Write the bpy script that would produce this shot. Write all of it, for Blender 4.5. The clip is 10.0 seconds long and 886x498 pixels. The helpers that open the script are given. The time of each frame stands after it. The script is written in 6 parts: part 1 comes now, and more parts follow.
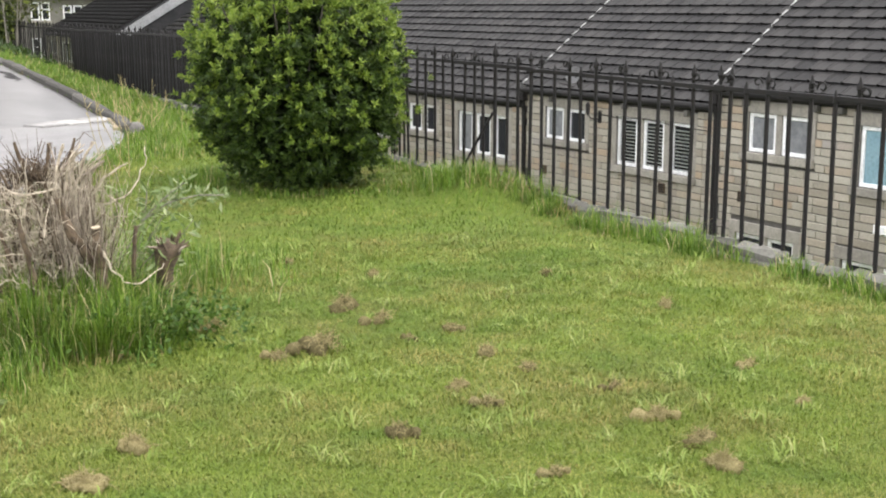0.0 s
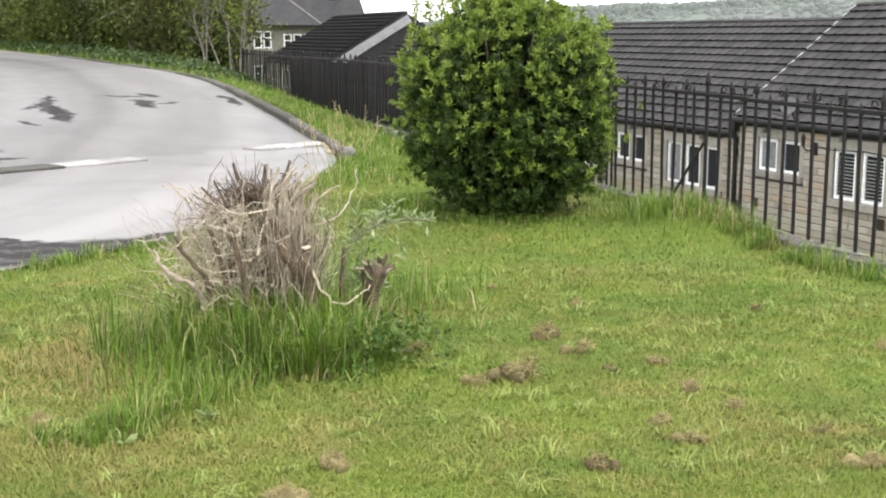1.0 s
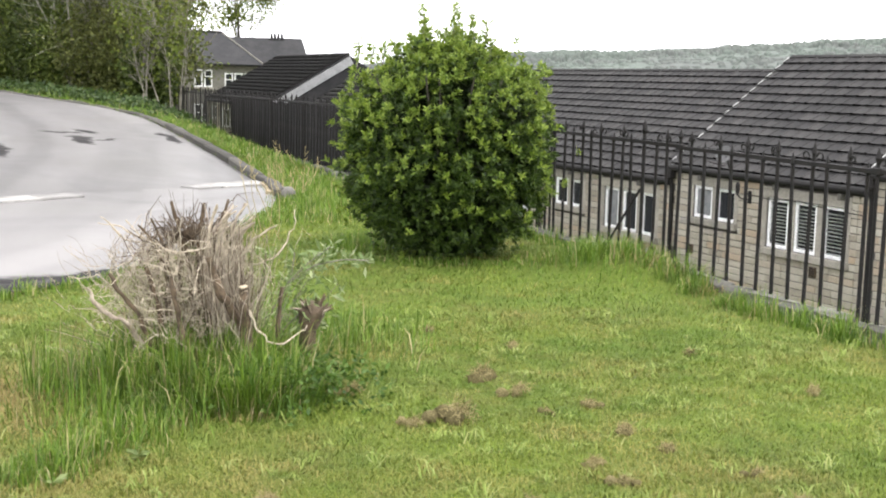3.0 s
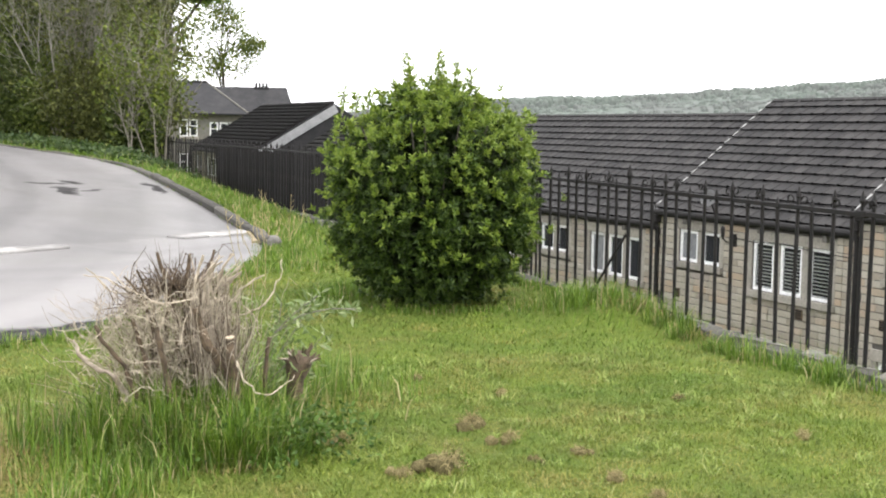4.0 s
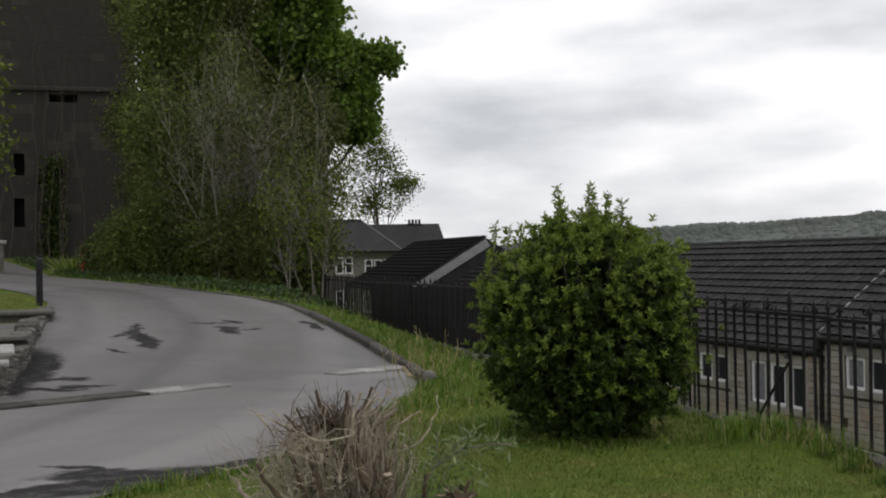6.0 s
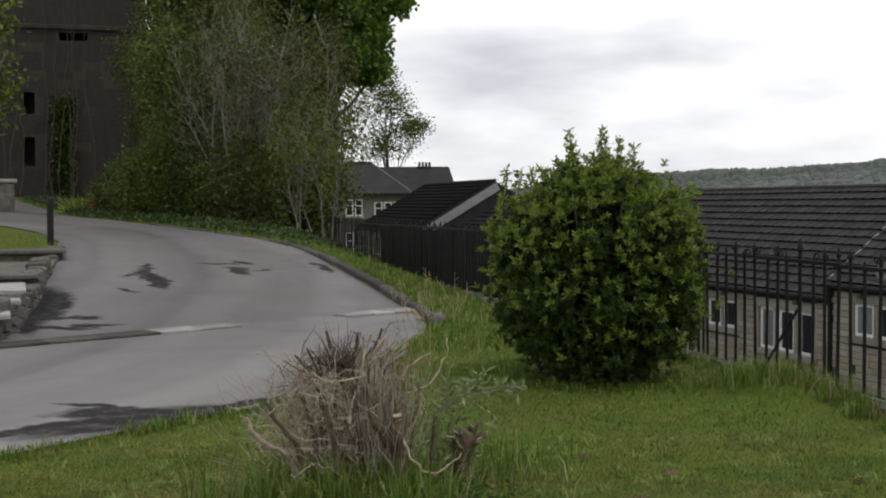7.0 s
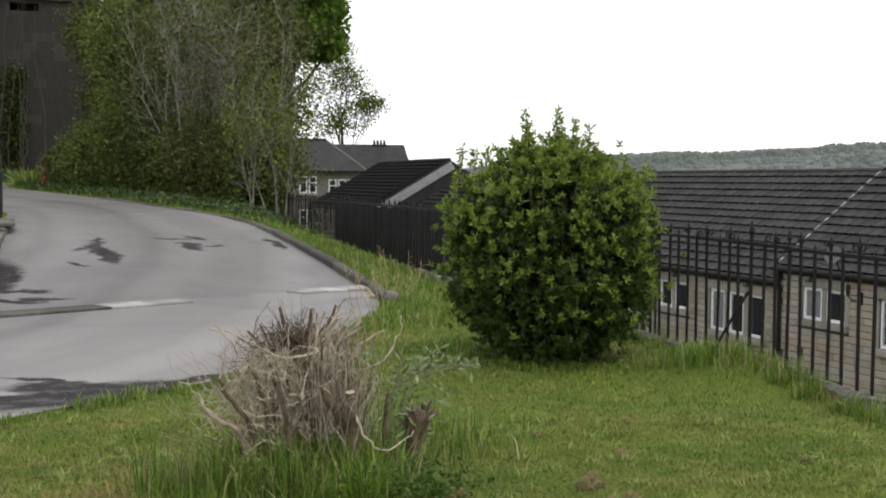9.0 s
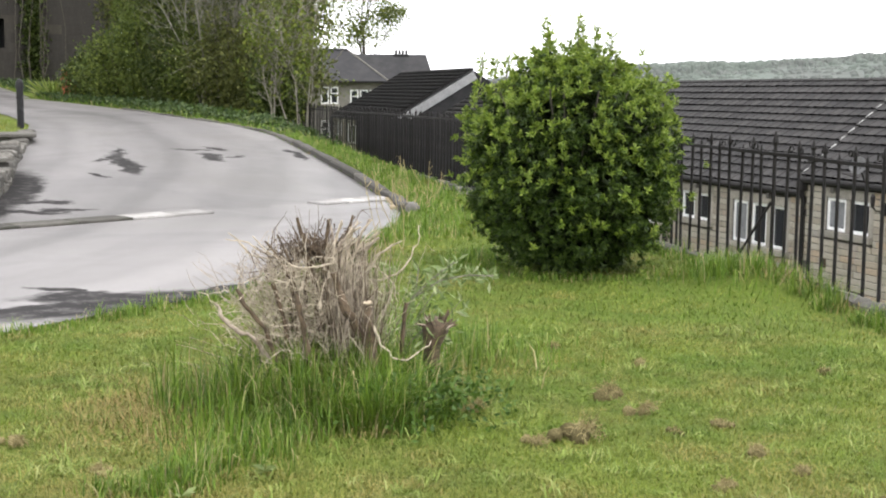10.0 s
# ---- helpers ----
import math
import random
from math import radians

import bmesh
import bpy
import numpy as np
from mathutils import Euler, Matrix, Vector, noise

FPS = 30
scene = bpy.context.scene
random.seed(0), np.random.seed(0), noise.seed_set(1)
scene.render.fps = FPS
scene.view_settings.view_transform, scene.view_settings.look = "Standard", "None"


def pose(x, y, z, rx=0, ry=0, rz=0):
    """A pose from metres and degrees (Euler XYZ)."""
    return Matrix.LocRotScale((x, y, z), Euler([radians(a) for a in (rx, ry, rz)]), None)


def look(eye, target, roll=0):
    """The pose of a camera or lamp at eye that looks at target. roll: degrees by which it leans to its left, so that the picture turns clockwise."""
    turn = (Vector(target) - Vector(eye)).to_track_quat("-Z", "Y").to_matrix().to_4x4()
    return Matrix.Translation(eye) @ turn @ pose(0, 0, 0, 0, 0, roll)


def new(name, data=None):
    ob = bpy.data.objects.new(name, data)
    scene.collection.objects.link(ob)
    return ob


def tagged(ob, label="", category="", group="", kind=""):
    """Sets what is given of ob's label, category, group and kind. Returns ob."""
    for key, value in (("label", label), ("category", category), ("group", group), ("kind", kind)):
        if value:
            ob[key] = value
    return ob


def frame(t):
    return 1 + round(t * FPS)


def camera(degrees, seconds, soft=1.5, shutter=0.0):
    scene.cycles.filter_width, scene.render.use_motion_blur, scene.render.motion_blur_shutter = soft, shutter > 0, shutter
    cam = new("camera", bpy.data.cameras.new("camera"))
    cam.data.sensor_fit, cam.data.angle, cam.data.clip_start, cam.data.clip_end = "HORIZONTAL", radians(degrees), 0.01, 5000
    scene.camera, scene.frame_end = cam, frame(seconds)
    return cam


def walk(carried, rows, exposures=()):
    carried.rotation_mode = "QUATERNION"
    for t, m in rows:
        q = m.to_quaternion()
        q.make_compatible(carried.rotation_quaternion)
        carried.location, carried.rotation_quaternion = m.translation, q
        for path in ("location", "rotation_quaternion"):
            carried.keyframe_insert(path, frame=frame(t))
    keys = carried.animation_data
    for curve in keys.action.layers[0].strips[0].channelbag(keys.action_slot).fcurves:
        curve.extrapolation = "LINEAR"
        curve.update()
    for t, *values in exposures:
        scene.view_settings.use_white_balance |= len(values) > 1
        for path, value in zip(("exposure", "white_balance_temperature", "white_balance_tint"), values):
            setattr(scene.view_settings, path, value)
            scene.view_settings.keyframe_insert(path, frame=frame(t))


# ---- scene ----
cam = camera(39.23, 10.0, soft=2.0)
PATH = [
    (0.0, pose(0.014, -0.020, 1.603, 79.02, -0.01, 0.00)),
    (0.5, pose(0.003, -0.004, 1.591, 78.23, -0.42, 5.97)),
    (1.0, pose(0.006, 0.013, 1.592, 80.31, -0.10, 9.51)),
    (1.5, pose(0.011, -0.020, 1.592, 81.17, -0.77, 11.03)),
    (2.0, pose(0.012, -0.013, 1.593, 81.40, -1.09, 9.21)),
    (2.5, pose(0.009, -0.008, 1.593, 81.88, -1.36, 7.46)),
    (2.7, pose(0.011, -0.009, 1.593, 82.11, -1.35, 7.15)),
    (3.8, pose(0.014, -0.002, 1.600, 83.41, -1.14, 6.10)),
    (4.0, pose(0.008, 0.002, 1.601, 84.43, -0.76, 6.14)),
    (4.5, pose(-0.007, 0.036, 1.597, 86.32, -0.14, 7.20)),
    (5.0, pose(-0.001, 0.026, 1.607, 88.53, 1.60, 10.83)),
    (5.5, pose(0.001, -0.008, 1.610, 90.44, 1.42, 12.37)),
    (5.7, pose(0.007, -0.014, 1.612, 90.82, 1.28, 12.75)),
    (6.8, pose(-0.002, -0.014, 1.607, 88.34, 0.12, 13.64)),
    (7.0, pose(-0.004, -0.010, 1.609, 87.92, 0.27, 13.55)),
    (7.5, pose(-0.012, -0.009, 1.611, 87.81, -0.48, 12.99)),
    (8.0, pose(-0.014, -0.007, 1.609, 87.64, -0.61, 12.23)),
    (8.5, pose(-0.013, -0.007, 1.606, 87.39, -0.69, 11.78)),
    (9.0, pose(-0.015, 0.004, 1.601, 86.95, -0.59, 11.45)),
    (9.5, pose(-0.012, 0.045, 1.583, 84.07, -0.13, 11.92)),
    (10.0, pose(0.002, 0.048, 1.593, 82.85, -0.52, 12.49)),
]
EXPOSURE = [(0.0, 1.9), (1.0, 2.0), (2.7, 2.0), (4.0, 1.9), (4.5, 1.65), (5.0, 1.25), (5.5, 0.5), (5.7, 0.2), (6.8, -0.1),
            (7.1, 0.33), (7.5, 0.44), (8.0, 0.61), (8.5, 0.75), (9.0, 0.86), (9.5, 1.36), (10.0, 1.76)]
walk(cam, PATH, [(t, stops, 6600, 11.5) for t, stops in EXPOSURE])

# ---------------------------------------------------------------- light
world = bpy.data.worlds.new("overcast_sky")
scene.world = world
world.use_nodes = True


def build_sky():
    nt = world.node_tree
    n, l = nt.nodes, nt.links
    bg = n["Background"]
    sky = n.new("ShaderNodeTexSky")
    sky.sky_type, sky.sun_disc = "NISHITA", False
    sky.sun_elevation, sky.sun_rotation = radians(64), radians(242)
    sky_dim = n.new("ShaderNodeMix")
    sky_dim.data_type, sky_dim.blend_type = "RGBA", "MULTIPLY"
    sky_dim.inputs[0].default_value = 1.0
    sky_dim.inputs[7].default_value = (0.1, 0.1, 0.1, 1)
    l.new(sky.outputs[0], sky_dim.inputs[6])
    co = n.new("ShaderNodeTexCoord")
    mp = n.new("ShaderNodeMapping")
    mp.inputs["Scale"].default_value = (1.6, 1.6, 5.2)
    mp.inputs["Location"].default_value = (0, 0, -0.28)
    turn = n.new("ShaderNodeVectorRotate")
    turn.rotation_type = "Z_AXIS"
    turn.inputs["Angle"].default_value = radians(-14.2)
    l.new(co.outputs["Generated"], turn.inputs["Vector"])
    l.new(turn.outputs[0], mp.inputs["Vector"])
    no = n.new("ShaderNodeTexNoise")
    no.inputs["Scale"].default_value, no.inputs["Detail"].default_value = 2.6, 7.0
    no.inputs["Roughness"].default_value = 0.46
    l.new(mp.outputs[0], no.inputs["Vector"])
    ramp = n.new("ShaderNodeValToRGB")
    e = ramp.color_ramp.elements
    e[0].position, e[0].color = 0.34, (0.58, 0.61, 0.65, 1)
    e[1].position, e[1].color = 0.58, (1.08, 1.09, 1.11, 1)
    l.new(no.outputs[0], ramp.inputs[0])
    mix = n.new("ShaderNodeMix")
    mix.data_type = "RGBA"
    mix.inputs[0].default_value = 0.94
    l.new(sky_dim.outputs[2], mix.inputs[6])
    l.new(ramp.outputs[0], mix.inputs[7])
    l.new(mix.outputs[2], bg.inputs[0])
    bg.inputs[1].default_value = 1.0


build_sky()
sun = new("sun", bpy.data.lights.new("sun", "SUN"))
sun.data.energy, sun.data.angle, sun.data.color = 0.7, radians(25), (1.0, 0.97, 0.92)
sun.matrix_world = look((0, 0, 0), (-0.42, 0.22, -1.0))

# ---------------------------------------------------------------- materials


class Nodes:
    """Short notation for one procedural material."""

    def __init__(self, name, rough=0.8, metal=0.0, spec=0.5):
        self.m = bpy.data.materials.new(name)
        self.m.use_nodes = True
        self.n, self.l = self.m.node_tree.nodes, self.m.node_tree.links
        self.b = self.n["Principled BSDF"]
        self.b.inputs["Roughness"].default_value = rough
        self.b.inputs["Metallic"].default_value = metal
        self.b.inputs["Specular IOR Level"].default_value = spec
        self.co = self.n.new("ShaderNodeTexCoord").outputs["Object"]

    def noise(self, scale, detail=4, rough=0.55, stretch=None, distort=0.0, vec=None):
        v = vec or self.co
        if stretch:
            mp = self.n.new("ShaderNodeMapping")
            mp.inputs["Scale"].default_value = stretch
            self.l.new(v, mp.inputs["Vector"])
            v = mp.outputs[0]
        t = self.n.new("ShaderNodeTexNoise")
        t.inputs["Scale"].default_value, t.inputs["Detail"].default_value = scale, detail
        t.inputs["Roughness"].default_value, t.inputs["Distortion"].default_value = rough, distort
        self.l.new(v, t.inputs["Vector"])
        return t.outputs[0]

    def ramp(self, fac, *stops):
        r = self.n.new("ShaderNodeValToRGB")
        e = r.color_ramp.elements
        while len(e) < len(stops):
            e.new(0.5)
        for x, (p, c) in zip(e, stops):
            x.position = p
            x.color = (*c, 1) if not isinstance(c, (int, float)) else (c, c, c, 1)
        self.l.new(fac, r.inputs[0])
        return r.outputs[0]

    def mix(self, fac, a, b, mode="MIX"):
        x = self.n.new("ShaderNodeMix")
        x.data_type, x.blend_type = "RGBA", mode
        for i, v in ((0, fac), (6, a), (7, b)):
            if isinstance(v, (int, float)):
                x.inputs[i].default_value = v
            elif isinstance(v, tuple):
                x.inputs[i].default_value = (*v, 1)
            else:
                self.l.new(v, x.inputs[i])
        return x.outputs[2]

    def math(self, op, a, b=0.0, clamp=False):
        x = self.n.new("ShaderNodeMath")
        x.operation, x.use_clamp = op, clamp
        for i, v in ((0, a), (1, b)):
            if isinstance(v, (int, float)):
                x.inputs[i].default_value = v
            else:
                self.l.new(v, x.inputs[i])
        return x.outputs[0]

    def island(self):
        return self.n.new("ShaderNodeNewGeometry").outputs["Random Per Island"]

    def object_random(self):
        return self.n.new("ShaderNodeObjectInfo").outputs["Random"]

    def blot(self, x, y, rx, ry, turn, where, soft=0.30):
        """1 inside an uneven patch of the ground round (x, y), 0 outside; where: the warped place."""
        mp = self.n.new("ShaderNodeMapping")
        mp.vector_type = "TEXTURE"
        mp.inputs["Location"].default_value = (x, y, 0)
        mp.inputs["Rotation"].default_value = (0, 0, radians(turn))
        mp.inputs["Scale"].default_value = (rx, ry, 1000)
        self.l.new(where, mp.inputs["Vector"])
        ln = self.n.new("ShaderNodeVectorMath")
        ln.operation = "LENGTH"
        self.l.new(mp.outputs[0], ln.inputs[0])
        r = self.n.new("ShaderNodeMapRange")
        r.interpolation_type = "SMOOTHSTEP"
        r.inputs["From Min"].default_value, r.inputs["From Max"].default_value = 1.0 + soft, 1.0 - soft
        self.l.new(ln.outputs["Value"], r.inputs["Value"])
        return r.outputs[0]

    def warped(self, *layers):
        """The place, pushed about by noise; layers: scale and reach of each."""
        v = self.co
        for scale, reach in layers:
            t = self.n.new("ShaderNodeTexNoise")
            t.inputs["Scale"].default_value, t.inputs["Detail"].default_value = scale, 3
            self.l.new(self.co, t.inputs["Vector"])
            s = self.n.new("ShaderNodeVectorMath")
            s.operation = "SUBTRACT"
            self.l.new(t.outputs["Color"], s.inputs[0])
            s.inputs[1].default_value = (0.5, 0.5, 0.5)
            m = self.n.new("ShaderNodeVectorMath")
            m.operation = "MULTIPLY_ADD"
            self.l.new(s.outputs[0], m.inputs[0])
            m.inputs[1].default_value = (reach, reach, 0)
            self.l.new(v, m.inputs[2])
            v = m.outputs[0]
        return v

    def color(self, c):
        if isinstance(c, tuple):
            self.b.inputs["Base Color"].default_value = (*c, 1)
        else:
            self.l.new(c, self.b.inputs["Base Color"])
        return self

    def rough(self, v):
        self.l.new(v, self.b.inputs["Roughness"])
        return self

    def bump(self, height, strength=0.3, dist=0.01):
        x = self.n.new("ShaderNodeBump")
        x.inputs["Strength"].default_value, x.inputs["Distance"].default_value = strength, dist
        self.l.new(height, x.inputs["Height"])
        self.l.new(x.outputs[0], self.b.inputs["Normal"])
        return self


def leafy(name, ramp_stops, rough=0.45, spec=0.5, translucent=0.25):
    """A leaf: each leaf takes its own shade of green, and lets some light through."""
    k = Nodes(name, rough, spec=spec)
    c = k.ramp(k.island(), *ramp_stops)
    c = k.mix(0.35, c, k.ramp(k.noise(2.2, 3), (0.3, (0.55, 0.55, 0.5)), (0.7, (1.25, 1.2, 1.0))), "MULTIPLY")
    k.color(c)
    tr = k.n.new("ShaderNodeBsdfTranslucent")
    k.l.new(c, tr.inputs[0])
    ms = k.n.new("ShaderNodeMixShader")
    ms.inputs[0].default_value = translucent
    k.l.new(k.b.outputs[0], ms.inputs[1])
    k.l.new(tr.outputs[0], ms.inputs[2])
    k.l.new(ms.outputs[0], k.n["Material Output"].inputs[0])
    return k.m


def mat_ground():
    k = Nodes("mossy_lawn_floor", 0.95, spec=0.1)
    fine = k.noise(28, 6, 0.7)
    c = k.ramp(fine, (0.3, (0.045, 0.066, 0.011)), (0.5, (0.076, 0.106, 0.017)), (0.7, (0.105, 0.132, 0.026)))
    dry = k.math("ADD", k.math("MULTIPLY", k.noise(0.55, 5, 0.6), 0.65), k.math("MULTIPLY", k.noise(2.8, 4, 0.6), 0.35))
    c = k.mix(k.ramp(dry, (0.49, 0.0), (0.62, 0.6)), c, k.ramp(fine, (0.3, (0.052, 0.048, 0.014)), (0.7, (0.110, 0.098, 0.030))))
    return k.color(c).bump(fine, 0.8, 0.02).m


def mat_tarmac(name, shade):
    """shade: how light this surfacing is."""
    k = Nodes(name, 0.45, spec=0.28)
    grit = k.noise(90, 3, 0.7)
    patch = k.noise(0.5, 4, 0.5, distort=0.6)
    tracks = k.noise(0.22, 3, 0.5, stretch=(1.0, 0.35, 1))
    c = k.ramp(grit, (0.3, (0.099, 0.095, 0.089)), (0.7, (0.149, 0.143, 0.136)))
    c = k.mix(k.ramp(patch, (0.42, 0.0), (0.62, 0.45)), c, (0.075, 0.072, 0.070))
    c = k.mix(k.ramp(tracks, (0.45, 0.0), (0.6, 0.5)), c, (0.168, 0.160, 0.153))
    where = k.warped((1.6, 0.45), (4.5, 0.35), (14.0, 0.14))
    away = k.n.new("ShaderNodeVectorMath")
    away.operation = "DISTANCE"
    k.l.new(k.warped((0.15, 1.6)), away.inputs[0])
    away.inputs[1].default_value = (-32, 10, 0)
    wheel = k.n.new("ShaderNodeTexNoise")
    wheel.noise_dimensions = "1D"
    wheel.inputs["Scale"].default_value, wheel.inputs["Detail"].default_value = 0.9, 2.5
    k.l.new(away.outputs["Value"], wheel.inputs["W"])
    c = k.mix(1.0, c, k.ramp(wheel.outputs[0], (0.32, 0.76), (0.5, 1.0), (0.66, 1.18)), "MULTIPLY")
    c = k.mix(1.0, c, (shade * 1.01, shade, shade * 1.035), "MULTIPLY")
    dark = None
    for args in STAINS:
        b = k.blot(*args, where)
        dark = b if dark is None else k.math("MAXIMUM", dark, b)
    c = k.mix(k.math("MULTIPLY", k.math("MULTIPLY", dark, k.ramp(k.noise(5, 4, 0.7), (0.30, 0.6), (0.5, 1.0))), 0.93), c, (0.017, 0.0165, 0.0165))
    k.color(c)
    k.rough(k.mix(dark, k.ramp(patch, (0.3, 0.42), (0.7, 0.6)), (0.9, 0.9, 0.9)))
    k.l.new(k.mix(dark, (0.28, 0.28, 0.28), (0.04, 0.04, 0.04)), k.b.inputs["Specular IOR Level"])
    return k.bump(grit, 0.25, 0.006).m


# Dark stains and patches on the road: x, y, half length, half width, turn.
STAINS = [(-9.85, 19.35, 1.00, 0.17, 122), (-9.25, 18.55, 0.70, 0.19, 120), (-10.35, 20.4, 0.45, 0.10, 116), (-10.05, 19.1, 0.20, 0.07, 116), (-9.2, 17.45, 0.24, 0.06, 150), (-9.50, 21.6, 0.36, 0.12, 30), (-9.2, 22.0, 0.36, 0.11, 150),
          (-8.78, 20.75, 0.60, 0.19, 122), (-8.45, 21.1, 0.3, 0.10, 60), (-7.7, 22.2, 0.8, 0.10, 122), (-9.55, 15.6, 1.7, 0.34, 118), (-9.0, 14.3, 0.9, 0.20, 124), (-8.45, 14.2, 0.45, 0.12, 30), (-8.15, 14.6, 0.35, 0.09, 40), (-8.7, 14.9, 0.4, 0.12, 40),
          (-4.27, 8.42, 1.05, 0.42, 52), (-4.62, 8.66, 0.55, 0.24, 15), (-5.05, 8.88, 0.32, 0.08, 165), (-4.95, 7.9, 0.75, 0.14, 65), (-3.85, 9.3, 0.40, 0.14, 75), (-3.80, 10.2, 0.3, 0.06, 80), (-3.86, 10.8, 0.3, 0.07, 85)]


def plain(name, a, b, scale=6.0, rough=0.8, metal=0.0, bump=0.3, dist=0.006, spec=0.5, each=0.0, dirt=None):
    """Two shades in a coarse and a fine grain; each: how far single pieces differ; dirt: a third colour in patches."""
    k = Nodes(name, rough, metal, spec)
    fine = k.noise(scale * 6, 5, 0.65)
    c = k.mix(k.ramp(k.noise(scale, 4), (0.35, 0.0), (0.65, 1.0)), a, b)
    c = k.mix(0.5, c, k.ramp(fine, (0.3, 0.55), (0.7, 1.35)), "MULTIPLY")
    if dirt:
        c = k.mix(k.ramp(k.noise(scale * 0.45, 5, 0.6), (0.48, 0.0), (0.68, 0.8)), c, dirt)
    if each:
        c = k.mix(each, c, k.ramp(k.object_random(), (0.0, 0.45), (1.0, 1.5)), "MULTIPLY")
    k.color(c)
    return k.bump(fine, bump, dist).m


def mat_stone_block():
    k = Nodes("buff_sandstone", 0.9, spec=0.25)
    r = k.object_random()
    fine = k.noise(40, 5, 0.7)
    c = k.ramp(r, (0.0, (0.260, 0.230, 0.186)), (0.3, (0.318, 0.290, 0.238)), (0.65, (0.365, 0.338, 0.284)), (0.85, (0.332, 0.284, 0.224)), (0.95, (0.345, 0.270, 0.196)), (1.0, (0.282, 0.264, 0.242)))
    c = k.mix(0.5, c, k.ramp(fine, (0.3, 0.6), (0.7, 1.3)), "MULTIPLY")
    c = k.mix(k.ramp(k.noise(1.3, 4), (0.5, 0.0), (0.75, 0.5)), c, (0.154, 0.150, 0.152))
    return k.color(c).bump(fine, 0.6, 0.012).m


def mat_tile():
    k = Nodes("dark_concrete_tile", 0.8, spec=0.2)
    fine = k.noise(55, 4, 0.7)
    c = k.ramp(k.math("FRACT", k.math("ADD", k.object_random(), k.island())), (0.0, (0.018, 0.0173, 0.0172)), (0.5, (0.026, 0.025, 0.0245)), (1.0, (0.036, 0.034, 0.033)))
    c = k.mix(0.4, c, k.ramp(fine, (0.3, 0.6), (0.7, 1.4)), "MULTIPLY")
    c = k.mix(k.ramp(k.noise(0.5, 4), (0.45, 0.0), (0.7, 0.35)), c, (0.045, 0.043, 0.04))
    c = k.mix(k.ramp(k.noise(13, 5, 0.7), (0.67, 0.0), (0.73, 0.7)), c, (0.17, 0.17, 0.155))
    return k.color(c).bump(fine, 0.4, 0.006).m


def mat_tower(name, a, b):
    """Old sooty stone with long streaks down the face."""
    k = Nodes(name, 0.95, spec=0.15)
    streak = k.noise(1.0, 5, 0.6, stretch=(0.8, 0.8, 0.12))
    blotch = k.noise(0.35, 4, 0.6)
    fine = k.noise(9, 5, 0.7)
    c = k.mix(k.ramp(streak, (0.38, 0.0), (0.62, 1.0)), a, b)
    c = k.mix(k.ramp(blotch, (0.50, 0.0), (0.66, 0.7)), c, (0.068, 0.058, 0.044))
    c = k.mix(0.5, c, k.ramp(fine, (0.3, 0.65), (0.7, 1.3)), "MULTIPLY")
    c = k.mix(0.06, c, k.ramp(k.object_random(), (0.0, 0.45), (1.0, 1.5)), "MULTIPLY")
    return k.color(c).bump(fine, 0.4, 0.03).m


def mat_iron():
    k = Nodes("weathered_black_iron", 0.7, 0.0, 0.25)
    n = k.noise(14, 5, 0.65)
    c = k.ramp(n, (0.4, (0.007, 0.0065, 0.0065)), (0.68, (0.012, 0.009, 0.008)), (0.85, (0.035, 0.020, 0.013)))
    return k.color(c).bump(k.noise(80, 3), 0.3, 0.002).m


def mat_glass():
    k = Nodes("window_glass", 0.06, spec=0.6)
    return k.color((0.02, 0.022, 0.025)).m


def see_through(k, c, share):
    """Lets part of the light through a thin blade."""
    k.color(c)
    tr = k.n.new("ShaderNodeBsdfTranslucent")
    k.l.new(c, tr.inputs[0])
    ms = k.n.new("ShaderNodeMixShader")
    ms.inputs[0].default_value = share
    k.l.new(k.b.outputs[0], ms.inputs[1])
    k.l.new(tr.outputs[0], ms.inputs[2])
    k.l.new(ms.outputs[0], k.n["Material Output"].inputs[0])
    return k.m


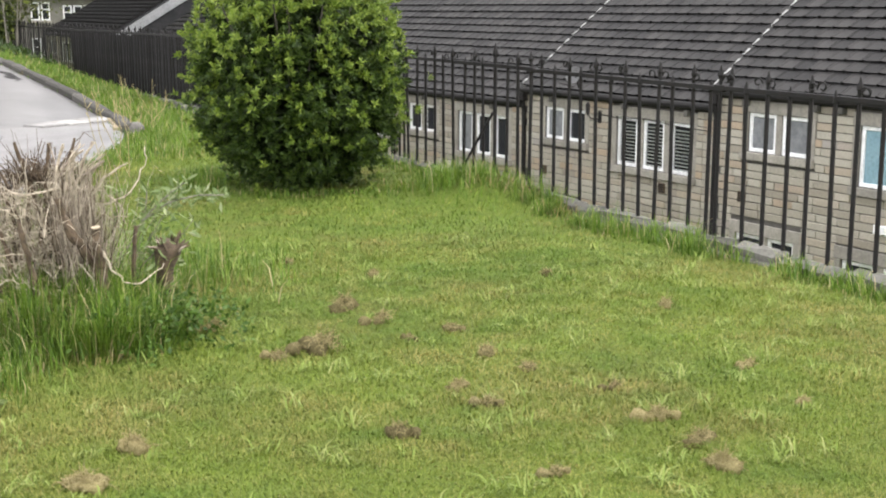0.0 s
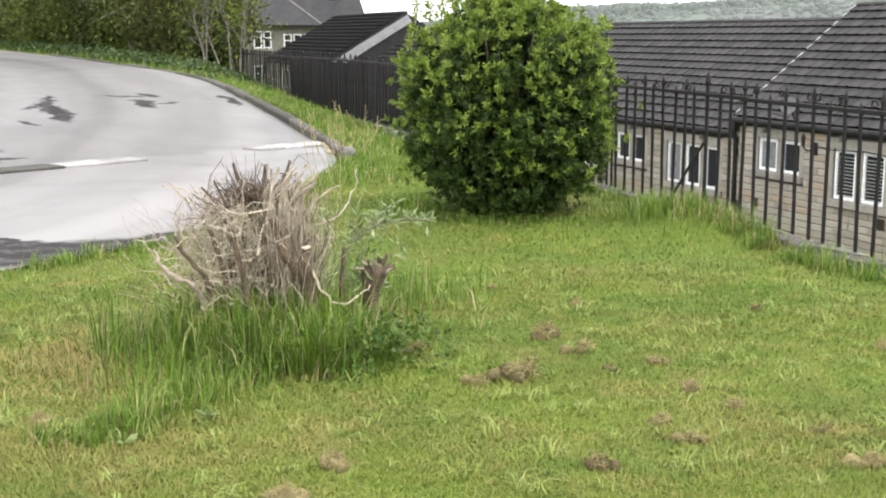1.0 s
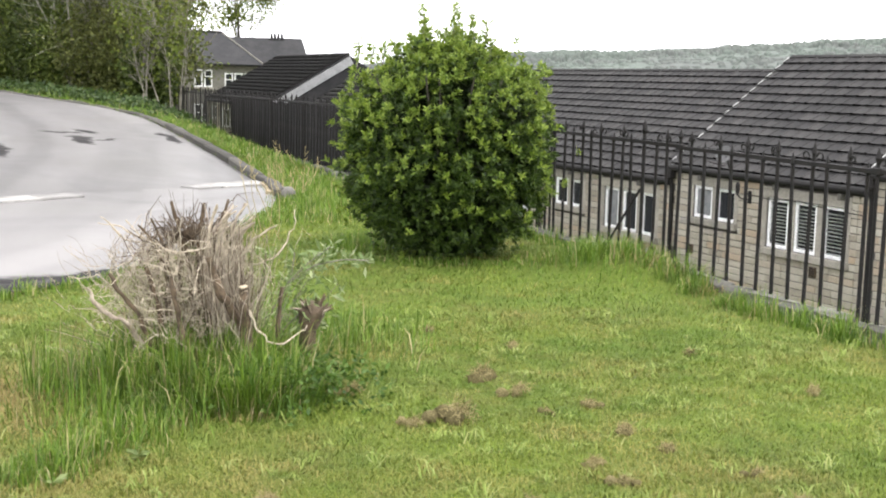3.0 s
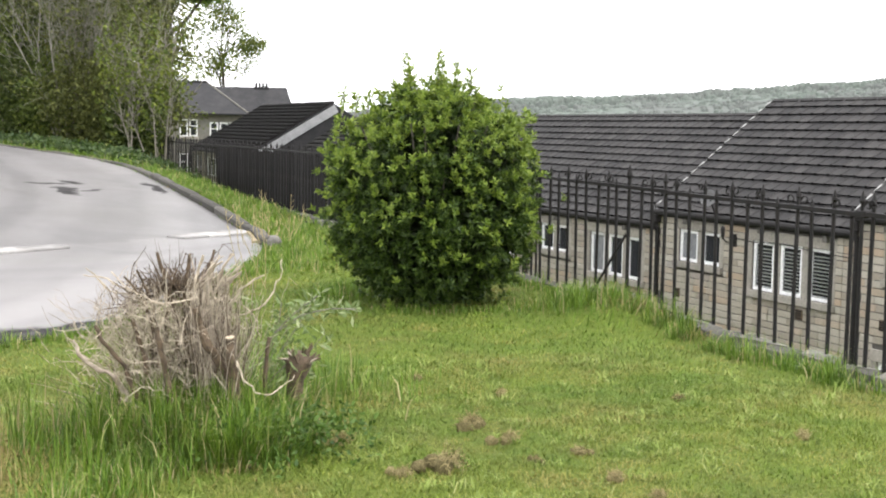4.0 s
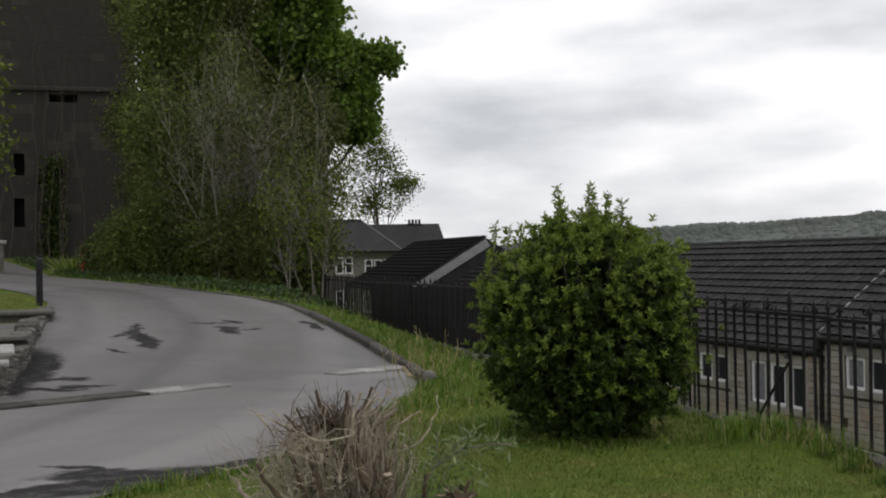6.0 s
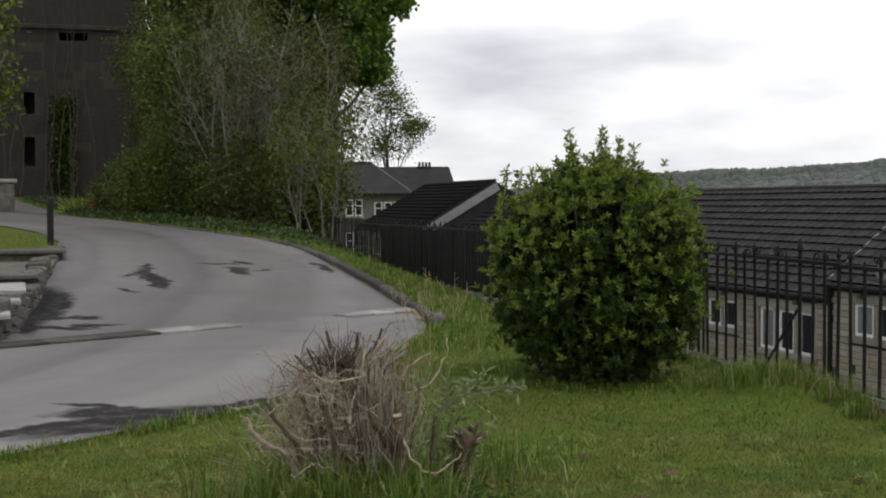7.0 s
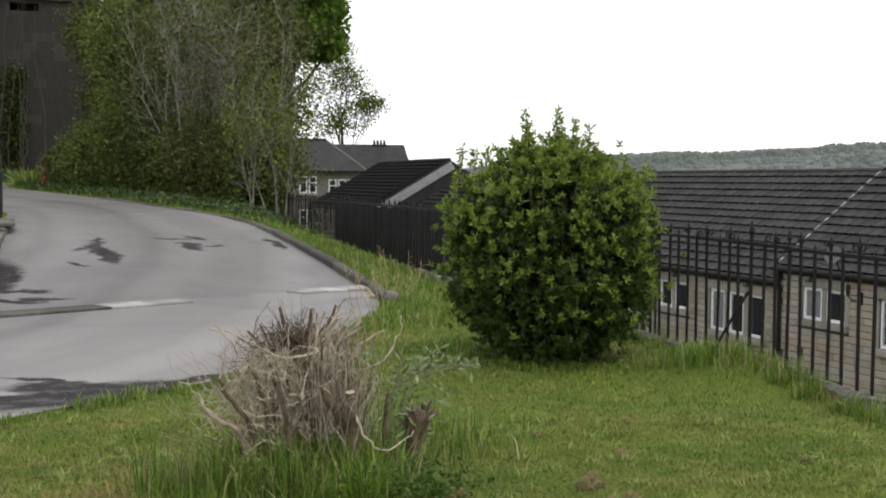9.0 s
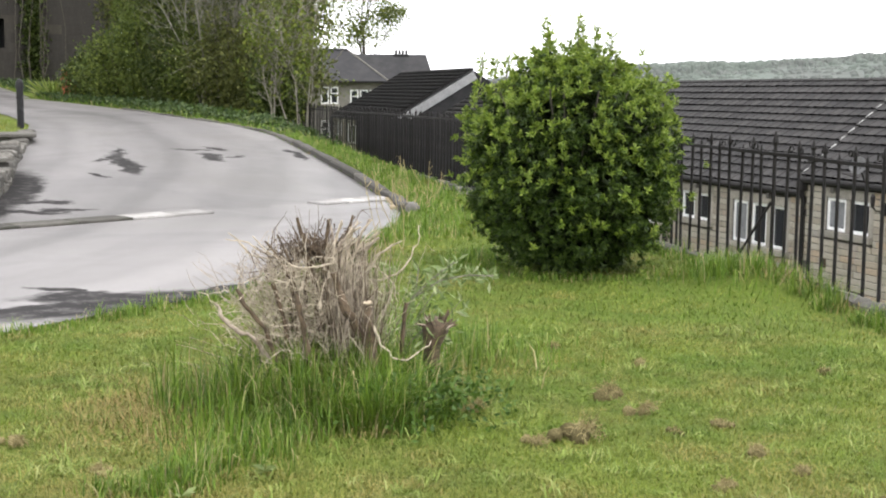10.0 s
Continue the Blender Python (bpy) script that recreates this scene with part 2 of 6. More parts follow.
def mat_lawn():
    k = Nodes("lawn_grass", 0.6, spec=0.2)
    isl = k.island()
    c = k.ramp(isl, (0.0, (0.120, 0.172, 0.021)), (0.35, (0.148, 0.202, 0.026)), (0.7, (0.172, 0.224, 0.034)), (0.96, (0.205, 0.240, 0.052)), (1.0, (0.29, 0.26, 0.10)))
    # mossy, straw-coloured and lush patches of about a metre, and small ones inside them
    dry = k.math("ADD", k.math("MULTIPLY", k.noise(0.55, 5, 0.6), 0.65), k.math("MULTIPLY", k.noise(2.8, 4, 0.6), 0.35))
    c = k.mix(k.ramp(dry, (0.43, 0.0), (0.58, 0.80)), c, k.ramp(isl, (0.0, (0.135, 0.132, 0.032)), (0.6, (0.235, 0.208, 0.062)), (1.0, (0.33, 0.26, 0.11))))
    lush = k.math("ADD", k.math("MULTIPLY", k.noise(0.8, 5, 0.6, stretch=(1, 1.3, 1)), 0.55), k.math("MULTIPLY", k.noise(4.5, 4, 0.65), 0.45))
    # shade round bush and stump painted as greener grass; second blot is the verge
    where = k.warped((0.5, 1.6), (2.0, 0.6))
    shade_and_verge = k.math("MAXIMUM", k.blot(-1.2, 9.8, 3.4, 3.4, 0, where, 0.5), k.blot(-5.0, 20.0, 2.6, 8.0, 30, where, 0.4))
    lush = k.math("ADD", lush, k.math("MULTIPLY", shade_and_verge, 0.07))
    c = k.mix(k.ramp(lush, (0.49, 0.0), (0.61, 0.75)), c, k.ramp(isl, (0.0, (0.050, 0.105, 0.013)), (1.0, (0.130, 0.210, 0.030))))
    spot = k.math("ADD", k.math("MULTIPLY", k.noise(7.5, 3, 0.6), 0.45), k.math("MULTIPLY", k.noise(1.4, 3, 0.6), 0.55))
    c = k.mix(1.0, c, k.ramp(spot, (0.33, 0.70), (0.5, 0.93), (0.68, 1.13)), "MULTIPLY")
    return see_through(k, c, 0.3)


def mat_tall():
    k = Nodes("long_grass", 0.55, spec=0.25)
    isl = k.island()
    c = k.ramp(isl, (0.0, (0.042, 0.090, 0.009)), (0.45, (0.095, 0.170, 0.016)), (0.8, (0.155, 0.235, 0.030)), (0.90, (0.21, 0.25, 0.06)), (0.93, (0.34, 0.29, 0.15)), (1.0, (0.38, 0.31, 0.17)))
    c = k.mix(0.5, c, k.ramp(k.noise(1.7, 4), (0.35, 0.6), (0.65, 1.3)), "MULTIPLY")
    return see_through(k, c, 0.3)


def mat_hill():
    k = Nodes("far_woods_painted_haze", 0.95, spec=0.1)
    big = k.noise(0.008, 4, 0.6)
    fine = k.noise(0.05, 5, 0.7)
    # pale greyed base colours carry the haze of distance
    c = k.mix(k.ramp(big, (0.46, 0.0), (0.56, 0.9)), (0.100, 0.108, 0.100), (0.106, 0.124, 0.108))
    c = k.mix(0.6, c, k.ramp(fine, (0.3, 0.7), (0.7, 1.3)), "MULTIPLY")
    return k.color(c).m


M = dict(
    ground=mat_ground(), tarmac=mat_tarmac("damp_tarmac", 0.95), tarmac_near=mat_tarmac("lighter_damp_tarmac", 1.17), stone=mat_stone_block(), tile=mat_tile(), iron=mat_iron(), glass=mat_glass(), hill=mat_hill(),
    mortar=plain("dark_grey_mortar", (0.07, 0.065, 0.058), (0.11, 0.10, 0.088), 5, 0.95),
    lintel=plain("dressed_sandstone", (0.225, 0.208, 0.178), (0.285, 0.262, 0.226), 4, 0.9, each=0.3),
    upvc=plain("white_window_plastic", (0.80, 0.80, 0.80), (0.74, 0.74, 0.73), 3, 0.35, bump=0.03),
    blind=plain("pale_grey_blind", (0.40, 0.41, 0.40), (0.50, 0.50, 0.49), 3, 0.6, bump=0.05),
    curtain=plain("grey_net_curtain", (0.13, 0.135, 0.14), (0.19, 0.195, 0.20), 9, 0.9),
    inside=plain("unlit_room_dark", (0.020, 0.020, 0.022), (0.035, 0.034, 0.034), 3, 0.9),
    teal=plain("blue_roller_blind", (0.16, 0.27, 0.31), (0.20, 0.31, 0.35), 3, 0.7, bump=0.05),
    gutter=plain("black_gutter_plastic", (0.010, 0.0095, 0.0095), (0.017, 0.015, 0.0145), 3, 0.7, bump=0.1, spec=0.2),
    verge=plain("pale_verge_mortar", (0.26, 0.26, 0.25), (0.36, 0.36, 0.35), 8, 0.9),
    kerb=plain("dark_kerb_stone", (0.044, 0.041, 0.036), (0.082, 0.077, 0.068), 5, 0.9, each=0.5, dirt=(0.022, 0.025, 0.015), spec=0.2),
    pale=plain("worn_white_paint_on_stone", (0.320, 0.312, 0.300), (0.250, 0.240, 0.226), 4, 0.85, each=0.25, dirt=(0.160, 0.150, 0.142), spec=0.25),
    worn=plain("nearly_bare_paint_on_stone", (0.240, 0.232, 0.224), (0.180, 0.172, 0.165), 4, 0.85, each=0.25, dirt=(0.130, 0.124, 0.120), spec=0.25),
    tan=plain("rust_stained_kerb_stone", (0.26, 0.205, 0.125), (0.34, 0.285, 0.20), 5, 0.85, each=0.3, dirt=(0.12, 0.105, 0.075), spec=0.2),
    coping=plain("mossy_coping_stone", (0.090, 0.086, 0.076), (0.145, 0.139, 0.124), 5, 0.95, each=0.5, dirt=(0.04, 0.045, 0.022), spec=0.15),
    rubble=plain("grey_rubble_stone", (0.075, 0.071, 0.064), (0.145, 0.137, 0.123), 3.5, 0.9, each=0.7, dirt=(0.035, 0.036, 0.026), dist=0.02, spec=0.2),
    cap=plain("pale_coping_slab", (0.260, 0.254, 0.242), (0.322, 0.316, 0.304), 3, 0.85, each=0.35, dirt=(0.124, 0.124, 0.105)),
    board=plain("black_stained_boards", (0.014, 0.0135, 0.0138), (0.030, 0.0288, 0.0282), 6, 0.85, each=0.6, spec=0.15),
    tower=mat_tower("sooty_sandstone", (0.032, 0.0295, 0.027), (0.053, 0.048, 0.042)),
    tower_pale=mat_tower("cleaner_sandstone", (0.044, 0.040, 0.034), (0.070, 0.062, 0.050)),
    far_stone=plain("far_buff_stone", (0.130, 0.121, 0.106), (0.17, 0.159, 0.139), 0.8, 0.95, each=0.2),
    slate=plain("dark_grey_slate", (0.020, 0.020, 0.021), (0.032, 0.031, 0.032), 1.5, 0.75, spec=0.2),
    old_tile=plain("sooty_old_roof_tile", (0.013, 0.0125, 0.012), (0.021, 0.020, 0.0195), 4, 0.9, spec=0.15),
    lush=leafy("bright_spring_leaves", ((0.0, (0.042, 0.066, 0.014)), (0.6, (0.095, 0.130, 0.026)), (1.0, (0.170, 0.205, 0.044))), 0.6, 0.25, 0.3),
    drab=leafy("drab_olive_young_leaves", ((0.0, (0.042, 0.052, 0.016)), (0.6, (0.086, 0.098, 0.028)), (1.0, (0.150, 0.160, 0.048))), 0.65, 0.2, 0.25),
    bark=plain("grey_bark", (0.13, 0.115, 0.095), (0.22, 0.20, 0.165), 9, 0.9, dist=0.01),
    dark_bark=plain("dark_bark", (0.045, 0.038, 0.03), (0.075, 0.065, 0.05), 9, 0.95, dist=0.02),
    dead=plain("bleached_dead_stems", (0.215, 0.172, 0.132), (0.37, 0.310, 0.250), 18, 0.85, dist=0.006),
    pale_dead=plain("sun_bleached_twigs", (0.285, 0.240, 0.178), (0.45, 0.385, 0.295), 20, 0.85, dist=0.004),
    pale_bark=plain("pale_grey_bark", (0.165, 0.155, 0.128), (0.26, 0.245, 0.205), 6, 0.9, dist=0.01),
    dead_dark=plain("rotten_dark_wood", (0.045, 0.031, 0.018), (0.115, 0.080, 0.050), 30, 0.9, dist=0.006),
    cut=plain("weathered_cut_wood", (0.34, 0.28, 0.20), (0.42, 0.35, 0.25), 25, 0.8),
    thatch=plain("dead_moss_and_thatch", (0.115, 0.095, 0.042), (0.270, 0.226, 0.112), 25, 0.95, bump=0.6, dist=0.01, each=0.7, dirt=(0.070, 0.066, 0.026), spec=0.1),
    post=plain("black_painted_post", (0.008, 0.008, 0.009), (0.014, 0.014, 0.015), 6, 0.6, spec=0.25),
    dish=plain("grey_enamelled_steel", (0.13, 0.13, 0.13), (0.17, 0.17, 0.17), 5, 0.5, bump=0.05),
    red=plain("red_petals", (0.50, 0.10, 0.05), (0.42, 0.06, 0.04), 9, 0.7),
    straw=plain("dry_grass_stems", (0.23, 0.188, 0.080), (0.36, 0.295, 0.145), 20, 0.8),
    dead_lawn=plain("dead_matted_grass", (0.150, 0.118, 0.045), (0.245, 0.192, 0.080), 20, 0.9, spec=0.1),
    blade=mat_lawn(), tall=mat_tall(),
    tile_edge=plain("shadow_and_moss_tile_edge", (0.007, 0.0068, 0.0065), (0.012, 0.0115, 0.011), 20, 0.95, spec=0.1),
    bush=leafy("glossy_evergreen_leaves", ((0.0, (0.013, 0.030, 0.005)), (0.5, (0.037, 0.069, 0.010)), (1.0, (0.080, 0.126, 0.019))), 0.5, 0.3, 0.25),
    bush_tip=leafy("young_top_lit_leaves", ((0.0, (0.082, 0.136, 0.017)), (0.5, (0.145, 0.212, 0.028)), (1.0, (0.230, 0.295, 0.054))), 0.5, 0.3, 0.3),
    bush_in=leafy("hollow_shade_leaves", ((0.0, (0.006, 0.012, 0.003)), (1.0, (0.018, 0.030, 0.006))), 0.6, 0.2, 0.1),
    sycamore=leafy("sycamore_leaves", ((0.0, (0.060, 0.112, 0.018)), (0.6, (0.135, 0.220, 0.036)), (1.0, (0.22, 0.325, 0.060))), 0.6, 0.25, 0.45),
    willow=leafy("yellow_green_spring_leaves", ((0.0, (0.050, 0.075, 0.012)), (0.6, (0.100, 0.132, 0.020)), (1.0, (0.165, 0.19, 0.034))), 0.6, 0.25, 0.3),
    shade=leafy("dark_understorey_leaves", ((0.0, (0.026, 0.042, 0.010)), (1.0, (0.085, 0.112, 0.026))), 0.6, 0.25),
    cover=leafy("ground_cover_leaves", ((0.0, (0.018, 0.038, 0.008)), (0.7, (0.040, 0.070, 0.016)), (1.0, (0.075, 0.105, 0.026))), 0.55, 0.3),
    grey_leaf=leafy("grey_green_leaves", ((0.0, (0.085, 0.125, 0.035)), (1.0, (0.19, 0.235, 0.085))), 0.6, 0.3),
    sallow=leafy("downy_pale_green_leaves", ((0.0, (0.11, 0.165, 0.055)), (0.7, (0.20, 0.26, 0.11)), (1.0, (0.36, 0.40, 0.24))), 0.6, 0.3),
    weed_leaf=leafy("dark_weed_leaves", ((0.0, (0.028, 0.064, 0.009)), (1.0, (0.078, 0.142, 0.020))), 0.55, 0.3),
    barge=plain("pale_grey_painted_boards", (0.22, 0.22, 0.225), (0.28, 0.28, 0.285), 2, 0.8),
    weed=leafy("pale_coarse_grass", ((0.0, (0.14, 0.20, 0.035)), (0.7, (0.21, 0.27, 0.07)), (1.0, (0.29, 0.31, 0.12))), 0.6, 0.2),
)

# ---------------------------------------------------------------- building helpers


def part(name, bm, material, parent=None, label="", smooth=False):
    """Links a bmesh as one mesh object under a thing or part."""
    me = bpy.data.meshes.new(name)
    bmesh.ops.recalc_face_normals(bm, faces=bm.faces)
    bm.to_mesh(me)
    bm.free()
    return part_mesh(name, me, material, parent, label, smooth)


def part_mesh(name, me, material, parent=None, label="", smooth=False):
    if material and not me.materials:
        me.materials.append(material)
    if smooth:
        me.shade_smooth()
    ob = new(name, me)
    ob.parent = parent
    if label:
        tagged(ob, label)
    return ob


def empty(name, m=None):
    ob = new(name)
    ob.empty_display_size = 0.2
    if m is not None:
        ob.matrix_world = m
    return ob


def add_box(bm, lo, hi, bevel=0.0, m=None):
    """A box from corner to corner, its edges rounded off."""
    made = bmesh.ops.create_cube(bm, size=1.0)["verts"]
    lo, hi = Vector(lo), Vector(hi)
    for v in made:
        v.co = Vector((lo[i] + (v.co[i] + 0.5) * (hi[i] - lo[i]) for i in range(3)))
    if bevel:
        edges = list({e for v in made for e in v.link_edges})
        made = bmesh.ops.bevel(bm, geom=edges, offset=bevel, segments=1, affect="EDGES")["verts"]
    if m is not None:
        bmesh.ops.transform(bm, matrix=m, verts=list(made))
    return made


def box(lo, hi, bevel=0.0, m=None):
    bm = bmesh.new()
    add_box(bm, lo, hi, bevel, m)
    return bm


def add_tube(bm, path, radii, sides=7, cap=True):
    """A tube of changing thickness along a line of points."""
    pts = [Vector(p) for p in path]
    rings = []
    for i, p in enumerate(pts):
        d = (pts[min(i + 1, len(pts) - 1)] - pts[max(i - 1, 0)]).normalized()
        a = d.orthogonal().normalized() if not rings else (last - d * last.dot(d)).normalized()
        last = a
        b = d.cross(a)
        r = radii[i] if hasattr(radii, "__len__") else radii
        rings.append([bm.verts.new(p + (a * math.cos(k * 2 * math.pi / sides) + b * math.sin(k * 2 * math.pi / sides)) * r) for k in range(sides)])
    for r0, r1 in zip(rings, rings[1:]):
        for k in range(sides):
            bm.faces.new((r0[k], r0[(k + 1) % sides], r1[(k + 1) % sides], r1[k]))
    if cap:
        bm.faces.new(list(reversed(rings[0])))
        bm.faces.new(rings[-1])


def tube(path, radii, sides=7):
    bm = bmesh.new()
    add_tube(bm, path, radii, sides)
    return bm


def mesh_arrays(name, verts, quads=None, tris=None):
    """A mesh straight from arrays, for very many small faces."""
    me = bpy.data.meshes.new(name)
    quads = np.zeros((0, 4), int) if quads is None else quads
    tris = np.zeros((0, 3), int) if tris is None else tris
    me.vertices.add(len(verts))
    me.vertices.foreach_set("co", np.asarray(verts, np.float32).ravel())
    me.loops.add(quads.size + tris.size)
    me.loops.foreach_set("vertex_index", np.concatenate([quads.ravel(), tris.ravel()]).astype(np.int32))
    me.polygons.add(len(quads) + len(tris))
    starts = np.concatenate([np.arange(len(quads)) * 4, quads.size + np.arange(len(tris)) * 3])
    me.polygons.foreach_set("loop_start", starts.astype(np.int32))
    me.update(calc_edges=True)
    me.validate()
    return me


def blades_mesh(name, base, height, width, lean, rng):
    """Grass: one bent, pointed blade from every base point."""
    n = len(base)
    az = rng.uniform(0, 2 * np.pi, n)
    side = np.stack([np.cos(az), np.sin(az), np.zeros(n)], 1)
    way = np.stack([-np.sin(az), np.cos(az), np.zeros(n)], 1)
    up = np.array([0, 0, 1.0])
    h, w, le = height[:, None], width[:, None], lean[:, None]
    v = np.empty((n, 5, 3))
    v[:, 0], v[:, 1] = base - side * w / 2, base + side * w / 2
    mid = base + up * h * 0.6 + way * h * le * 0.35
    v[:, 2], v[:, 3] = mid + side * w * 0.38, mid - side * w * 0.38
    v[:, 4] = base + up * h * (1 - 0.25 * le) + way * h * le
    i = np.arange(n)[:, None] * 5
    return mesh_arrays(name, v.reshape(-1, 3), i + np.array([[0, 1, 2, 3]]), i + np.array([[3, 2, 4]]))


def leaves_mesh(name, base, way, length, width, rng, fold=0.25):
    """Leaves: each a folded lozenge that grows from its base along its way."""
    n = len(base)
    way = way / np.linalg.norm(way, axis=1)[:, None]
    r = rng.normal(size=(n, 3))
    side = np.cross(way, r)
    side /= np.linalg.norm(side, axis=1)[:, None] + 1e-9
    nor = np.cross(side, way)
    L, W = length[:, None], width[:, None]
    v = np.empty((n, 4, 3))
    v[:, 0] = base
    v[:, 1] = base + way * L * 0.55 + side * W / 2 + nor * W * fold
    v[:, 2] = base + way * L
    v[:, 3] = base + way * L * 0.55 - side * W / 2 + nor * W * fold
    i = np.arange(n)[:, None] * 4
    return mesh_arrays(name, v.reshape(-1, 3), None, np.concatenate([i + np.array([[0, 1, 2]]), i + np.array([[0, 2, 3]])]))


# ---------------------------------------------------------------- plan
# The railing's line: U runs along it away from the camera, V out across it to the houses.
RAIL_AZ = radians(28.28)
RAIL_O = np.array([2.63, 7.43])
RAIL_U = np.array([-math.sin(RAIL_AZ), math.cos(RAIL_AZ)])
RAIL_V = np.array([math.cos(RAIL_AZ), math.sin(RAIL_AZ)])
# The terrace: its front wall lies 14.5 m from the camera's foot, along HOUSE_L.
HOUSE_AZ = radians(30.4)
HOUSE_L = Vector((-math.sin(HOUSE_AZ), math.cos(HOUSE_AZ), 0))
HOUSE_N = Vector((math.cos(HOUSE_AZ), math.sin(HOUSE_AZ), 0))
LOWER = -4.7


def smooth(a, b, x):
    k = np.clip((x - a) / (b - a), 0, 1)
    return k * k * (3 - 2 * k)


def height(x, y):
    """The ground: a level lawn, a drive that climbs away, a drop behind the railing, and a valley with a far hill."""
    x, y = np.asarray(x, float), np.asarray(y, float)
    v = (x - RAIL_O[0]) * RAIL_V[0] + (y - RAIL_O[1]) * RAIL_V[1]
    s = np.maximum(0, -0.8 * (x + 6.9) + 0.6 * (y - 15.7))
    h = 1.5 * (1 - np.exp(-s / 14)) + 0.045 * np.clip(s - 26, 0, 60)
    k = np.clip((-v + 0.2) / 2.0, 0, 1)
    h = h * (0.35 + 0.65 * k * k * (3 - 2 * k))
    h = h + 0.16 * np.exp(-(((x - 0.35) / 0.55) ** 2 + ((y - 10.5) / 0.5) ** 2)) * (v < -0.05)
    u = (x - RAIL_O[0]) * RAIL_U[0] + (y - RAIL_O[1]) * RAIL_U[1]
    h = h - 0.075 * smooth(-1.3, -0.1, v) * (1 - smooth(2.5, 4.5, u)) * smooth(-30, -10, u)
    r = np.hypot(x, y)
    az = np.degrees(np.arctan2(-x, np.maximum(y, 1e-3)))
    low = LOWER - 40 * smooth(40, 500, r)
    crest = np.interp(az, (-30, -8.8, -6, -2.3, 2.5, 7, 12), (95, 54, 48, 40.5, 37, 30, 8)) + 0.8 * np.sin(az * 1.7) + 0.5 * np.sin(az * 4.3 + 1)
    low = low + (crest - LOWER + 40) * smooth(650, 1650, r) * smooth(-200, 500, y)
    out = smooth(0.10, 0.22, v)
    out = np.maximum(out, smooth(60, 160, (x - RAIL_O[0]) * RAIL_U[0] + (y - RAIL_O[1]) * RAIL_U[1]) * smooth(-40, 10, v))
    return h * (1 - out) + low * out


ROAD_RIGHT = [(-9, -4), (-7.2, 1.0), (-5.6, 4.6), (-4.6, 7.0), (-4.2, 8.1), (-3.70, 9.1), (-3.58, 11), (-3.66, 13), (-3.78, 14.6), (-4.12, 16.1),
              (-4.70, 17.8), (-5.25, 18.75), (-6.15, 20.25), (-7.48, 22.4), (-9.35, 25.5), (-11.1, 27.5), (-13.0, 29.0), (-16.2, 31.9), (-21.2, 36.6), (-29, 45.6), (-45, 62)]
ROAD_LEFT = [(-22, -4), (-19, 1), (-16, 5), (-13.5, 8), (-11, 10.5), (-9.6, 11.8), (-8.85, 12.9), (-9.0, 13.6), (-9.4, 14.6), (-10.0, 15.9),
             (-10.6, 17.0), (-11.2, 18.1), (-11.9, 19.5), (-12.7, 21), (-13.5, 22.6), (-14.4, 24.2), (-16.5, 26.8), (-20.2, 30.2), (-26, 35.5), (-34, 43), (-50, 58)]
ROAD_POLY = np.array(ROAD_RIGHT + ROAD_LEFT[::-1])


def on_road(x, y):
    inside = np.zeros(len(x), bool)
    for (x0, y0), (x1, y1) in zip(ROAD_POLY, np.roll(ROAD_POLY, -1, 0)):
        cross = (y0 > y) != (y1 > y)
        inside ^= cross & (x < (x1 - x0) * (y - y0) / (y1 - y0 + 1e-12) + x0)
    return inside


def resample(line, step):
    p = np.array(line, float)
    d = np.concatenate([[0], np.cumsum(np.linalg.norm(np.diff(p, axis=0), axis=1))])
    t = np.arange(0, d[-1], step)
    return np.stack([np.interp(t, d, p[:, 0]), np.interp(t, d, p[:, 1])], 1)


# ---------------------------------------------------------------- ground, road, kerbs


def build_ground():
    def graded(lo, hi, step, ends):
        mid = np.arange(lo, hi + 1e-6, step)
        grow = np.array([1.3 ** k for k in range(1, 40)]) * step * 4
        a, b = mid[0] - np.cumsum(grow), mid[-1] + np.cumsum(grow)
        return np.concatenate([a[a > ends[0]][::-1], mid, b[b < ends[1]]])

    us = graded(-9, 34, 0.35, (-3000, 3000))
    vs = graded(-24, -0.3, 0.3, (-3000, -0.3))
    vs = np.concatenate([vs, [-0.1, 0.08, 0.24, 1, 3, 7, 12, 20, 32, 50, 80, 130, 200, 300, 430, 600], np.arange(700, 2900, 90)])
    U, V = np.meshgrid(us, vs, indexing="ij")
    X = RAIL_O[0] + U * RAIL_U[0] + V * RAIL_V[0]
    Y = RAIL_O[1] + U * RAIL_U[1] + V * RAIL_V[1]
    Z = height(X, Y)
    rough = np.array([noise.noise(Vector((a * 1.3, b * 1.3, 0))) for a, b in zip(X.ravel(), Y.ravel())]).reshape(X.shape)
    Z = Z + np.where((V < -0.3) & (np.abs(U) < 60), rough * 0.005 - 0.008, 0)
    well_in = np.logical_and.reduce([on_road(X.ravel() + dx, Y.ravel() + dy) for dx in (-0.45, 0.45) for dy in (-0.45, 0.45)]).reshape(X.shape)
    Z = Z - np.where(well_in, 0.06, 0)
    nu, nv = X.shape
    idx = np.arange(nu * nv).reshape(nu, nv)
    quads = np.stack([idx[:-1, :-1].ravel(), idx[1:, :-1].ravel(), idx[1:, 1:].ravel(), idx[:-1, 1:].ravel()], 1)[:, ::-1]
    me = mesh_arrays("ground", np.stack([X.ravel(), Y.ravel(), Z.ravel()], 1), quads)
    ob = part_mesh("ground", me, M["ground"], smooth=True)
    tagged(ob, "mossy mown lawn with yellowed patches, falling to a valley", "ground", kind="structure")
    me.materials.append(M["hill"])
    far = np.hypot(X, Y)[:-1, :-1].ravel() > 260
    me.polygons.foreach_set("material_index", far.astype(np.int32))


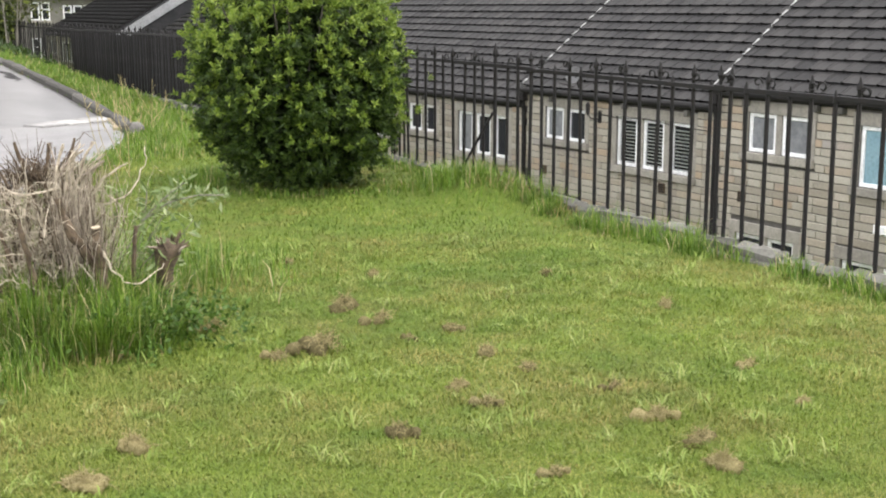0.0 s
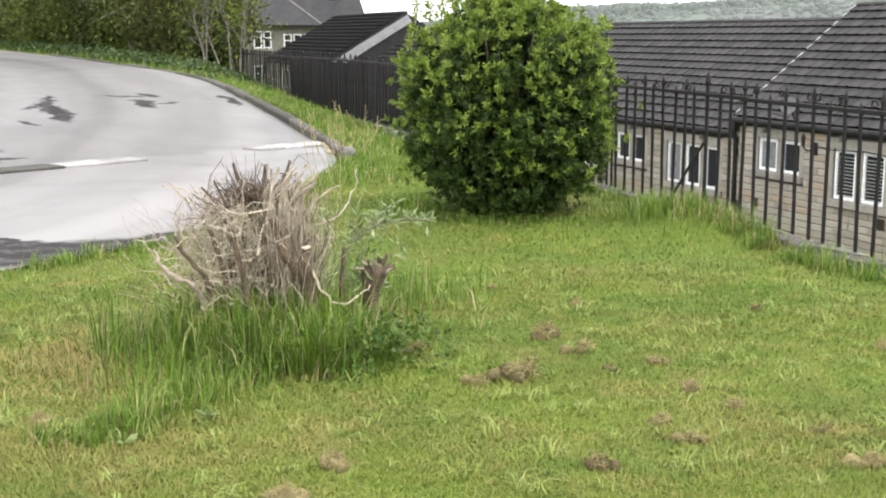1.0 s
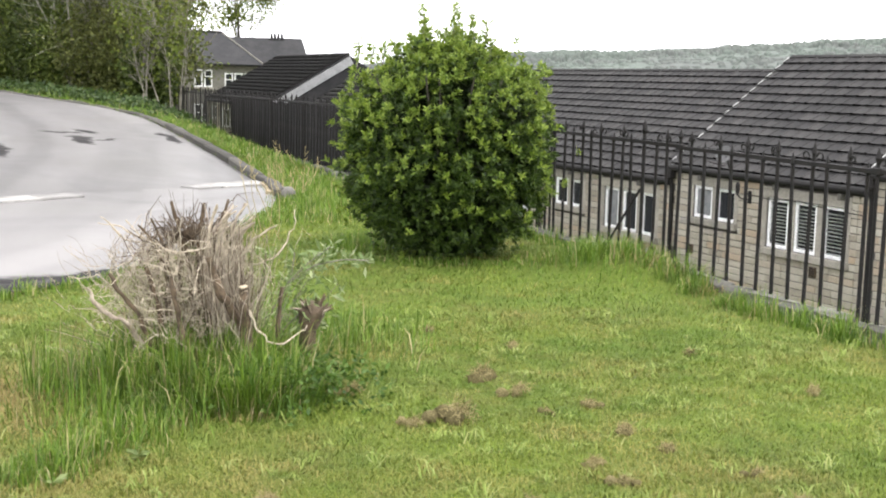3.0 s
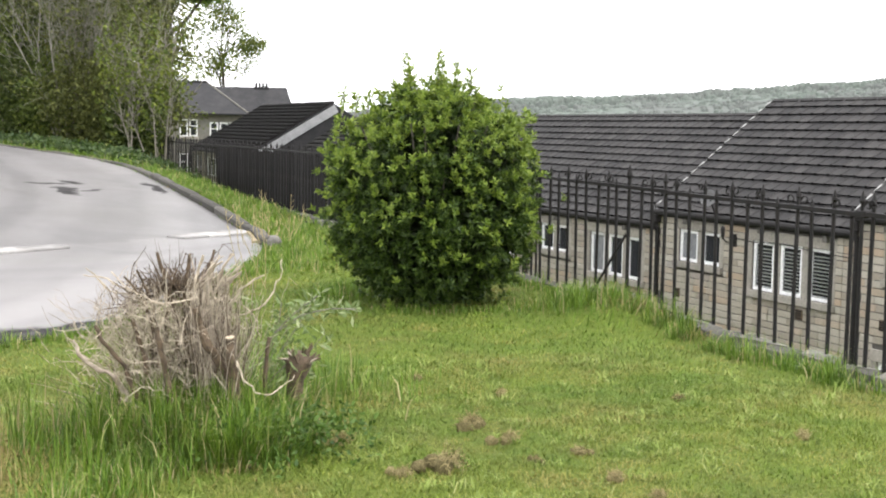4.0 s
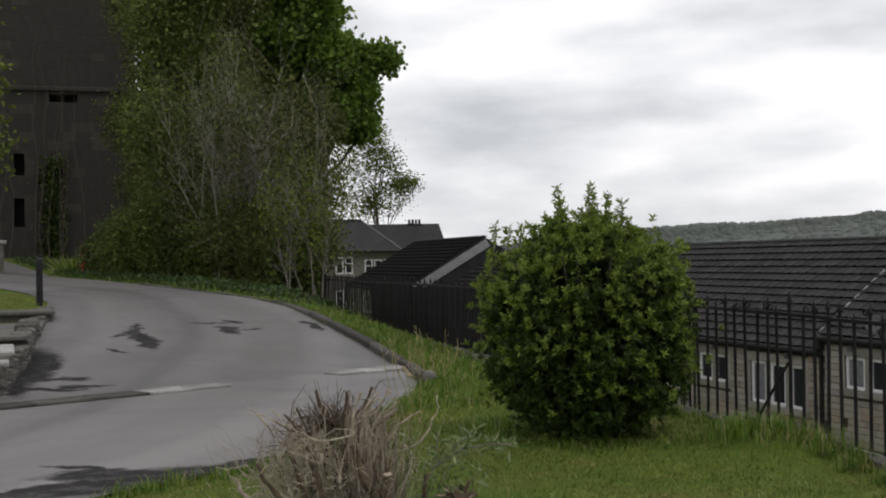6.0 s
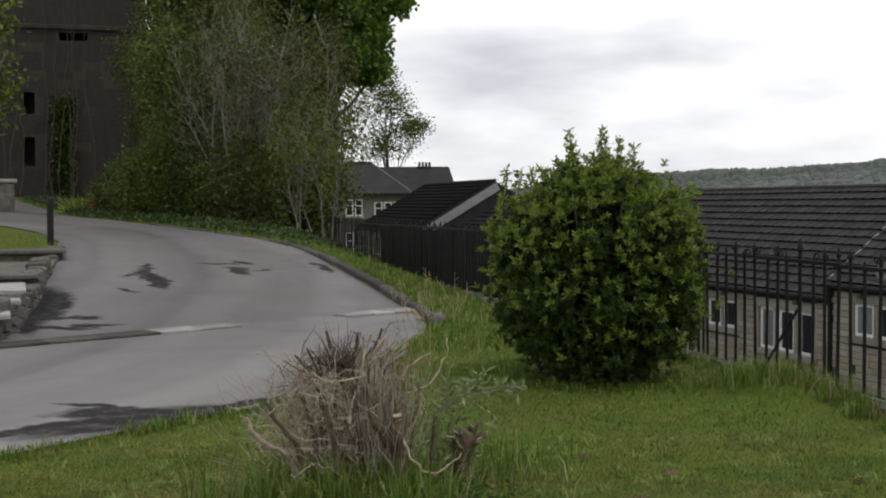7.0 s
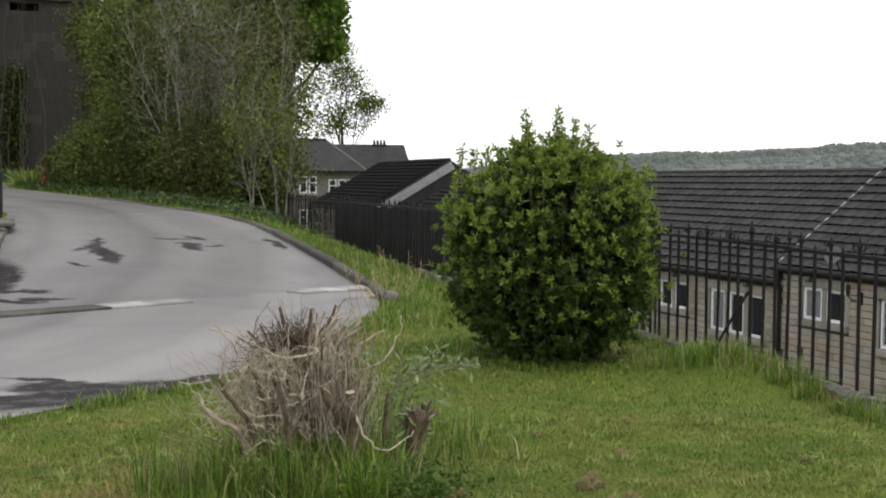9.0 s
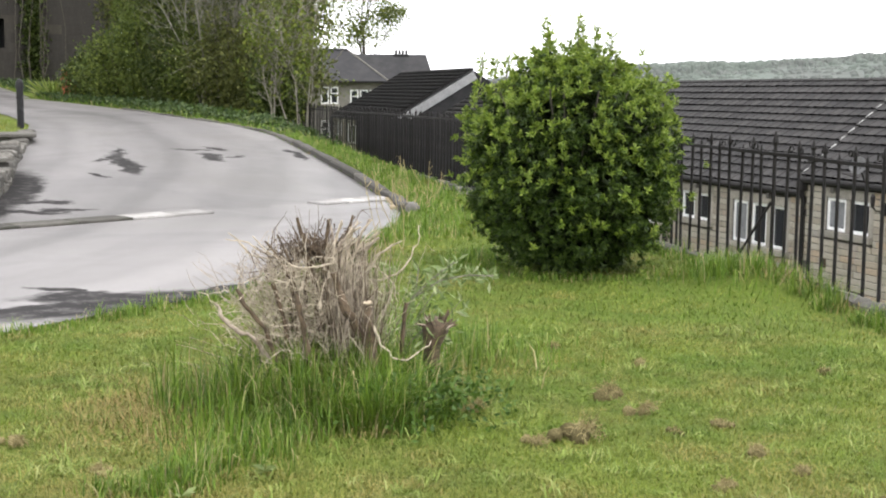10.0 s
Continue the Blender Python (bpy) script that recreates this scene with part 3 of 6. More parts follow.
def build_road():
    a, b = resample(ROAD_RIGHT, 0.25), resample(ROAD_LEFT, 0.25)
    n = 220
    ia, ib = np.linspace(0, len(a) - 1, n), np.linspace(0, len(b) - 1, n)
    pick = lambda p, i: np.stack([np.interp(i, np.arange(len(p)), p[:, k]) for k in (0, 1)], 1)
    a, b = pick(a, ia), pick(b, ib)
    m = 26
    w = np.linspace(0, 1, m)[None, :, None]
    P = a[:, None] * (1 - w) + b[:, None] * w
    Z = height(P[..., 0], P[..., 1]) + 0.015
    idx = np.arange(n * m).reshape(n, m)
    quads = np.stack([idx[:-1, :-1].ravel(), idx[1:, :-1].ravel(), idx[1:, 1:].ravel(), idx[:-1, 1:].ravel()], 1)
    me = mesh_arrays("road", np.concatenate([P.reshape(-1, 2), Z.reshape(-1, 1)], 1), quads)
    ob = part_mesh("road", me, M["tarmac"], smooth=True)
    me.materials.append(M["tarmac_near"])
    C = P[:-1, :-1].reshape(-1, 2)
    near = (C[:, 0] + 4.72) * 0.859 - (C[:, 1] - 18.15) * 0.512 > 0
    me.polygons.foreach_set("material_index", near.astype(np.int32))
    tagged(ob, "damp light grey tarmac drive with dark stains and patches, climbing in a bend", "road", kind="structure")


def build_kerbs():
    """Rough kerb stones along the far edge of the drive, from its rounded end at the lawn."""
    top = empty("kerb", pose(0, 0, 0))
    tagged(top, "row of dark weathered kerb stones beside the drive", "kerb", kind="structure")
    rng = random.Random(4)
    line = resample(ROAD_RIGHT[9:18], 0.80)
    meshes = []
    for i in range(4):
        bm = box((-0.402, -0.07, -0.12), (0.402, 0.09, 0.11), 0.022)
        for v in bm.verts:
            v.co += Vector((rng.uniform(-1, 1), rng.uniform(-1, 1), rng.uniform(-1, 1))) * 0.008
        me = bpy.data.meshes.new("kerb_stone")
        bm.to_mesh(me)
        bm.free()
        me.materials.append(M["kerb"])
        meshes.append(me)
    for k, (p, q) in enumerate(zip(line, line[1:])):
        c, d = (p + q) / 2, q - p
        sunk = 0.075 * float(smooth(6.0, 13.0, k * 0.8))
        nrm = np.array([d[1], -d[0]]) / np.linalg.norm(d)
        c = c + nrm * 0.06
        ob = part_mesh("kerb_stone", rng.choice(meshes), None, top)
        rise = math.degrees(math.atan2(float(height(*q) - height(*p)), np.linalg.norm(d)))
        ob.matrix_world = pose(c[0], c[1], float(height(*c)) + 0.015 - sunk + rng.uniform(-0.014, 0.012), 0, 0, math.degrees(math.atan2(d[1], d[0])) + rng.uniform(-1.6, 1.6)) @ pose(0, 0, 0, rng.uniform(-3, 3), -rise + rng.uniform(-0.9, 0.9), 0)
    # the rounded pale stone that ends the row
    bm = box((-0.15, -0.10, -0.1), (0.15, 0.10, 0.13), 0.05)
    for v in bm.verts:
        v.co += Vector((noise.noise(v.co * 5), noise.noise(v.co * 5 + Vector((3, 0, 0))), noise.noise(v.co * 5 + Vector((0, 3, 0))))) * 0.04
    ob = part("end_stone", bm, M["rubble"], top, "pale grey rounded end stone", True)
    ob.matrix_world = pose(-3.98, 16.18, 0.0, 0, 0, 112)


def build_strip():
    """The line of flush stones across the drive: white paint, tarmac over it, then bare dark stones."""
    top = empty("kerb_strip", pose(0, 0, 0))
    tagged(top, "flush stone strip across the drive, partly painted white", "kerb", kind="structure")
    p, q = np.array([-4.70, 18.18]), np.array([-8.02, 12.70])
    d = (q - p) / np.linalg.norm(q - p)
    turn = math.degrees(math.atan2(d[1], d[0]))
    for a, b, w, mat in ((0.10, 0.42, 0.52, "pale"), (0.435, 0.78, 0.55, "pale"), (0.80, 1.18, 0.50, "pale"), (1.19, 1.62, 0.40, "worn"), (3.50, 4.05, 0.40, "worn"), (4.06, 4.70, 0.46, "pale"),
                         (4.72, 5.45, 0.42, "kerb"), (5.46, 6.2, 0.44, "kerb"), (6.21, 7.05, 0.42, "kerb")):
        ob = part("strip_stone", box((-(b - a) / 2, -w / 2, -0.05), ((b - a) / 2, w / 2, 0.034), 0.012), M[mat], top)
        c = p + d * (a + b) / 2
        ob.matrix_world = pose(c[0], c[1], float(height(*c)) + 0.012, 0, 0, turn)


def build_strip_end():
    """Tan stones where the painted strip turns along the kerb's end."""
    top = empty("kerb_return", pose(0, 0, 0))
    tagged(top, "short curved row of tan stones at the kerb's end", "kerb", kind="structure")
    for x, y, n, w, turn in ((-4.62, 17.62, 0.50, 0.20, 112), (-4.44, 17.12, 0.46, 0.20, 108), (-4.31, 16.62, 0.46, 0.18, 104)):
        part("return_stone", box((-n / 2, -w / 2, -0.05), (n / 2, w / 2, 0.045), 0.012), M["tan"], top).matrix_world = pose(x, y, float(height(x, y)) + 0.012, 0, 0, turn)


build_ground()
build_strip_end()
build_road()
build_kerbs()
build_strip()


# ---------------------------------------------------------------- railing


def rail_rise(u):
    """How far the railing's foot stands over the near lawn's level."""
    return 0.009 * min(max(u, 0.0), 12.0)


def build_railing():
    top = empty("iron_railing", pose(0, 0, 0))
    tagged(top, "weathered black iron railing with pointed bars and scroll ornaments", "railing")
    turn = math.degrees(RAIL_AZ) + 90
    place = lambda u, z=0.0, v=0.0: pose(RAIL_O[0] + u * RAIL_U[0] + v * RAIL_V[0], RAIL_O[1] + u * RAIL_U[1] + v * RAIL_V[1], z + rail_rise(u), 0, 0, turn)
    # a tall bar with its spear point, and a short one that ends just over the rail
    shapes = []
    for h in (1.185, 1.105):
        bm = bmesh.new()
        add_tube(bm, [(0, 0, -0.16), (0, 0, h - 0.085)], 0.0150, 6)
        add_tube(bm, [(0, 0, h - 0.09), (0, 0, h - 0.08), (0, 0, h - 0.05), (0, 0, h)], [0.0135, 0.021, 0.017, 0.002], 6)
        me = bpy.data.meshes.new("bar")
        bm.to_mesh(me)
        bm.free()
        me.materials.append(M["iron"])
        shapes.append(me)
    # a pair of scrolls beside a tall bar's head
    scrolls = []
    for sx in (-1, 1):
        bm = bmesh.new()
        a = np.linspace(0, 5.2, 12)
        pts = [(sx * (0.013 + 0.030 * (1 - math.cos(t)) + 0.005 * t * (1 - t / 9)), 0, 1.095 + 0.030 * math.sin(t) + 0.004 * t) for t in a]
        add_tube(bm, pts, 0.0072, 5)
        me = bpy.data.meshes.new("scroll")
        bm.to_mesh(me)
        bm.free()
        me.materials.append(M["iron"])
        scrolls.append(me)
    rng = random.Random(7)
    for i in range(200):
        u = -5.569 + i * 0.1977
        if i == 51:
            continue
        b = part_mesh("bar", shapes[1 - i % 2], None, top)
        b.matrix_world = place(u + rng.uniform(-0.010, 0.010), rng.uniform(-0.012, 0.012)) @ pose(0, 0, 0, rng.uniform(-0.8, 0.8), rng.uniform(-0.8, 0.8), 0)
        if i % 2:
            for me in scrolls:
                part_mesh("scroll", me, None, top).matrix_world = place(u, rng.uniform(-0.01, 0.01)) @ pose(0, 0, 0, 0, rng.uniform(-5, 5), 0)
    # the flat top rail in lengths, joined at a strap and a second thin bar
    for k in range(-2, 13):
        a, b = 1.44 + k * 2.47, 1.44 + (k + 1) * 2.47
        sag = rng.uniform(-0.010, 0.010)
        part("rail", box((0.005, -0.017, 1.024), (b - a - 0.005, 0.017, 1.058), 0.004), M["iron"], top).matrix_world = place(a, sag) @ pose(0, 0, 0, 0, -math.degrees(math.atan2(rail_rise(b) - rail_rise(a), b - a)), 0)
        bm = bmesh.new()
        add_tube(bm, [(0, 0, -0.16), (0, 0, 1.12)], 0.0135, 6)
        add_tube(bm, [(0, 0, 1.11), (0, 0, 1.13), (0, 0, 1.15), (0, 0, 1.20)], [0.014, 0.024, 0.018, 0.003], 6)
        add_box(bm, (-0.05, -0.021, 1.016), (0.05, 0.021, 1.066), 0.006)
        part("joint_bar", bm, M["iron"], top).matrix_world = place(a)
    # a king bar with a stay that is footed in the lawn
    bm = bmesh.new()
    add_tube(bm, [(0, 0, -0.05), (0, 0, 1.14)], 0.0175, 8)
    add_tube(bm, [(0, 0, 0.0), (0, 0, 0.09), (0, 0, 0.12)], [0.05, 0.042, 0.02], 8)
    add_tube(bm, [(0, 0, 1.12), (0, 0, 1.15), (0, 0, 1.18), (0, 0, 1.25)], [0.018, 0.028, 0.024, 0.004], 8)
    part("king_bar", bm, M["iron"], top).matrix_world = place(4.515)
    part("stay", tube([(0, 0.02, 0.62), (0.14, 0.14, 0.30), (0.27, 0.26, -0.03)], 0.013, 6), M["iron"], top).matrix_world = place(4.515)


def build_coping():
    top = empty("retaining_wall", pose(0, 0, 0))
    tagged(top, "low stone coping over a retaining wall under the railing", "wall", kind="structure")
    rng = random.Random(9)
    turn = math.degrees(RAIL_AZ) + 90
    at = lambda u, v, z: pose(RAIL_O[0] + u * RAIL_U[0] + v * RAIL_V[0], RAIL_O[1] + u * RAIL_U[1] + v * RAIL_V[1], z, 0, 0, turn)
    for front, low, high in ((0.11, -0.02, 0.015), (0.20, -0.10, -0.045)):
        u = -6.0
        while u < 34:
            n = rng.uniform(0.3, 0.8)
            f = front + rng.uniform(-0.05, 0.04)
            bm = box((0.006, -0.03 if front < 0.15 else 0.06, -0.16), (n - 0.006, f, rng.uniform(low, high)), 0.025)
            for v in bm.verts:
                v.co += Vector((0, rng.uniform(-1, 1), rng.uniform(-1, 1))) * 0.02
            part("coping_stone", bm, M["coping"], top).matrix_world = at(u, 0, rail_rise(u))
            u += n
    part("wall_face", box((-6, -0.30, LOWER - 0.2), (34, -0.02, -0.14)), M["rubble"], top).matrix_world = at(0, 0, 0)


build_railing()
build_coping()


# ---------------------------------------------------------------- terrace
# House coordinates: x along the front from its near to its far end, y out of the front to the lawn, z up from the eaves.


def pierced_wall(x0, x1, z0, z1, depth, holes):
    """One slab with square openings through it; holes: x0, x1, z0, z1."""
    xs = sorted({x0, x1, *[h[0] for h in holes], *[h[1] for h in holes]})
    zs = sorted({z0, z1, *[h[2] for h in holes], *[h[3] for h in holes]})
    solid = lambda i, j: 0 <= i < len(xs) - 1 and 0 <= j < len(zs) - 1 and not any(h[0] <= xs[i] < h[1] and h[2] <= zs[j] < h[3] for h in holes)
    bm = bmesh.new()
    vert = {(i, j, y): bm.verts.new((x, y * depth, z)) for i, x in enumerate(xs) for j, z in enumerate(zs) for y in (0, 1)}
    for i in range(len(xs) - 1):
        for j in range(len(zs) - 1):
            if not solid(i, j):
                continue
            for y in (0, 1):
                bm.faces.new([vert[i, j, y], vert[i + 1, j, y], vert[i + 1, j + 1, y], vert[i, j + 1, y]])
            for di, dj, p, q in ((-1, 0, (i, j), (i, j + 1)), (1, 0, (i + 1, j), (i + 1, j + 1)), (0, -1, (i, j), (i + 1, j)), (0, 1, (i, j + 1), (i + 1, j + 1))):
                if not solid(i + di, j + dj):
                    bm.faces.new([vert[(*p, 0)], vert[(*q, 0)], vert[(*q, 1)], vert[(*p, 1)]])
    bmesh.ops.delete(bm, geom=[v for v in bm.verts if not v.link_faces], context="VERTS")
    return bm


def house_pose(l, z):
    p = HOUSE_N * 14.5 + HOUSE_L * l
    return pose(p.x, p.y, z, 0, 0, math.degrees(HOUSE_AZ) + 90)


def window(parent, x0, x1, z0, z1, lights, inside="inside", blind=None, surround=True):
    """A white casement of several lights in stone jambs; x0 < x1."""
    top = empty("window")
    top.parent = parent
    if surround:
        part("sill", box((x0 - 0.12, -0.05, z0 - 0.13), (x1 + 0.12, 0.075, z0 - 0.003), 0.008), M["lintel"], top)
        part("lintel", box((x0 - 0.14, -0.05, z1 + 0.003), (x1 + 0.14, 0.018, z1 + 0.20), 0.008), M["lintel"], top)
        for xa in (x0 - 0.12, x1 + 0.003):
            part("jamb", box((xa, -0.05, z0), (xa + 0.117, 0.016, z1), 0.006), M["lintel"], top)
    gap = (0.0, 0.0, 0.13, 0.17)[lights]
    w = (x1 - x0 - gap * (lights - 1)) / lights
    for i in range(lights):
        a = x0 + i * (w + gap)
        b = a + w
        if i:
            part("mullion", box((a - gap + 0.002, -0.08, z0), (a - 0.002, -0.01, z1), 0.006), M["lintel"], top)
        bm = bmesh.new()
        t = 0.062
        for lo, hi in (((a, z0), (b, z0 + t)), ((a, z1 - t), (b, z1)), ((a, z0 + t), (a + t, z1 - t)), ((b - t, z0 + t), (b, z1 - t))):
            add_box(bm, (lo[0], -0.10, lo[1]), (hi[0], -0.03, hi[1]), 0.008)
        part("window_frame", bm, M["upvc"], top)
        part("pane", box((a + t, -0.075, z0 + t), (b - t, -0.067, z1 - t)), M["glass"], top).visible_shadow = False
        if blind and i in blind:
            kind = blind[i]
            if kind == "slats":
                z = z0 + t + 0.02
                slat = None
                while z < z1 - t - 0.02:
                    if slat is None:
                        ob = part("blind_slat", box((a + t + 0.005, -0.02, -0.002), (b - t - 0.005, 0.02, 0.002)), M["blind"], top, "pale blind slat")
                        slat = ob.data
                    else:
                        ob = part_mesh("blind_slat", slat, None, top)
                    ob.matrix_basis = pose(0, -0.045, z, 35)
                    z += 0.062
            else:
                part("blind", box((a + t, -0.064, z0 + t), (b - t, -0.060, z1 - t)), M[kind], top, "drawn blind behind the glass")
    return top


WINDOWS = ((0.75, 2.08, -0.97, -0.34, 2), (3.05, 5.13, -1.27, -0.37, 3))
LOW_WINDOWS = ((0.56, 1.86, -3.30, -2.33, 2), (2.83, 5.0, -3.4, -2.40, 3))
HALF_SPAN, RISE, SPAN_OUT = 2.85, 2.25, 0.03


def tile_mesh(w, n):
    """One interlocking roof tile: a slab with a raised side roll, a thick lower edge painted dark for shadow and moss,
    and a dark side joint.
    """
    bm = bmesh.new()
    prof = [(0.013, 0.0), (0.024, 0.020), (0.05, 0.020), (0.07, 0.006), (w - 0.013, 0.004)]
    lo = [bm.verts.new((x, 0, z + 0.056)) for x, z in prof]
    hi = [bm.verts.new((x, n, z + 0.006)) for x, z in prof]
    un = [bm.verts.new((x, 0.040, -0.006)) for x, z in prof]
    edge = []
    for i in range(len(prof) - 1):
        bm.faces.new((lo[i], lo[i + 1], hi[i + 1], hi[i]))
        edge.append(bm.faces.new((un[i], un[i + 1], lo[i + 1], lo[i])))
    for i, x in ((0, 0.0), (len(prof) - 1, w)):
        a, b = bm.verts.new((x, 0.0, 0.012)), bm.verts.new((x, n, -0.012))
        edge.append(bm.faces.new((lo[i], hi[i], b, a)))
        edge.append(bm.faces.new((lo[i], a, un[i])))
    # edge faces take a near-black colour that paints the shadow line under each row
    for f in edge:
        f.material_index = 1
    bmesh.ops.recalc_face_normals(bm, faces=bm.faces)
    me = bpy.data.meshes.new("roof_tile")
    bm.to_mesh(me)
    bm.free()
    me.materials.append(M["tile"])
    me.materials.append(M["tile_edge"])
    return me


ROWS = 14
COLS = 17


def block_meshes():
    rng = random.Random(21)
    out = []
    for w in (0.30, 0.42, 0.52, 0.62, 0.72):
        for _ in range(2):
            bm = box((0.007, -0.06, 0.007), (w - 0.007, 0.012 + rng.uniform(-0.004, 0.010), 0.121), 0.008)
            for v in bm.verts:
                v.co += Vector((rng.uniform(-1, 1), rng.uniform(-1, 1), rng.uniform(-1, 1))) * 0.003
            me = bpy.data.meshes.new("stone_block")
            bm.to_mesh(me)
            bm.free()
            me.materials.append(M["stone"])
            out.append((w, me))
    return out


def terraced_house(l_far, width, z, detail, blinds, seed, verge=True, barge=False, tiles="tile"):
    """One house of the terrace. l_far: where its far end stands along the front; x = 0 at its near end."""
    rng = random.Random(seed)
    half = 3.75 if l_far > 36 else HALF_SPAN
    slope = math.hypot(half + SPAN_OUT, RISE)
    gauge = slope / ROWS
    house = empty("terraced_house", house_pose(l_far - width, z))
    tagged(house, "buff stone terraced house with dark concrete roof tiles", "house", group="terrace")
    low = LOWER - z - 0.1
    wins = [(width - w[1], width - w[0], *w[2:]) for w in WINDOWS + LOW_WINDOWS]
    # one wall core with the openings cut through it
    bm = pierced_wall(0.0, width, low, 0.0, 0.288, [w[:4] for w in wins])
    bmesh.ops.translate(bm, verts=bm.verts, vec=(0, -0.30, 0))
    wall = part("wall", bm, M["mortar"], house)
    part("back_wall", box((0.0, -2 * half, low), (width, -2 * half + 0.25, 0)), M["far_stone"], house)
    # near-black colour stands in for the unlit rooms behind the windows
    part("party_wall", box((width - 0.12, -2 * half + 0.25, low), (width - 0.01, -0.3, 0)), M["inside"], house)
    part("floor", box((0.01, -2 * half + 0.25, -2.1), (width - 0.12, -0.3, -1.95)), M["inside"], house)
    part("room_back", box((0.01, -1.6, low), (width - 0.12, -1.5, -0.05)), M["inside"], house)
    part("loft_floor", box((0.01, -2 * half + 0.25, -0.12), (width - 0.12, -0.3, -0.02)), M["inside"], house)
    for k, (a, b, z0, z1, n) in enumerate(wins):
        window(house, a, b, z0, z1, n, blind=blinds.get(k))
    # roof: deck, tiles, ridge, verges
    bm = bmesh.new()
    y0, z0, y1, z1 = SPAN_OUT, -SPAN_OUT * RISE / half + 0.02, -half, RISE - 0.03
    for sgn in (0, 1):
        f = (lambda y: y) if not sgn else (lambda y: -2 * half - y)
        q = [bm.verts.new((x, f(y), zz)) for x, y, zz in ((0, y0, z0), (width, y0, z0), (width, y1, z1), (0, y1, z1))]
        q2 = [bm.verts.new(v.co + Vector((0, 0, -0.12))) for v in q]
        bm.faces.new(q)
        bm.faces.new(q2)
        for i in range(4):
            bm.faces.new((q[i], q[(i + 1) % 4], q2[(i + 1) % 4], q2[i]))
    for x in (0.02, width - 0.02):
        bm.faces.new([bm.verts.new(c) for c in ((x, 0, -0.05), (x, -2 * half, -0.05), (x, -half, RISE - 0.1))])
    roof = part("roof", bm, M["slate"], house, "dark concrete interlocking roof tiles")
    tilt = math.degrees(math.atan2(RISE - 0.03 - z0, half + SPAN_OUT))
    tw = width / COLS
    tile = tile_mesh(tw, gauge + 0.05)
    d = Vector((0, -(half + SPAN_OUT), RISE - 0.03 - z0)).normalized()
    base = Vector((0, SPAN_OUT + 0.03, z0 + 0.022))
    joined = []
    for r in range(ROWS):
        odd = r % 2
        for k in range(COLS + odd):
            x = min(max(k * tw - odd * tw / 2, 0.0), width - tw)
            p = base + d * (r * gauge) + Vector((x, 0, rng.uniform(-0.003, 0.003) - (0.004 if odd and k in (0, COLS) else 0)))
            mm = Matrix.Translation(p) @ pose(0, 0, 0, 0, 0, 180) @ pose(0, 0, 0, tilt, 0, 0) @ pose(-tw, 0, 0)
            if detail:
                part_mesh("roof_tile", tile, None, roof).matrix_basis = mm
            else:
                joined.append(mm)
    if joined:
        src = np.array([v.co[:] for v in tile.vertices])
        vs = np.concatenate([src @ np.array(q.to_3x3()).T + np.array(q.translation) for q in joined])
        four = [p for p in tile.polygons if len(p.vertices) == 4]
        three = [p for p in tile.polygons if len(p.vertices) == 3]
        stack = lambda ps: np.concatenate([np.array([p.vertices[:] for p in ps]) + i * len(src) for i in range(len(joined))])
        me = mesh_arrays("roof_tiles", vs, stack(four), stack(three))
        me.materials.append(M[tiles])
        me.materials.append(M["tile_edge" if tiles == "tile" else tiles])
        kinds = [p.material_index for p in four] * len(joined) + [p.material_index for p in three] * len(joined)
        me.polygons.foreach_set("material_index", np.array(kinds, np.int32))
        tagged(part_mesh("roof_tiles", me, None, roof), kind="stuff")
    bm = bmesh.new()
    n = int(width / 0.42)
    for i in range(n):
        a, b = i * width / n, (i + 1) * width / n - 0.008
        add_box(bm, (a, -half - 0.11, RISE - 0.05), (b, -half + 0.11, RISE + 0.05), 0.045)
    part("ridge_tiles", bm, M["tile"], roof)
    # pale bedding mortar along the verge at the far end, where the next roof is lower
    for r in range(ROWS if verge else 0):
        p = base + d * (r * gauge + 0.02) + Vector((0, 0, -0.012))
        bm = box((-width - 0.022, 0, -0.06), (-width + 0.022, gauge - 0.08, 0.066), 0.006, Matrix.Translation(p) @ pose(0, 0, 0, 0, 0, 180) @ pose(0, 0, 0, tilt, 0, 0))
        part("verge_mortar", bm, M["verge"], roof)
    if barge:
        bm = box((0.02, -0.1, -0.50), (0.06, slope, -0.13), 0.01, Matrix.Translation(base) @ pose(0, 0, 0, 0, 0, 180) @ pose(0, 0, 0, tilt, 0, 0))
        part("bargeboard", bm, M["barge"], roof, "pale grey painted bargeboard")
    # fascia, gutter and downpipe
    part("fascia", box((0, 0.020, z0 - 0.125), (width, 0.045, z0 + 0.02)), M["gutter"], house)
    part("gutter", tube([(0.0, 0.105, z0 - 0.03), (width, 0.105, z0 - 0.04)], 0.068, 10), M["gutter"], house)
    part("hopper", box((width - 0.15, 0.03, z0 - 0.26), (width + 0.02, 0.17, z0 - 0.07), 0.02), M["gutter"], house)
    part("downpipe", tube([(width - 0.06, 0.10, z0 - 0.22), (width - 0.06, 0.085, z0 - 0.34), (width - 0.06, 0.06, z0 - 0.46), (width - 0.06, 0.06, low)], 0.045, 8), M["gutter"], house)
    # facing blocks
    z1 = -0.128
    row = 0
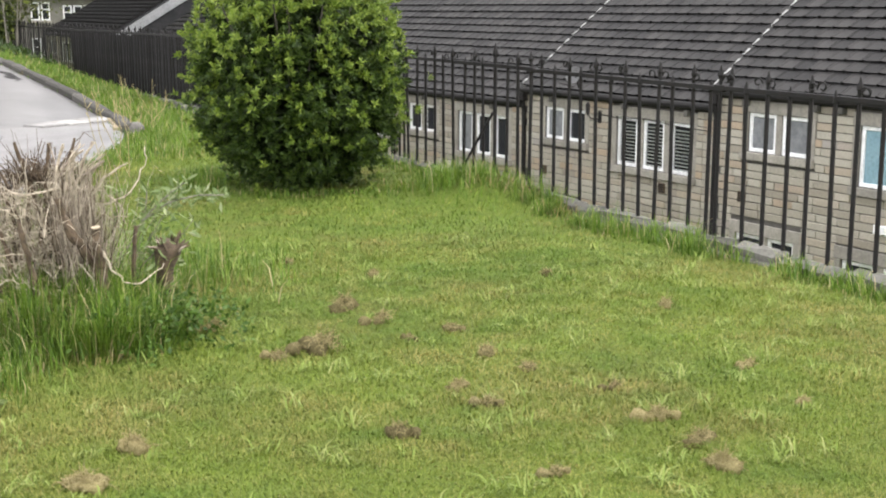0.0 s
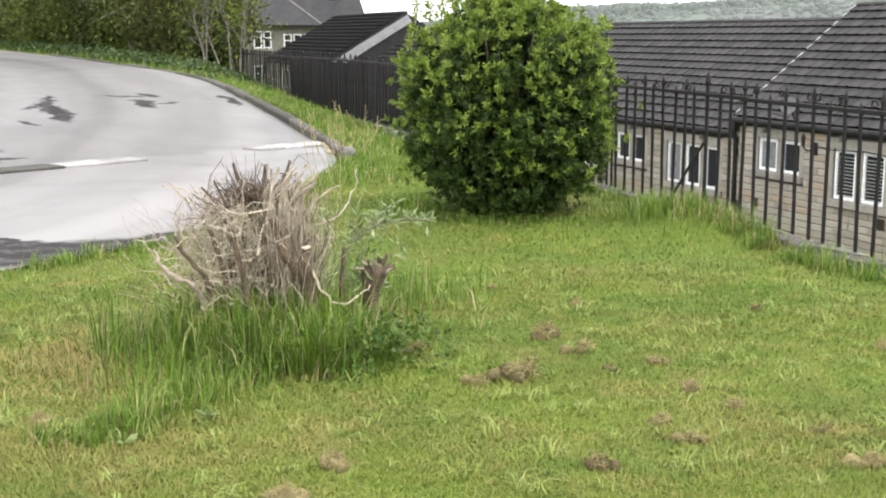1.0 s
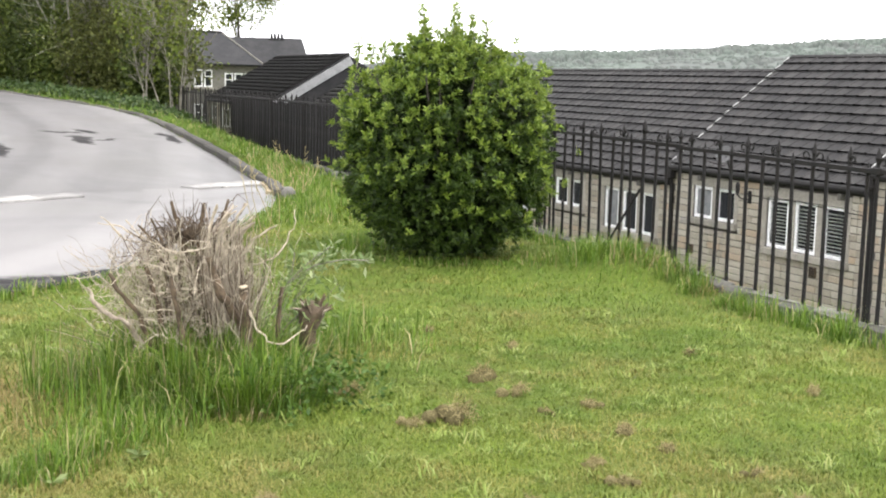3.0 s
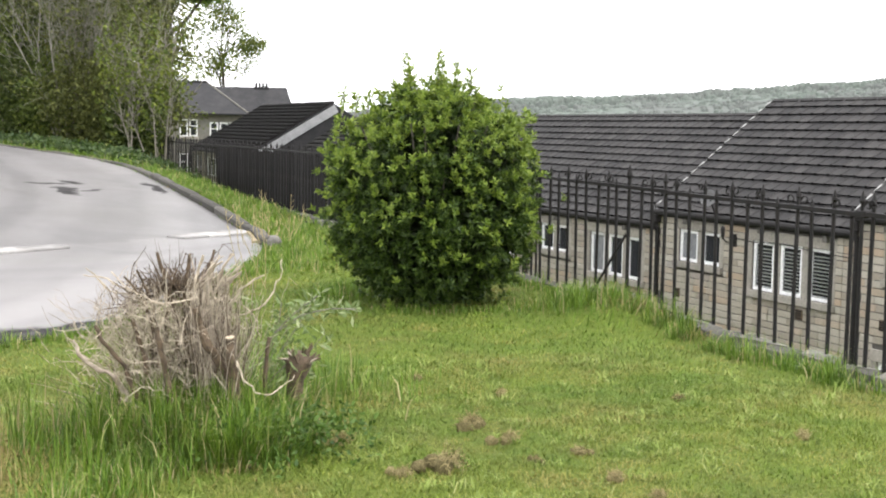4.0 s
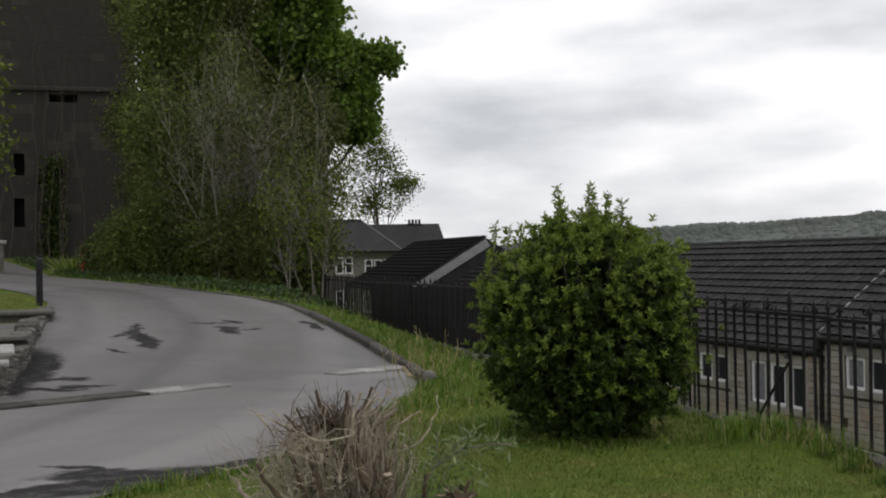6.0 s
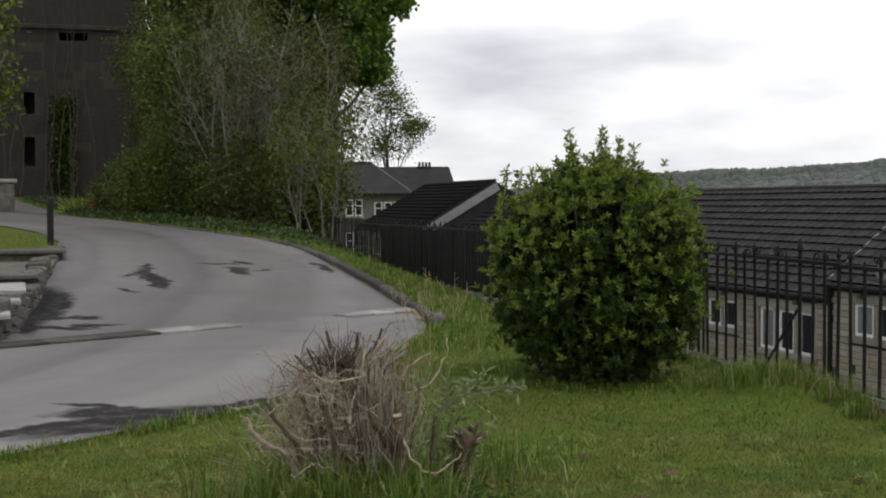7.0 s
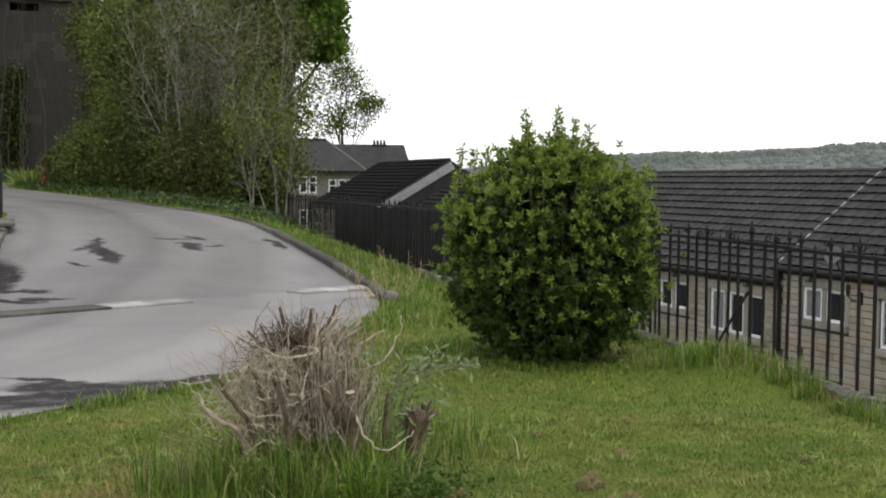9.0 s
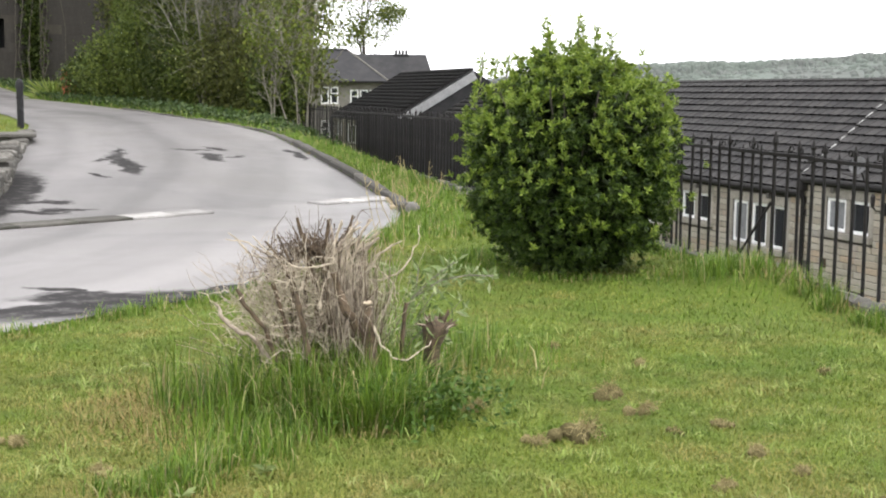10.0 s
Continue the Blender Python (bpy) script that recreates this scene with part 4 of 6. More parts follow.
    while z1 > (-3.9 if detail else -2.2):
        x = 0.0 - rng.uniform(0, 0.3)
        while x < width - 0.02:
            w, me = rng.choice(BLOCKS)
            if x < 0:
                x, w = 0.0, 0.30
                me = BLOCKS[0][1]
            if x + w > width:
                w, me = BLOCKS[0]
                x = max(x, 0)
                if x + w > width + 0.12:
                    break
            hit = [q for q in wins if x < q[1] + 0.12 and x + w > q[0] - 0.12 and z1 < q[3] + 0.2 and z1 + 0.128 > q[2] - 0.13]
            if hit:
                # fill up to the jamb with a cut block, then jump past the opening
                q = hit[0]
                edge = q[0] - 0.14 if z1 + 0.064 > q[3] or z1 + 0.064 < q[2] else q[0] - 0.12
                if edge - x > 0.08:
                    o = part_mesh("stone_block", me, None, wall)
                    o.matrix_basis = Matrix.Translation((x, 0, z1)) @ Matrix.Diagonal(((edge - x) / w, 1, 1, 1))
                x = max(q[1] + 0.12, x + 0.05)
                continue
            o = part_mesh("stone_block", me, None, wall)
            o.matrix_basis = Matrix.Translation((x, 0, z1))
            x += w
        z1 -= 0.128
        row += 1
    return house


BLOCKS = block_meshes()
WIDTH = 5.71
terraced_house(15.64, WIDTH, 0.28, True, {0: {0: "curtain", 1: "curtain"}, 1: {0: "teal", 1: "teal", 2: "teal"}}, 1)
terraced_house(21.35, WIDTH, 0.0, True, {0: {1: "curtain"}, 1: {0: "slats", 1: "slats", 2: "slats"}}, 2)
terraced_house(27.06, WIDTH, -0.29, True, {1: {2: "curtain"}}, 3, False)
for k in range(4):
    terraced_house(32.77 + k * WIDTH, WIDTH, -0.29, k == 0, {}, 4 + k, False)
terraced_house(63.2, 10.9, 0.41, False, {}, 8, False, True, "old_tile")
terraced_house(9.93, WIDTH, 0.56, False, {}, 9)


# ---------------------------------------------------------------- plants


def crown_points(rng, centre, radii, n, shell=0.55, lumps=9, seed=0):
    """Points in the outer part of an uneven, lumpy crown, with their outward ways."""
    d = rng.normal(size=(n, 3))
    d /= np.linalg.norm(d, axis=1)[:, None]
    lump = rng.normal(size=(lumps, 3))
    lump /= np.linalg.norm(lump, axis=1)[:, None]
    bulge = np.max(np.clip((d @ lump.T - 0.55) / 0.45, 0, 1) * rng.uniform(0.5, 1.0, lumps), axis=1)
    r = shell + (1 - shell) * rng.uniform(0, 1, n) ** 0.6
    p = d * np.asarray(radii) * (r * (0.80 + 0.28 * bulge))[:, None]
    return p + np.asarray(centre), d


def sprays(rng, tips, ways, leaves, spread, length, width, back=0.12):
    """Leaves in little sprays round each tip."""
    n = len(tips) * leaves
    t, w = np.repeat(tips, leaves, 0), np.repeat(ways, leaves, 0)
    way = w * rng.uniform(0.1, 0.9, n)[:, None] + rng.normal(size=(n, 3)) * 0.75
    base = t + rng.normal(size=(n, 3)) * spread - w * rng.uniform(0, back, n)[:, None]
    return base, way, length * rng.uniform(0.65, 1.3, n), width * rng.uniform(0.7, 1.25, n)


def branches(rng, bm, start, way, length, radius, depth, tips, spread=0.55, up=0.15, keep=None):
    """A limb that bends and forks; the ends are added to tips."""
    pts, radii = [Vector(start)], [radius]
    d = Vector(way).normalized()
    n = 4
    for i in range(n):
        d = (d + Vector(rng.normal(size=3)) * 0.13 + Vector((0, 0, up * 0.3))).normalized()
        pts.append(pts[-1] + d * length / n)
        radii.append(radius * (1 - 0.55 * (i + 1) / n))
    add_tube(bm, pts, radii, 6 if radius > 0.04 else 4, cap=False)
    tips.append((pts[-1], d))
    if depth:
        for k in range(rng.integers(2, 4)):
            i = rng.integers(2, n + 1)
            w = (d + Vector(rng.normal(size=3)) * spread + Vector((0, 0, up))).normalized()
            reach = length * rng.uniform(0.55, 0.8)
            if keep is None or keep(pts[i] + w * reach * 1.1):
                branches(rng, bm, pts[i], w, reach, radii[i] * 0.7, depth - 1, tips, spread, up, keep)


def tree(name, label, place, trunk, radius, crowns, bark, leaf, count, leaves, length, width, seed, depth=2, spread=0.25, lumps=9, group="", stand=None):
    """trunk: its height; crowns: (centre, radii) of the masses of leaves, from the foot; count: sprays in each."""
    rng = np.random.default_rng(seed)
    top = empty(name, pose(*place))
    tagged(top, label, "tree", group=group)
    lift = 0.0 if stand is None else stand - place[2]
    crowns = [((c[0], c[1], c[2] + lift), r) for c, r in crowns]
    trunk += lift
    bm = bmesh.new()
    pts = [Vector((0, 0, -0.3))]
    for i in range(5):
        pts.append(pts[-1] + Vector((rng.normal() * 0.05 * trunk / 5, rng.normal() * 0.05 * trunk / 5, (trunk + 0.3) / 5)))
    add_tube(bm, pts, [radius * (1.25 - 0.13 * i) for i in range(6)], 9)
    tips = []
    inside = lambda p: any(sum(((p[i] - c[i]) / r[i]) ** 2 for i in range(3)) < 0.85 for c, r in crowns)
    for c, r in crowns:
        c = Vector(c)
        small = max(r) < 0.9
        for _ in range(1 if small else 2):
            s = pts[rng.integers(3, 6)]
            if small:
                s = min((Vector(q) for q, qr in crowns if max(qr) >= 0.9), key=lambda q: (q - c).length, default=s)
            branches(rng, bm, s, c - s + Vector(rng.normal(size=3)) * (0.1 if small else 0.3), (c - s).length * (0.8 if small else 0.78), radius * (0.22 if small else 0.5), 0 if small else depth, tips, up=0.05, keep=inside)
    part("trunk", bm, bark, top, smooth=True)
    P, D = [], []
    for c, r in crowns:
        p, d = crown_points(rng, c, r, count, 0.35, lumps)
        P.append(p)
        D.append(d)
    b, w, l, wd = sprays(rng, np.concatenate(P), np.concatenate(D), leaves, spread, length, width)
    part_mesh("crown", leaves_mesh("crown", b, w, l, wd, rng), leaf, top)
    return top


def round_bush():
    """The big clipped evergreen on the lawn, with a few long shoots on top."""
    rng = np.random.default_rng(11)
    x, y, R = -1.30, 11.35, 0.895
    bush = empty("evergreen_bush", pose(x, y, 0))
    tagged(bush, "dense rounded glossy green evergreen bush with upright shoots on the lawn", "bush")

    def shape(d, k):
        """A squarish barrel: flat sides, rounded top, drawn in at the foot."""
        hz = np.sqrt(d[:, 0] ** 2 + d[:, 1] ** 2)
        f = (hz ** 2.9 + np.abs(d[:, 2]) ** 2.9) ** (-1 / 2.9)
        p = d * (f * k)[:, None] * np.array([R * 1.02, R * 1.02, 1.0]) + np.array([0, 0, 0.90])
        p[:, :2] *= (1 - 0.22 * (1 - smooth(-0.1, 0.8, p[:, 2])))[:, None]
        p[:, 2] += 0.15 * smooth(1.2, 1.85, p[:, 2]) * np.exp(-(((p[:, 0] - 0.03) / 0.42) ** 2 + (p[:, 1] / 0.6) ** 2)) - 0.05 * smooth(1.2, 1.85, p[:, 2])
        return p

    # branch heads stand out from the bush, each a cluster of leaf rosettes, with dark hollows between
    n = 400
    t = np.arange(n) + 0.5
    ph, zz = t * 2.39996, 1 - 2 * t / n
    hd = np.stack([np.cos(ph) * np.sqrt(1 - zz ** 2), np.sin(ph) * np.sqrt(1 - zz ** 2), zz], 1) + rng.normal(size=(n, 3)) * 0.07
    hd /= np.linalg.norm(hd, axis=1)[:, None]
    heads = shape(hd, 0.85 + 0.15 * rng.uniform(size=n) ** 1.2 + 0.025 * rng.normal(size=n))
    m = 13
    size = np.repeat(rng.uniform(0.050, 0.105, n), m)
    P = np.repeat(heads, m, 0) + rng.normal(size=(n * m, 3)) * size[:, None] * np.array([1.15, 1.15, 0.75])
    axis = np.repeat(hd, m, 0) * 0.8 + np.array([0, 0, 0.55]) + rng.normal(size=(n * m, 3)) * 0.30
    axis /= np.linalg.norm(axis, axis=1)[:, None]
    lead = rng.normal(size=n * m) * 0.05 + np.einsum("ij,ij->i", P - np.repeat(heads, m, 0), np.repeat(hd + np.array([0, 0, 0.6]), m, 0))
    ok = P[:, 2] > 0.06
    # pale young leaves increase with height, which also paints light from above
    pale_tip = lead > 0.165 - 0.185 * smooth(0.5, 1.95, P[:, 2])

    def rosettes(p, ax, k):
        """Leaves set round each shoot's tip, the inner ones upright, the outer ones spread flat."""
        q, a = np.repeat(p, k, 0), np.repeat(ax, k, 0)
        side = np.cross(a, rng.normal(size=a.shape))
        side /= np.linalg.norm(side, axis=1)[:, None] + 1e-9
        th = np.radians(rng.uniform(22, 92, len(q)))[:, None]
        way = a * np.cos(th) + side * np.sin(th) + rng.normal(size=a.shape) * 0.10
        return q - a * rng.uniform(0, 0.05, len(q))[:, None], way, rng.uniform(0.040, 0.066, len(q)), rng.uniform(0.013, 0.020, len(q))

    for name, sel, mat, txt in (("leaves", ok & ~pale_tip, "bush", "glossy mid-green leaves in whorls"), ("young_leaves", ok & pale_tip, "bush_tip", "pale young leaves at the tips, more at the top to paint light from above")):
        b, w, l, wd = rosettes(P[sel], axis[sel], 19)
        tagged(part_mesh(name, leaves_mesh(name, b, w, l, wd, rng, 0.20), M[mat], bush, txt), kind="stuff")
    # inner leaves nearly black: the hollows' shade is put into their colour
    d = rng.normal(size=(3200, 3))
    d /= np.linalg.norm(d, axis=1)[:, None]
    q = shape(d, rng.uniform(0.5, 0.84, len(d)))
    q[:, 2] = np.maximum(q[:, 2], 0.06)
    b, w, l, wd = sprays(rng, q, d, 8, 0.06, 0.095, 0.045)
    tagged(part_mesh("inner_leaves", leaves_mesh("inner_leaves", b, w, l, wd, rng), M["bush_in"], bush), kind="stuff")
    bm = bmesh.new()
    for k in range(26):
        a = rng.uniform(0, 6.28)
        s = Vector((math.cos(a) * 0.25 * rng.uniform(), math.sin(a) * 0.25 * rng.uniform(), -0.05))
        e = Vector((math.cos(a) * 0.8, math.sin(a) * 0.8, rng.uniform(0.5, 1.7)))
        add_tube(bm, [s, s.lerp(e, 0.4) + Vector((0, 0, 0.15)), e], [0.03, 0.02, 0.006], 5)
    tagged(part("inner_stem_mass", bm, M["dark_bark"], bush), kind="stuff")
    # long shoots on top
    bm = bmesh.new()
    tips, ways = [], []
    for sx, sy, hgt in ((-0.24, -0.1, 0.50), (-0.21, -0.05, 0.38), (0.00, 0.0, 0.52), (0.03, 0.1, 0.42), (0.24, -0.05, 0.44), (0.29, 0.05, 0.36), (-0.62, 0.0, 0.16), (-0.75, 0.1, 0.14), (-0.85, 0, 0.18), (0.12, 0.1, 0.25), (-0.12, 0.12, 0.28), (0.35, 0.0, 0.2)):
        s = Vector((sx, sy, 1.70))
        e = s + Vector((rng.normal() * 0.03, rng.normal() * 0.03, hgt + 0.06))
        add_tube(bm, [s, s.lerp(e, 0.5) + Vector((0.01, 0, 0)), e], [0.007, 0.005, 0.003], 4)
        for t in np.linspace(0.3, 1.0, int(hgt * 30) + 2):
            tips.append(np.array(s.lerp(e, t)))
            ways.append((0, 0, 0.7))
    tagged(part("shoots", bm, M["bark"], bush), kind="stuff")
    b, w, l, wd = sprays(rng, np.array(tips), np.array(ways), 8, 0.012, 0.058, 0.021, 0.02)
    tagged(part_mesh("shoot_leaves", leaves_mesh("shoot_leaves", b, w, l, wd, rng), M["bush_tip"], bush), kind="stuff")


def crooked(rng, path, jitter=0.006):
    """A limb's line with small knees in it."""
    pts = [Vector(p) for p in path]
    out = [pts[0]]
    for p, q in zip(pts, pts[1:]):
        for t in (0.33, 0.67):
            out.append(p.lerp(q, t) + Vector(rng.normal(size=3)) * jitter)
        out.append(q)
    return out


def knotty(rng, path, r0, r1, sides=8):
    """A crooked limb with swellings and a rough skin."""
    pts = crooked(rng, path)
    n = len(pts)
    bm = tube(pts, [(r0 + (r1 - r0) * i / (n - 1)) * (1 + 0.16 * rng.normal()) for i in range(n)], sides)
    for v in bm.verts:
        v.co += Vector((noise.noise(v.co * 60), noise.noise(v.co * 60 + Vector((9, 0, 0))), noise.noise(v.co * 60 + Vector((0, 9, 0))))) * r0 * 0.35
    return bm


def old_stump():
    """The cut-back shrub: a thicket of dead stems, sawn limbs and a rotten knob, in long grass."""
    rng = np.random.default_rng(5)
    a = radians(15.5)
    st = empty("cut_back_shrub", pose(-math.sin(a) * 6.6, math.cos(a) * 6.6, 0, 0, 0, 15.5))
    tagged(st, "cut-back dead shrub with bleached stems and sawn limbs in long grass", "shrub")
    # the dense column of thin upright stems, pale and dark
    for name, count, r0, r1, mat, txt in (("stem_mass", 460, 0.0010, 0.0026, "dead", "brown thin dead stems"), ("bleached_stem_mass", 250, 0.0011, 0.0026, "pale_dead", "bleached thin dead stems"), ("dark_stem_mass", 260, 0.0015, 0.0036, "dead_dark", "dark rotten stems")):
        bm = bmesh.new()
        for k in range(count):
            g = rng.normal()
            core = k % 2 or name == "bleached_stem_mass"
            x = -0.135 + g * 0.058 if core else -0.33 + g * 0.15
            s = Vector((x * 0.9, rng.normal() * 0.11 - 0.04, 0.0))
            h = (0.50 + 0.36 * rng.uniform()) if core else (0.22 + 0.56 * rng.uniform() ** 0.8) * (1 - 0.8 * max(0, -(x + 0.3)))
            sway = (0.035 if k % 3 else 0.08) if core else (0.07 if k % 4 else 0.15)
            e = s + Vector((rng.normal() * sway * 1.4 + 0.25 * (x + 0.12), rng.normal() * 0.09, h))
            pts = [s] + [s.lerp(e, t) + Vector((rng.normal(), rng.normal() * 0.6, rng.normal() * 0.4)) * sway * 0.36 for t in (0.3, 0.55, 0.8)] + [e]
            r = rng.uniform(r0, r1)
            add_tube(bm, pts, [r, r, r * 0.9, r * 0.75, r * 0.5], 3, cap=False)
        tagged(part(name, bm, M[mat], st, txt), kind="stuff")
    bm = bmesh.new()
    for k in range(620):
        s = Vector((-0.37 + rng.normal() * 0.17, -0.14 + rng.normal() * 0.12, rng.uniform(0.22, 0.72)))
        w = Vector((rng.normal(), rng.normal() * 0.5, rng.normal() * 0.9 + 0.25)).normalized() * rng.uniform(0.05, 0.24)
        add_tube(bm, crooked(rng, [s, s + w * 0.5 + Vector((0, 0, rng.normal() * 0.03)), s + w], 0.007), rng.uniform(0.0009, 0.0024), 3, cap=False)
    tagged(part("twig_tangle", bm, M["pale_dead"], st, "tangled bleached twigs"), kind="stuff")
    # matted dark twigs over the top, and a haze of fine ones to the side
    bm = bmesh.new()
    for k in range(480):
        a, r = rng.uniform(0, 6.28), abs(rng.normal()) * 0.105
        s = Vector((-0.33 + math.cos(a) * r * 1.25, math.sin(a) * r, 0.74 + math.sin(a * 1.7) * r * 0.55))
        w = Vector((math.cos(a + rng.normal() * 0.9), rng.normal() * 0.5, rng.normal() * 0.6 + 0.15))
        l = rng.uniform(0.04, 0.13)
        pts = [s, s + w * l * 0.5 + Vector((0, 0, rng.normal() * 0.025)), s + w * l + Vector((rng.normal() * 0.03, 0, rng.normal() * 0.05))]
        t = rng.uniform(0.0012, 0.0042)
        add_tube(bm, pts, [t, t * 0.8, t * 0.4], 4, cap=False)
    tagged(part("twig_mat", bm, M["dead_dark"], st, "dark matted twigs"), kind="stuff")
    bm = bmesh.new()
    for k in range(420):
        s = Vector((-0.46 + rng.normal() * 0.15, rng.normal() * 0.12, rng.uniform(0.30, 0.66)))
        pts = [s]
        w = Vector((rng.normal() * 0.5 - 0.35, rng.normal() * 0.3, 0.8)).normalized()
        for i in range(4):
            w = (w + Vector(rng.normal(size=3)) * 0.3).normalized()
            pts.append(pts[-1] + w * rng.uniform(0.03, 0.065))
        add_tube(bm, pts, [0.0019, 0.0017, 0.0014, 0.0011, 0.0008], 3, cap=False)
    tagged(part("twig_haze", bm, M["dead"], st), kind="stuff")
    # cut limbs at the top: dark prongs out of the matted crown, pale sticks fanning to the side of the column
    for k, (x, z, ex, ez, r) in enumerate(((-0.30, 0.55, -0.40, 0.945, 0.015), (-0.36, 0.52, -0.365, 0.86, 0.012), (-0.24, 0.55, -0.235, 0.935, 0.014), (-0.20, 0.58, -0.11, 0.955, 0.014), (-0.42, 0.55, -0.56, 0.83, 0.012), (-0.40, 0.55, -0.50, 0.86, 0.011), (-0.26, 0.5, -0.29, 0.82, 0.016))):
        y = rng.normal() * 0.05
        pts = [(x, y, z - 0.35), (x, y - 0.02, z), (x + (ex - x) * 0.35 + rng.normal() * 0.015, y - 0.05, z + (ez - z) * 0.55), (ex, y - 0.07, ez)]
        part("sawn_limb", knotty(rng, pts, r * 0.95, r * 0.55, 7), M["dead_dark"], st)
    for k in range(26):
        x, y = -0.17 + rng.normal() * 0.05, -0.06 + rng.normal() * 0.05
        ex, ez = x + rng.uniform(-0.04, 0.20), rng.uniform(0.80, 0.95)
        r = rng.uniform(0.004, 0.0095)
        pts = [(x, y, 0.42), (x + 0.005, y - 0.01, 0.66), (x + (ex - x) * 0.35, y - 0.03, 0.66 + (ez - 0.66) * 0.55), (ex, y - 0.05, ez)]
        part("sawn_limb", knotty(rng, pts, r, r * 0.6, 6), M["dead" if k % 3 == 0 else "pale_dead"], st, "pale bleached cut stick" if k % 3 else "")
    # thick low limbs
    for path, r, mat in (([(0.02, -0.30, 0.20), (-0.08, -0.32, 0.40), (-0.16, -0.34, 0.55), (-0.20, -0.33, 0.69)], 0.022, "dead_dark"),
                         ([(0.01, -0.34, 0.0), (-0.01, -0.35, 0.25), (-0.03, -0.36, 0.54)], 0.026, "dead_dark"),
                         ([(-0.33, -0.36, 0.10), (-0.33, -0.36, 0.30), (-0.37, -0.37, 0.48), (-0.385, -0.36, 0.60)], 0.014, "dead_dark"),
                         ([(-0.50, -0.25, 0.16), (-0.60, -0.30, 0.34), (-0.70, -0.31, 0.40), (-0.77, -0.30, 0.46), (-0.80, -0.3, 0.53)], 0.0125, "dead"),
                         ([(-0.48, -0.25, 0.2), (-0.55, -0.30, 0.40), (-0.65, -0.31, 0.52), (-0.69, -0.3, 0.60)], 0.012, "dead_dark"),
                         ([(-0.44, -0.2, 0.2), (-0.47, -0.22, 0.46), (-0.52, -0.22, 0.62)], 0.014, "dead_dark"),
                         ([(0.14, -0.1, 0.0), (0.15, -0.12, 0.3), (0.17, -0.12, 0.50)], 0.012, "dead_dark")):
        part("limb", knotty(rng, path, r * 1.2, r * 0.8), M[mat], st)
    part("sawn_end", tube([(-0.030, -0.361, 0.538), (-0.031, -0.362, 0.545)], 0.0235, 9), M["cut"], st, "pale sawn face of a limb")
    # the rotten knob on its leg
    bm = bmesh.new()
    add_tube(bm, [(0.30, -0.05, -0.05), (0.305, -0.06, 0.12), (0.31, -0.06, 0.26), (0.33, -0.07, 0.35), (0.35, -0.08, 0.40)], [0.042, 0.040, 0.046, 0.066, 0.045], 12)
    for v in bm.verts:
        v.co += (v.co - Vector((0.32, -0.06, v.co.z))) * noise.noise(v.co * 30) * 0.5
    part("knob", bm, M["dead_dark"], st, "dark splintered knob of a sawn stem", True)
    for k in range(26):
        a = rng.uniform(-0.3, 3.3)
        s = Vector((0.34 + math.cos(a) * 0.035, -0.08 + rng.normal() * 0.03, 0.36))
        l = rng.uniform(0.04, 0.085)
        part("splinter", tube([s, s + Vector((math.cos(a) * l, rng.normal() * 0.02, 0.015 + abs(math.sin(a)) * l))], [0.012, 0.004], 5), M["dead"] if k % 5 == 0 else M["dead_dark"], st)
    # thin shoots arching away
    for pts in ([(0.00, -0.36, 0.42), (0.03, -0.38, 0.34), (0.09, -0.40, 0.27), (0.17, -0.38, 0.25), (0.25, -0.25, 0.28), (0.30, -0.15, 0.30)],
                [(-0.10, 0.0, 0.60), (0.03, 0.02, 0.60), (0.12, 0.03, 0.63), (0.20, 0.05, 0.72), (0.245, 0.05, 0.83), (0.24, 0.05, 0.89)],
                [(-0.05, 0.0, 0.68), (0.02, 0.0, 0.67), (0.09, 0.0, 0.60), (0.13, 0, 0.48)],
                [(-0.55, 0.0, 0.74), (-0.66, 0.0, 0.80), (-0.78, 0.0, 0.82)], [(-0.50, 0.0, 0.70), (-0.64, -0.05, 0.74), (-0.76, -0.05, 0.86)],
                [(-0.20, -0.2, 0.72), (-0.36, -0.25, 0.70), (-0.50, -0.2, 0.75), (-0.62, -0.2, 0.86)]):
        part("shoot", knotty(rng, pts, 0.0058, 0.003, 6), M["pale_dead"], st)
    # grey-leaved live shoots beside the knob
    tips, ways = [], []
    bm = bmesh.new()
    for k in range(7):
        s = Vector((0.10 + rng.uniform(-0.06, 0.14), 0.12 + rng.uniform(-0.1, 0.2), 0.0))
        e = s + Vector((rng.uniform(0.0, 0.30), rng.normal() * 0.08, rng.uniform(0.35, 0.66)))
        add_tube(bm, [s, s.lerp(e, 0.5) + Vector((-0.04, 0, 0.05)), e], [0.004, 0.003, 0.002], 4, cap=False)
        for t in np.linspace(0.35, 1, 9):
            tips.append(np.array(s.lerp(e, t)))
            ways.append((0.2, 0, 0.6))
    for line in ([(0.12, 0.0, 0.35), (0.20, 0.0, 0.50), (0.31, 0.0, 0.61), (0.43, 0.0, 0.70)], [(0.14, 0.05, 0.3), (0.22, 0.05, 0.5), (0.24, 0.05, 0.66)], [(0.2, 0.0, 0.5), (0.35, 0.0, 0.60), (0.5, 0.0, 0.63), (0.64, 0.0, 0.625)]):
        add_tube(bm, line, 0.004, 4, cap=False)
        for p, q in zip(line[1:], line[2:]):
            for t in np.linspace(0, 1, 6):
                tips.append(np.array(Vector(p).lerp(Vector(q), t)))
                ways.append((0.35, 0, 0.7))
    tagged(part("live_stem_mass", bm, M["bark"], st), kind="stuff")
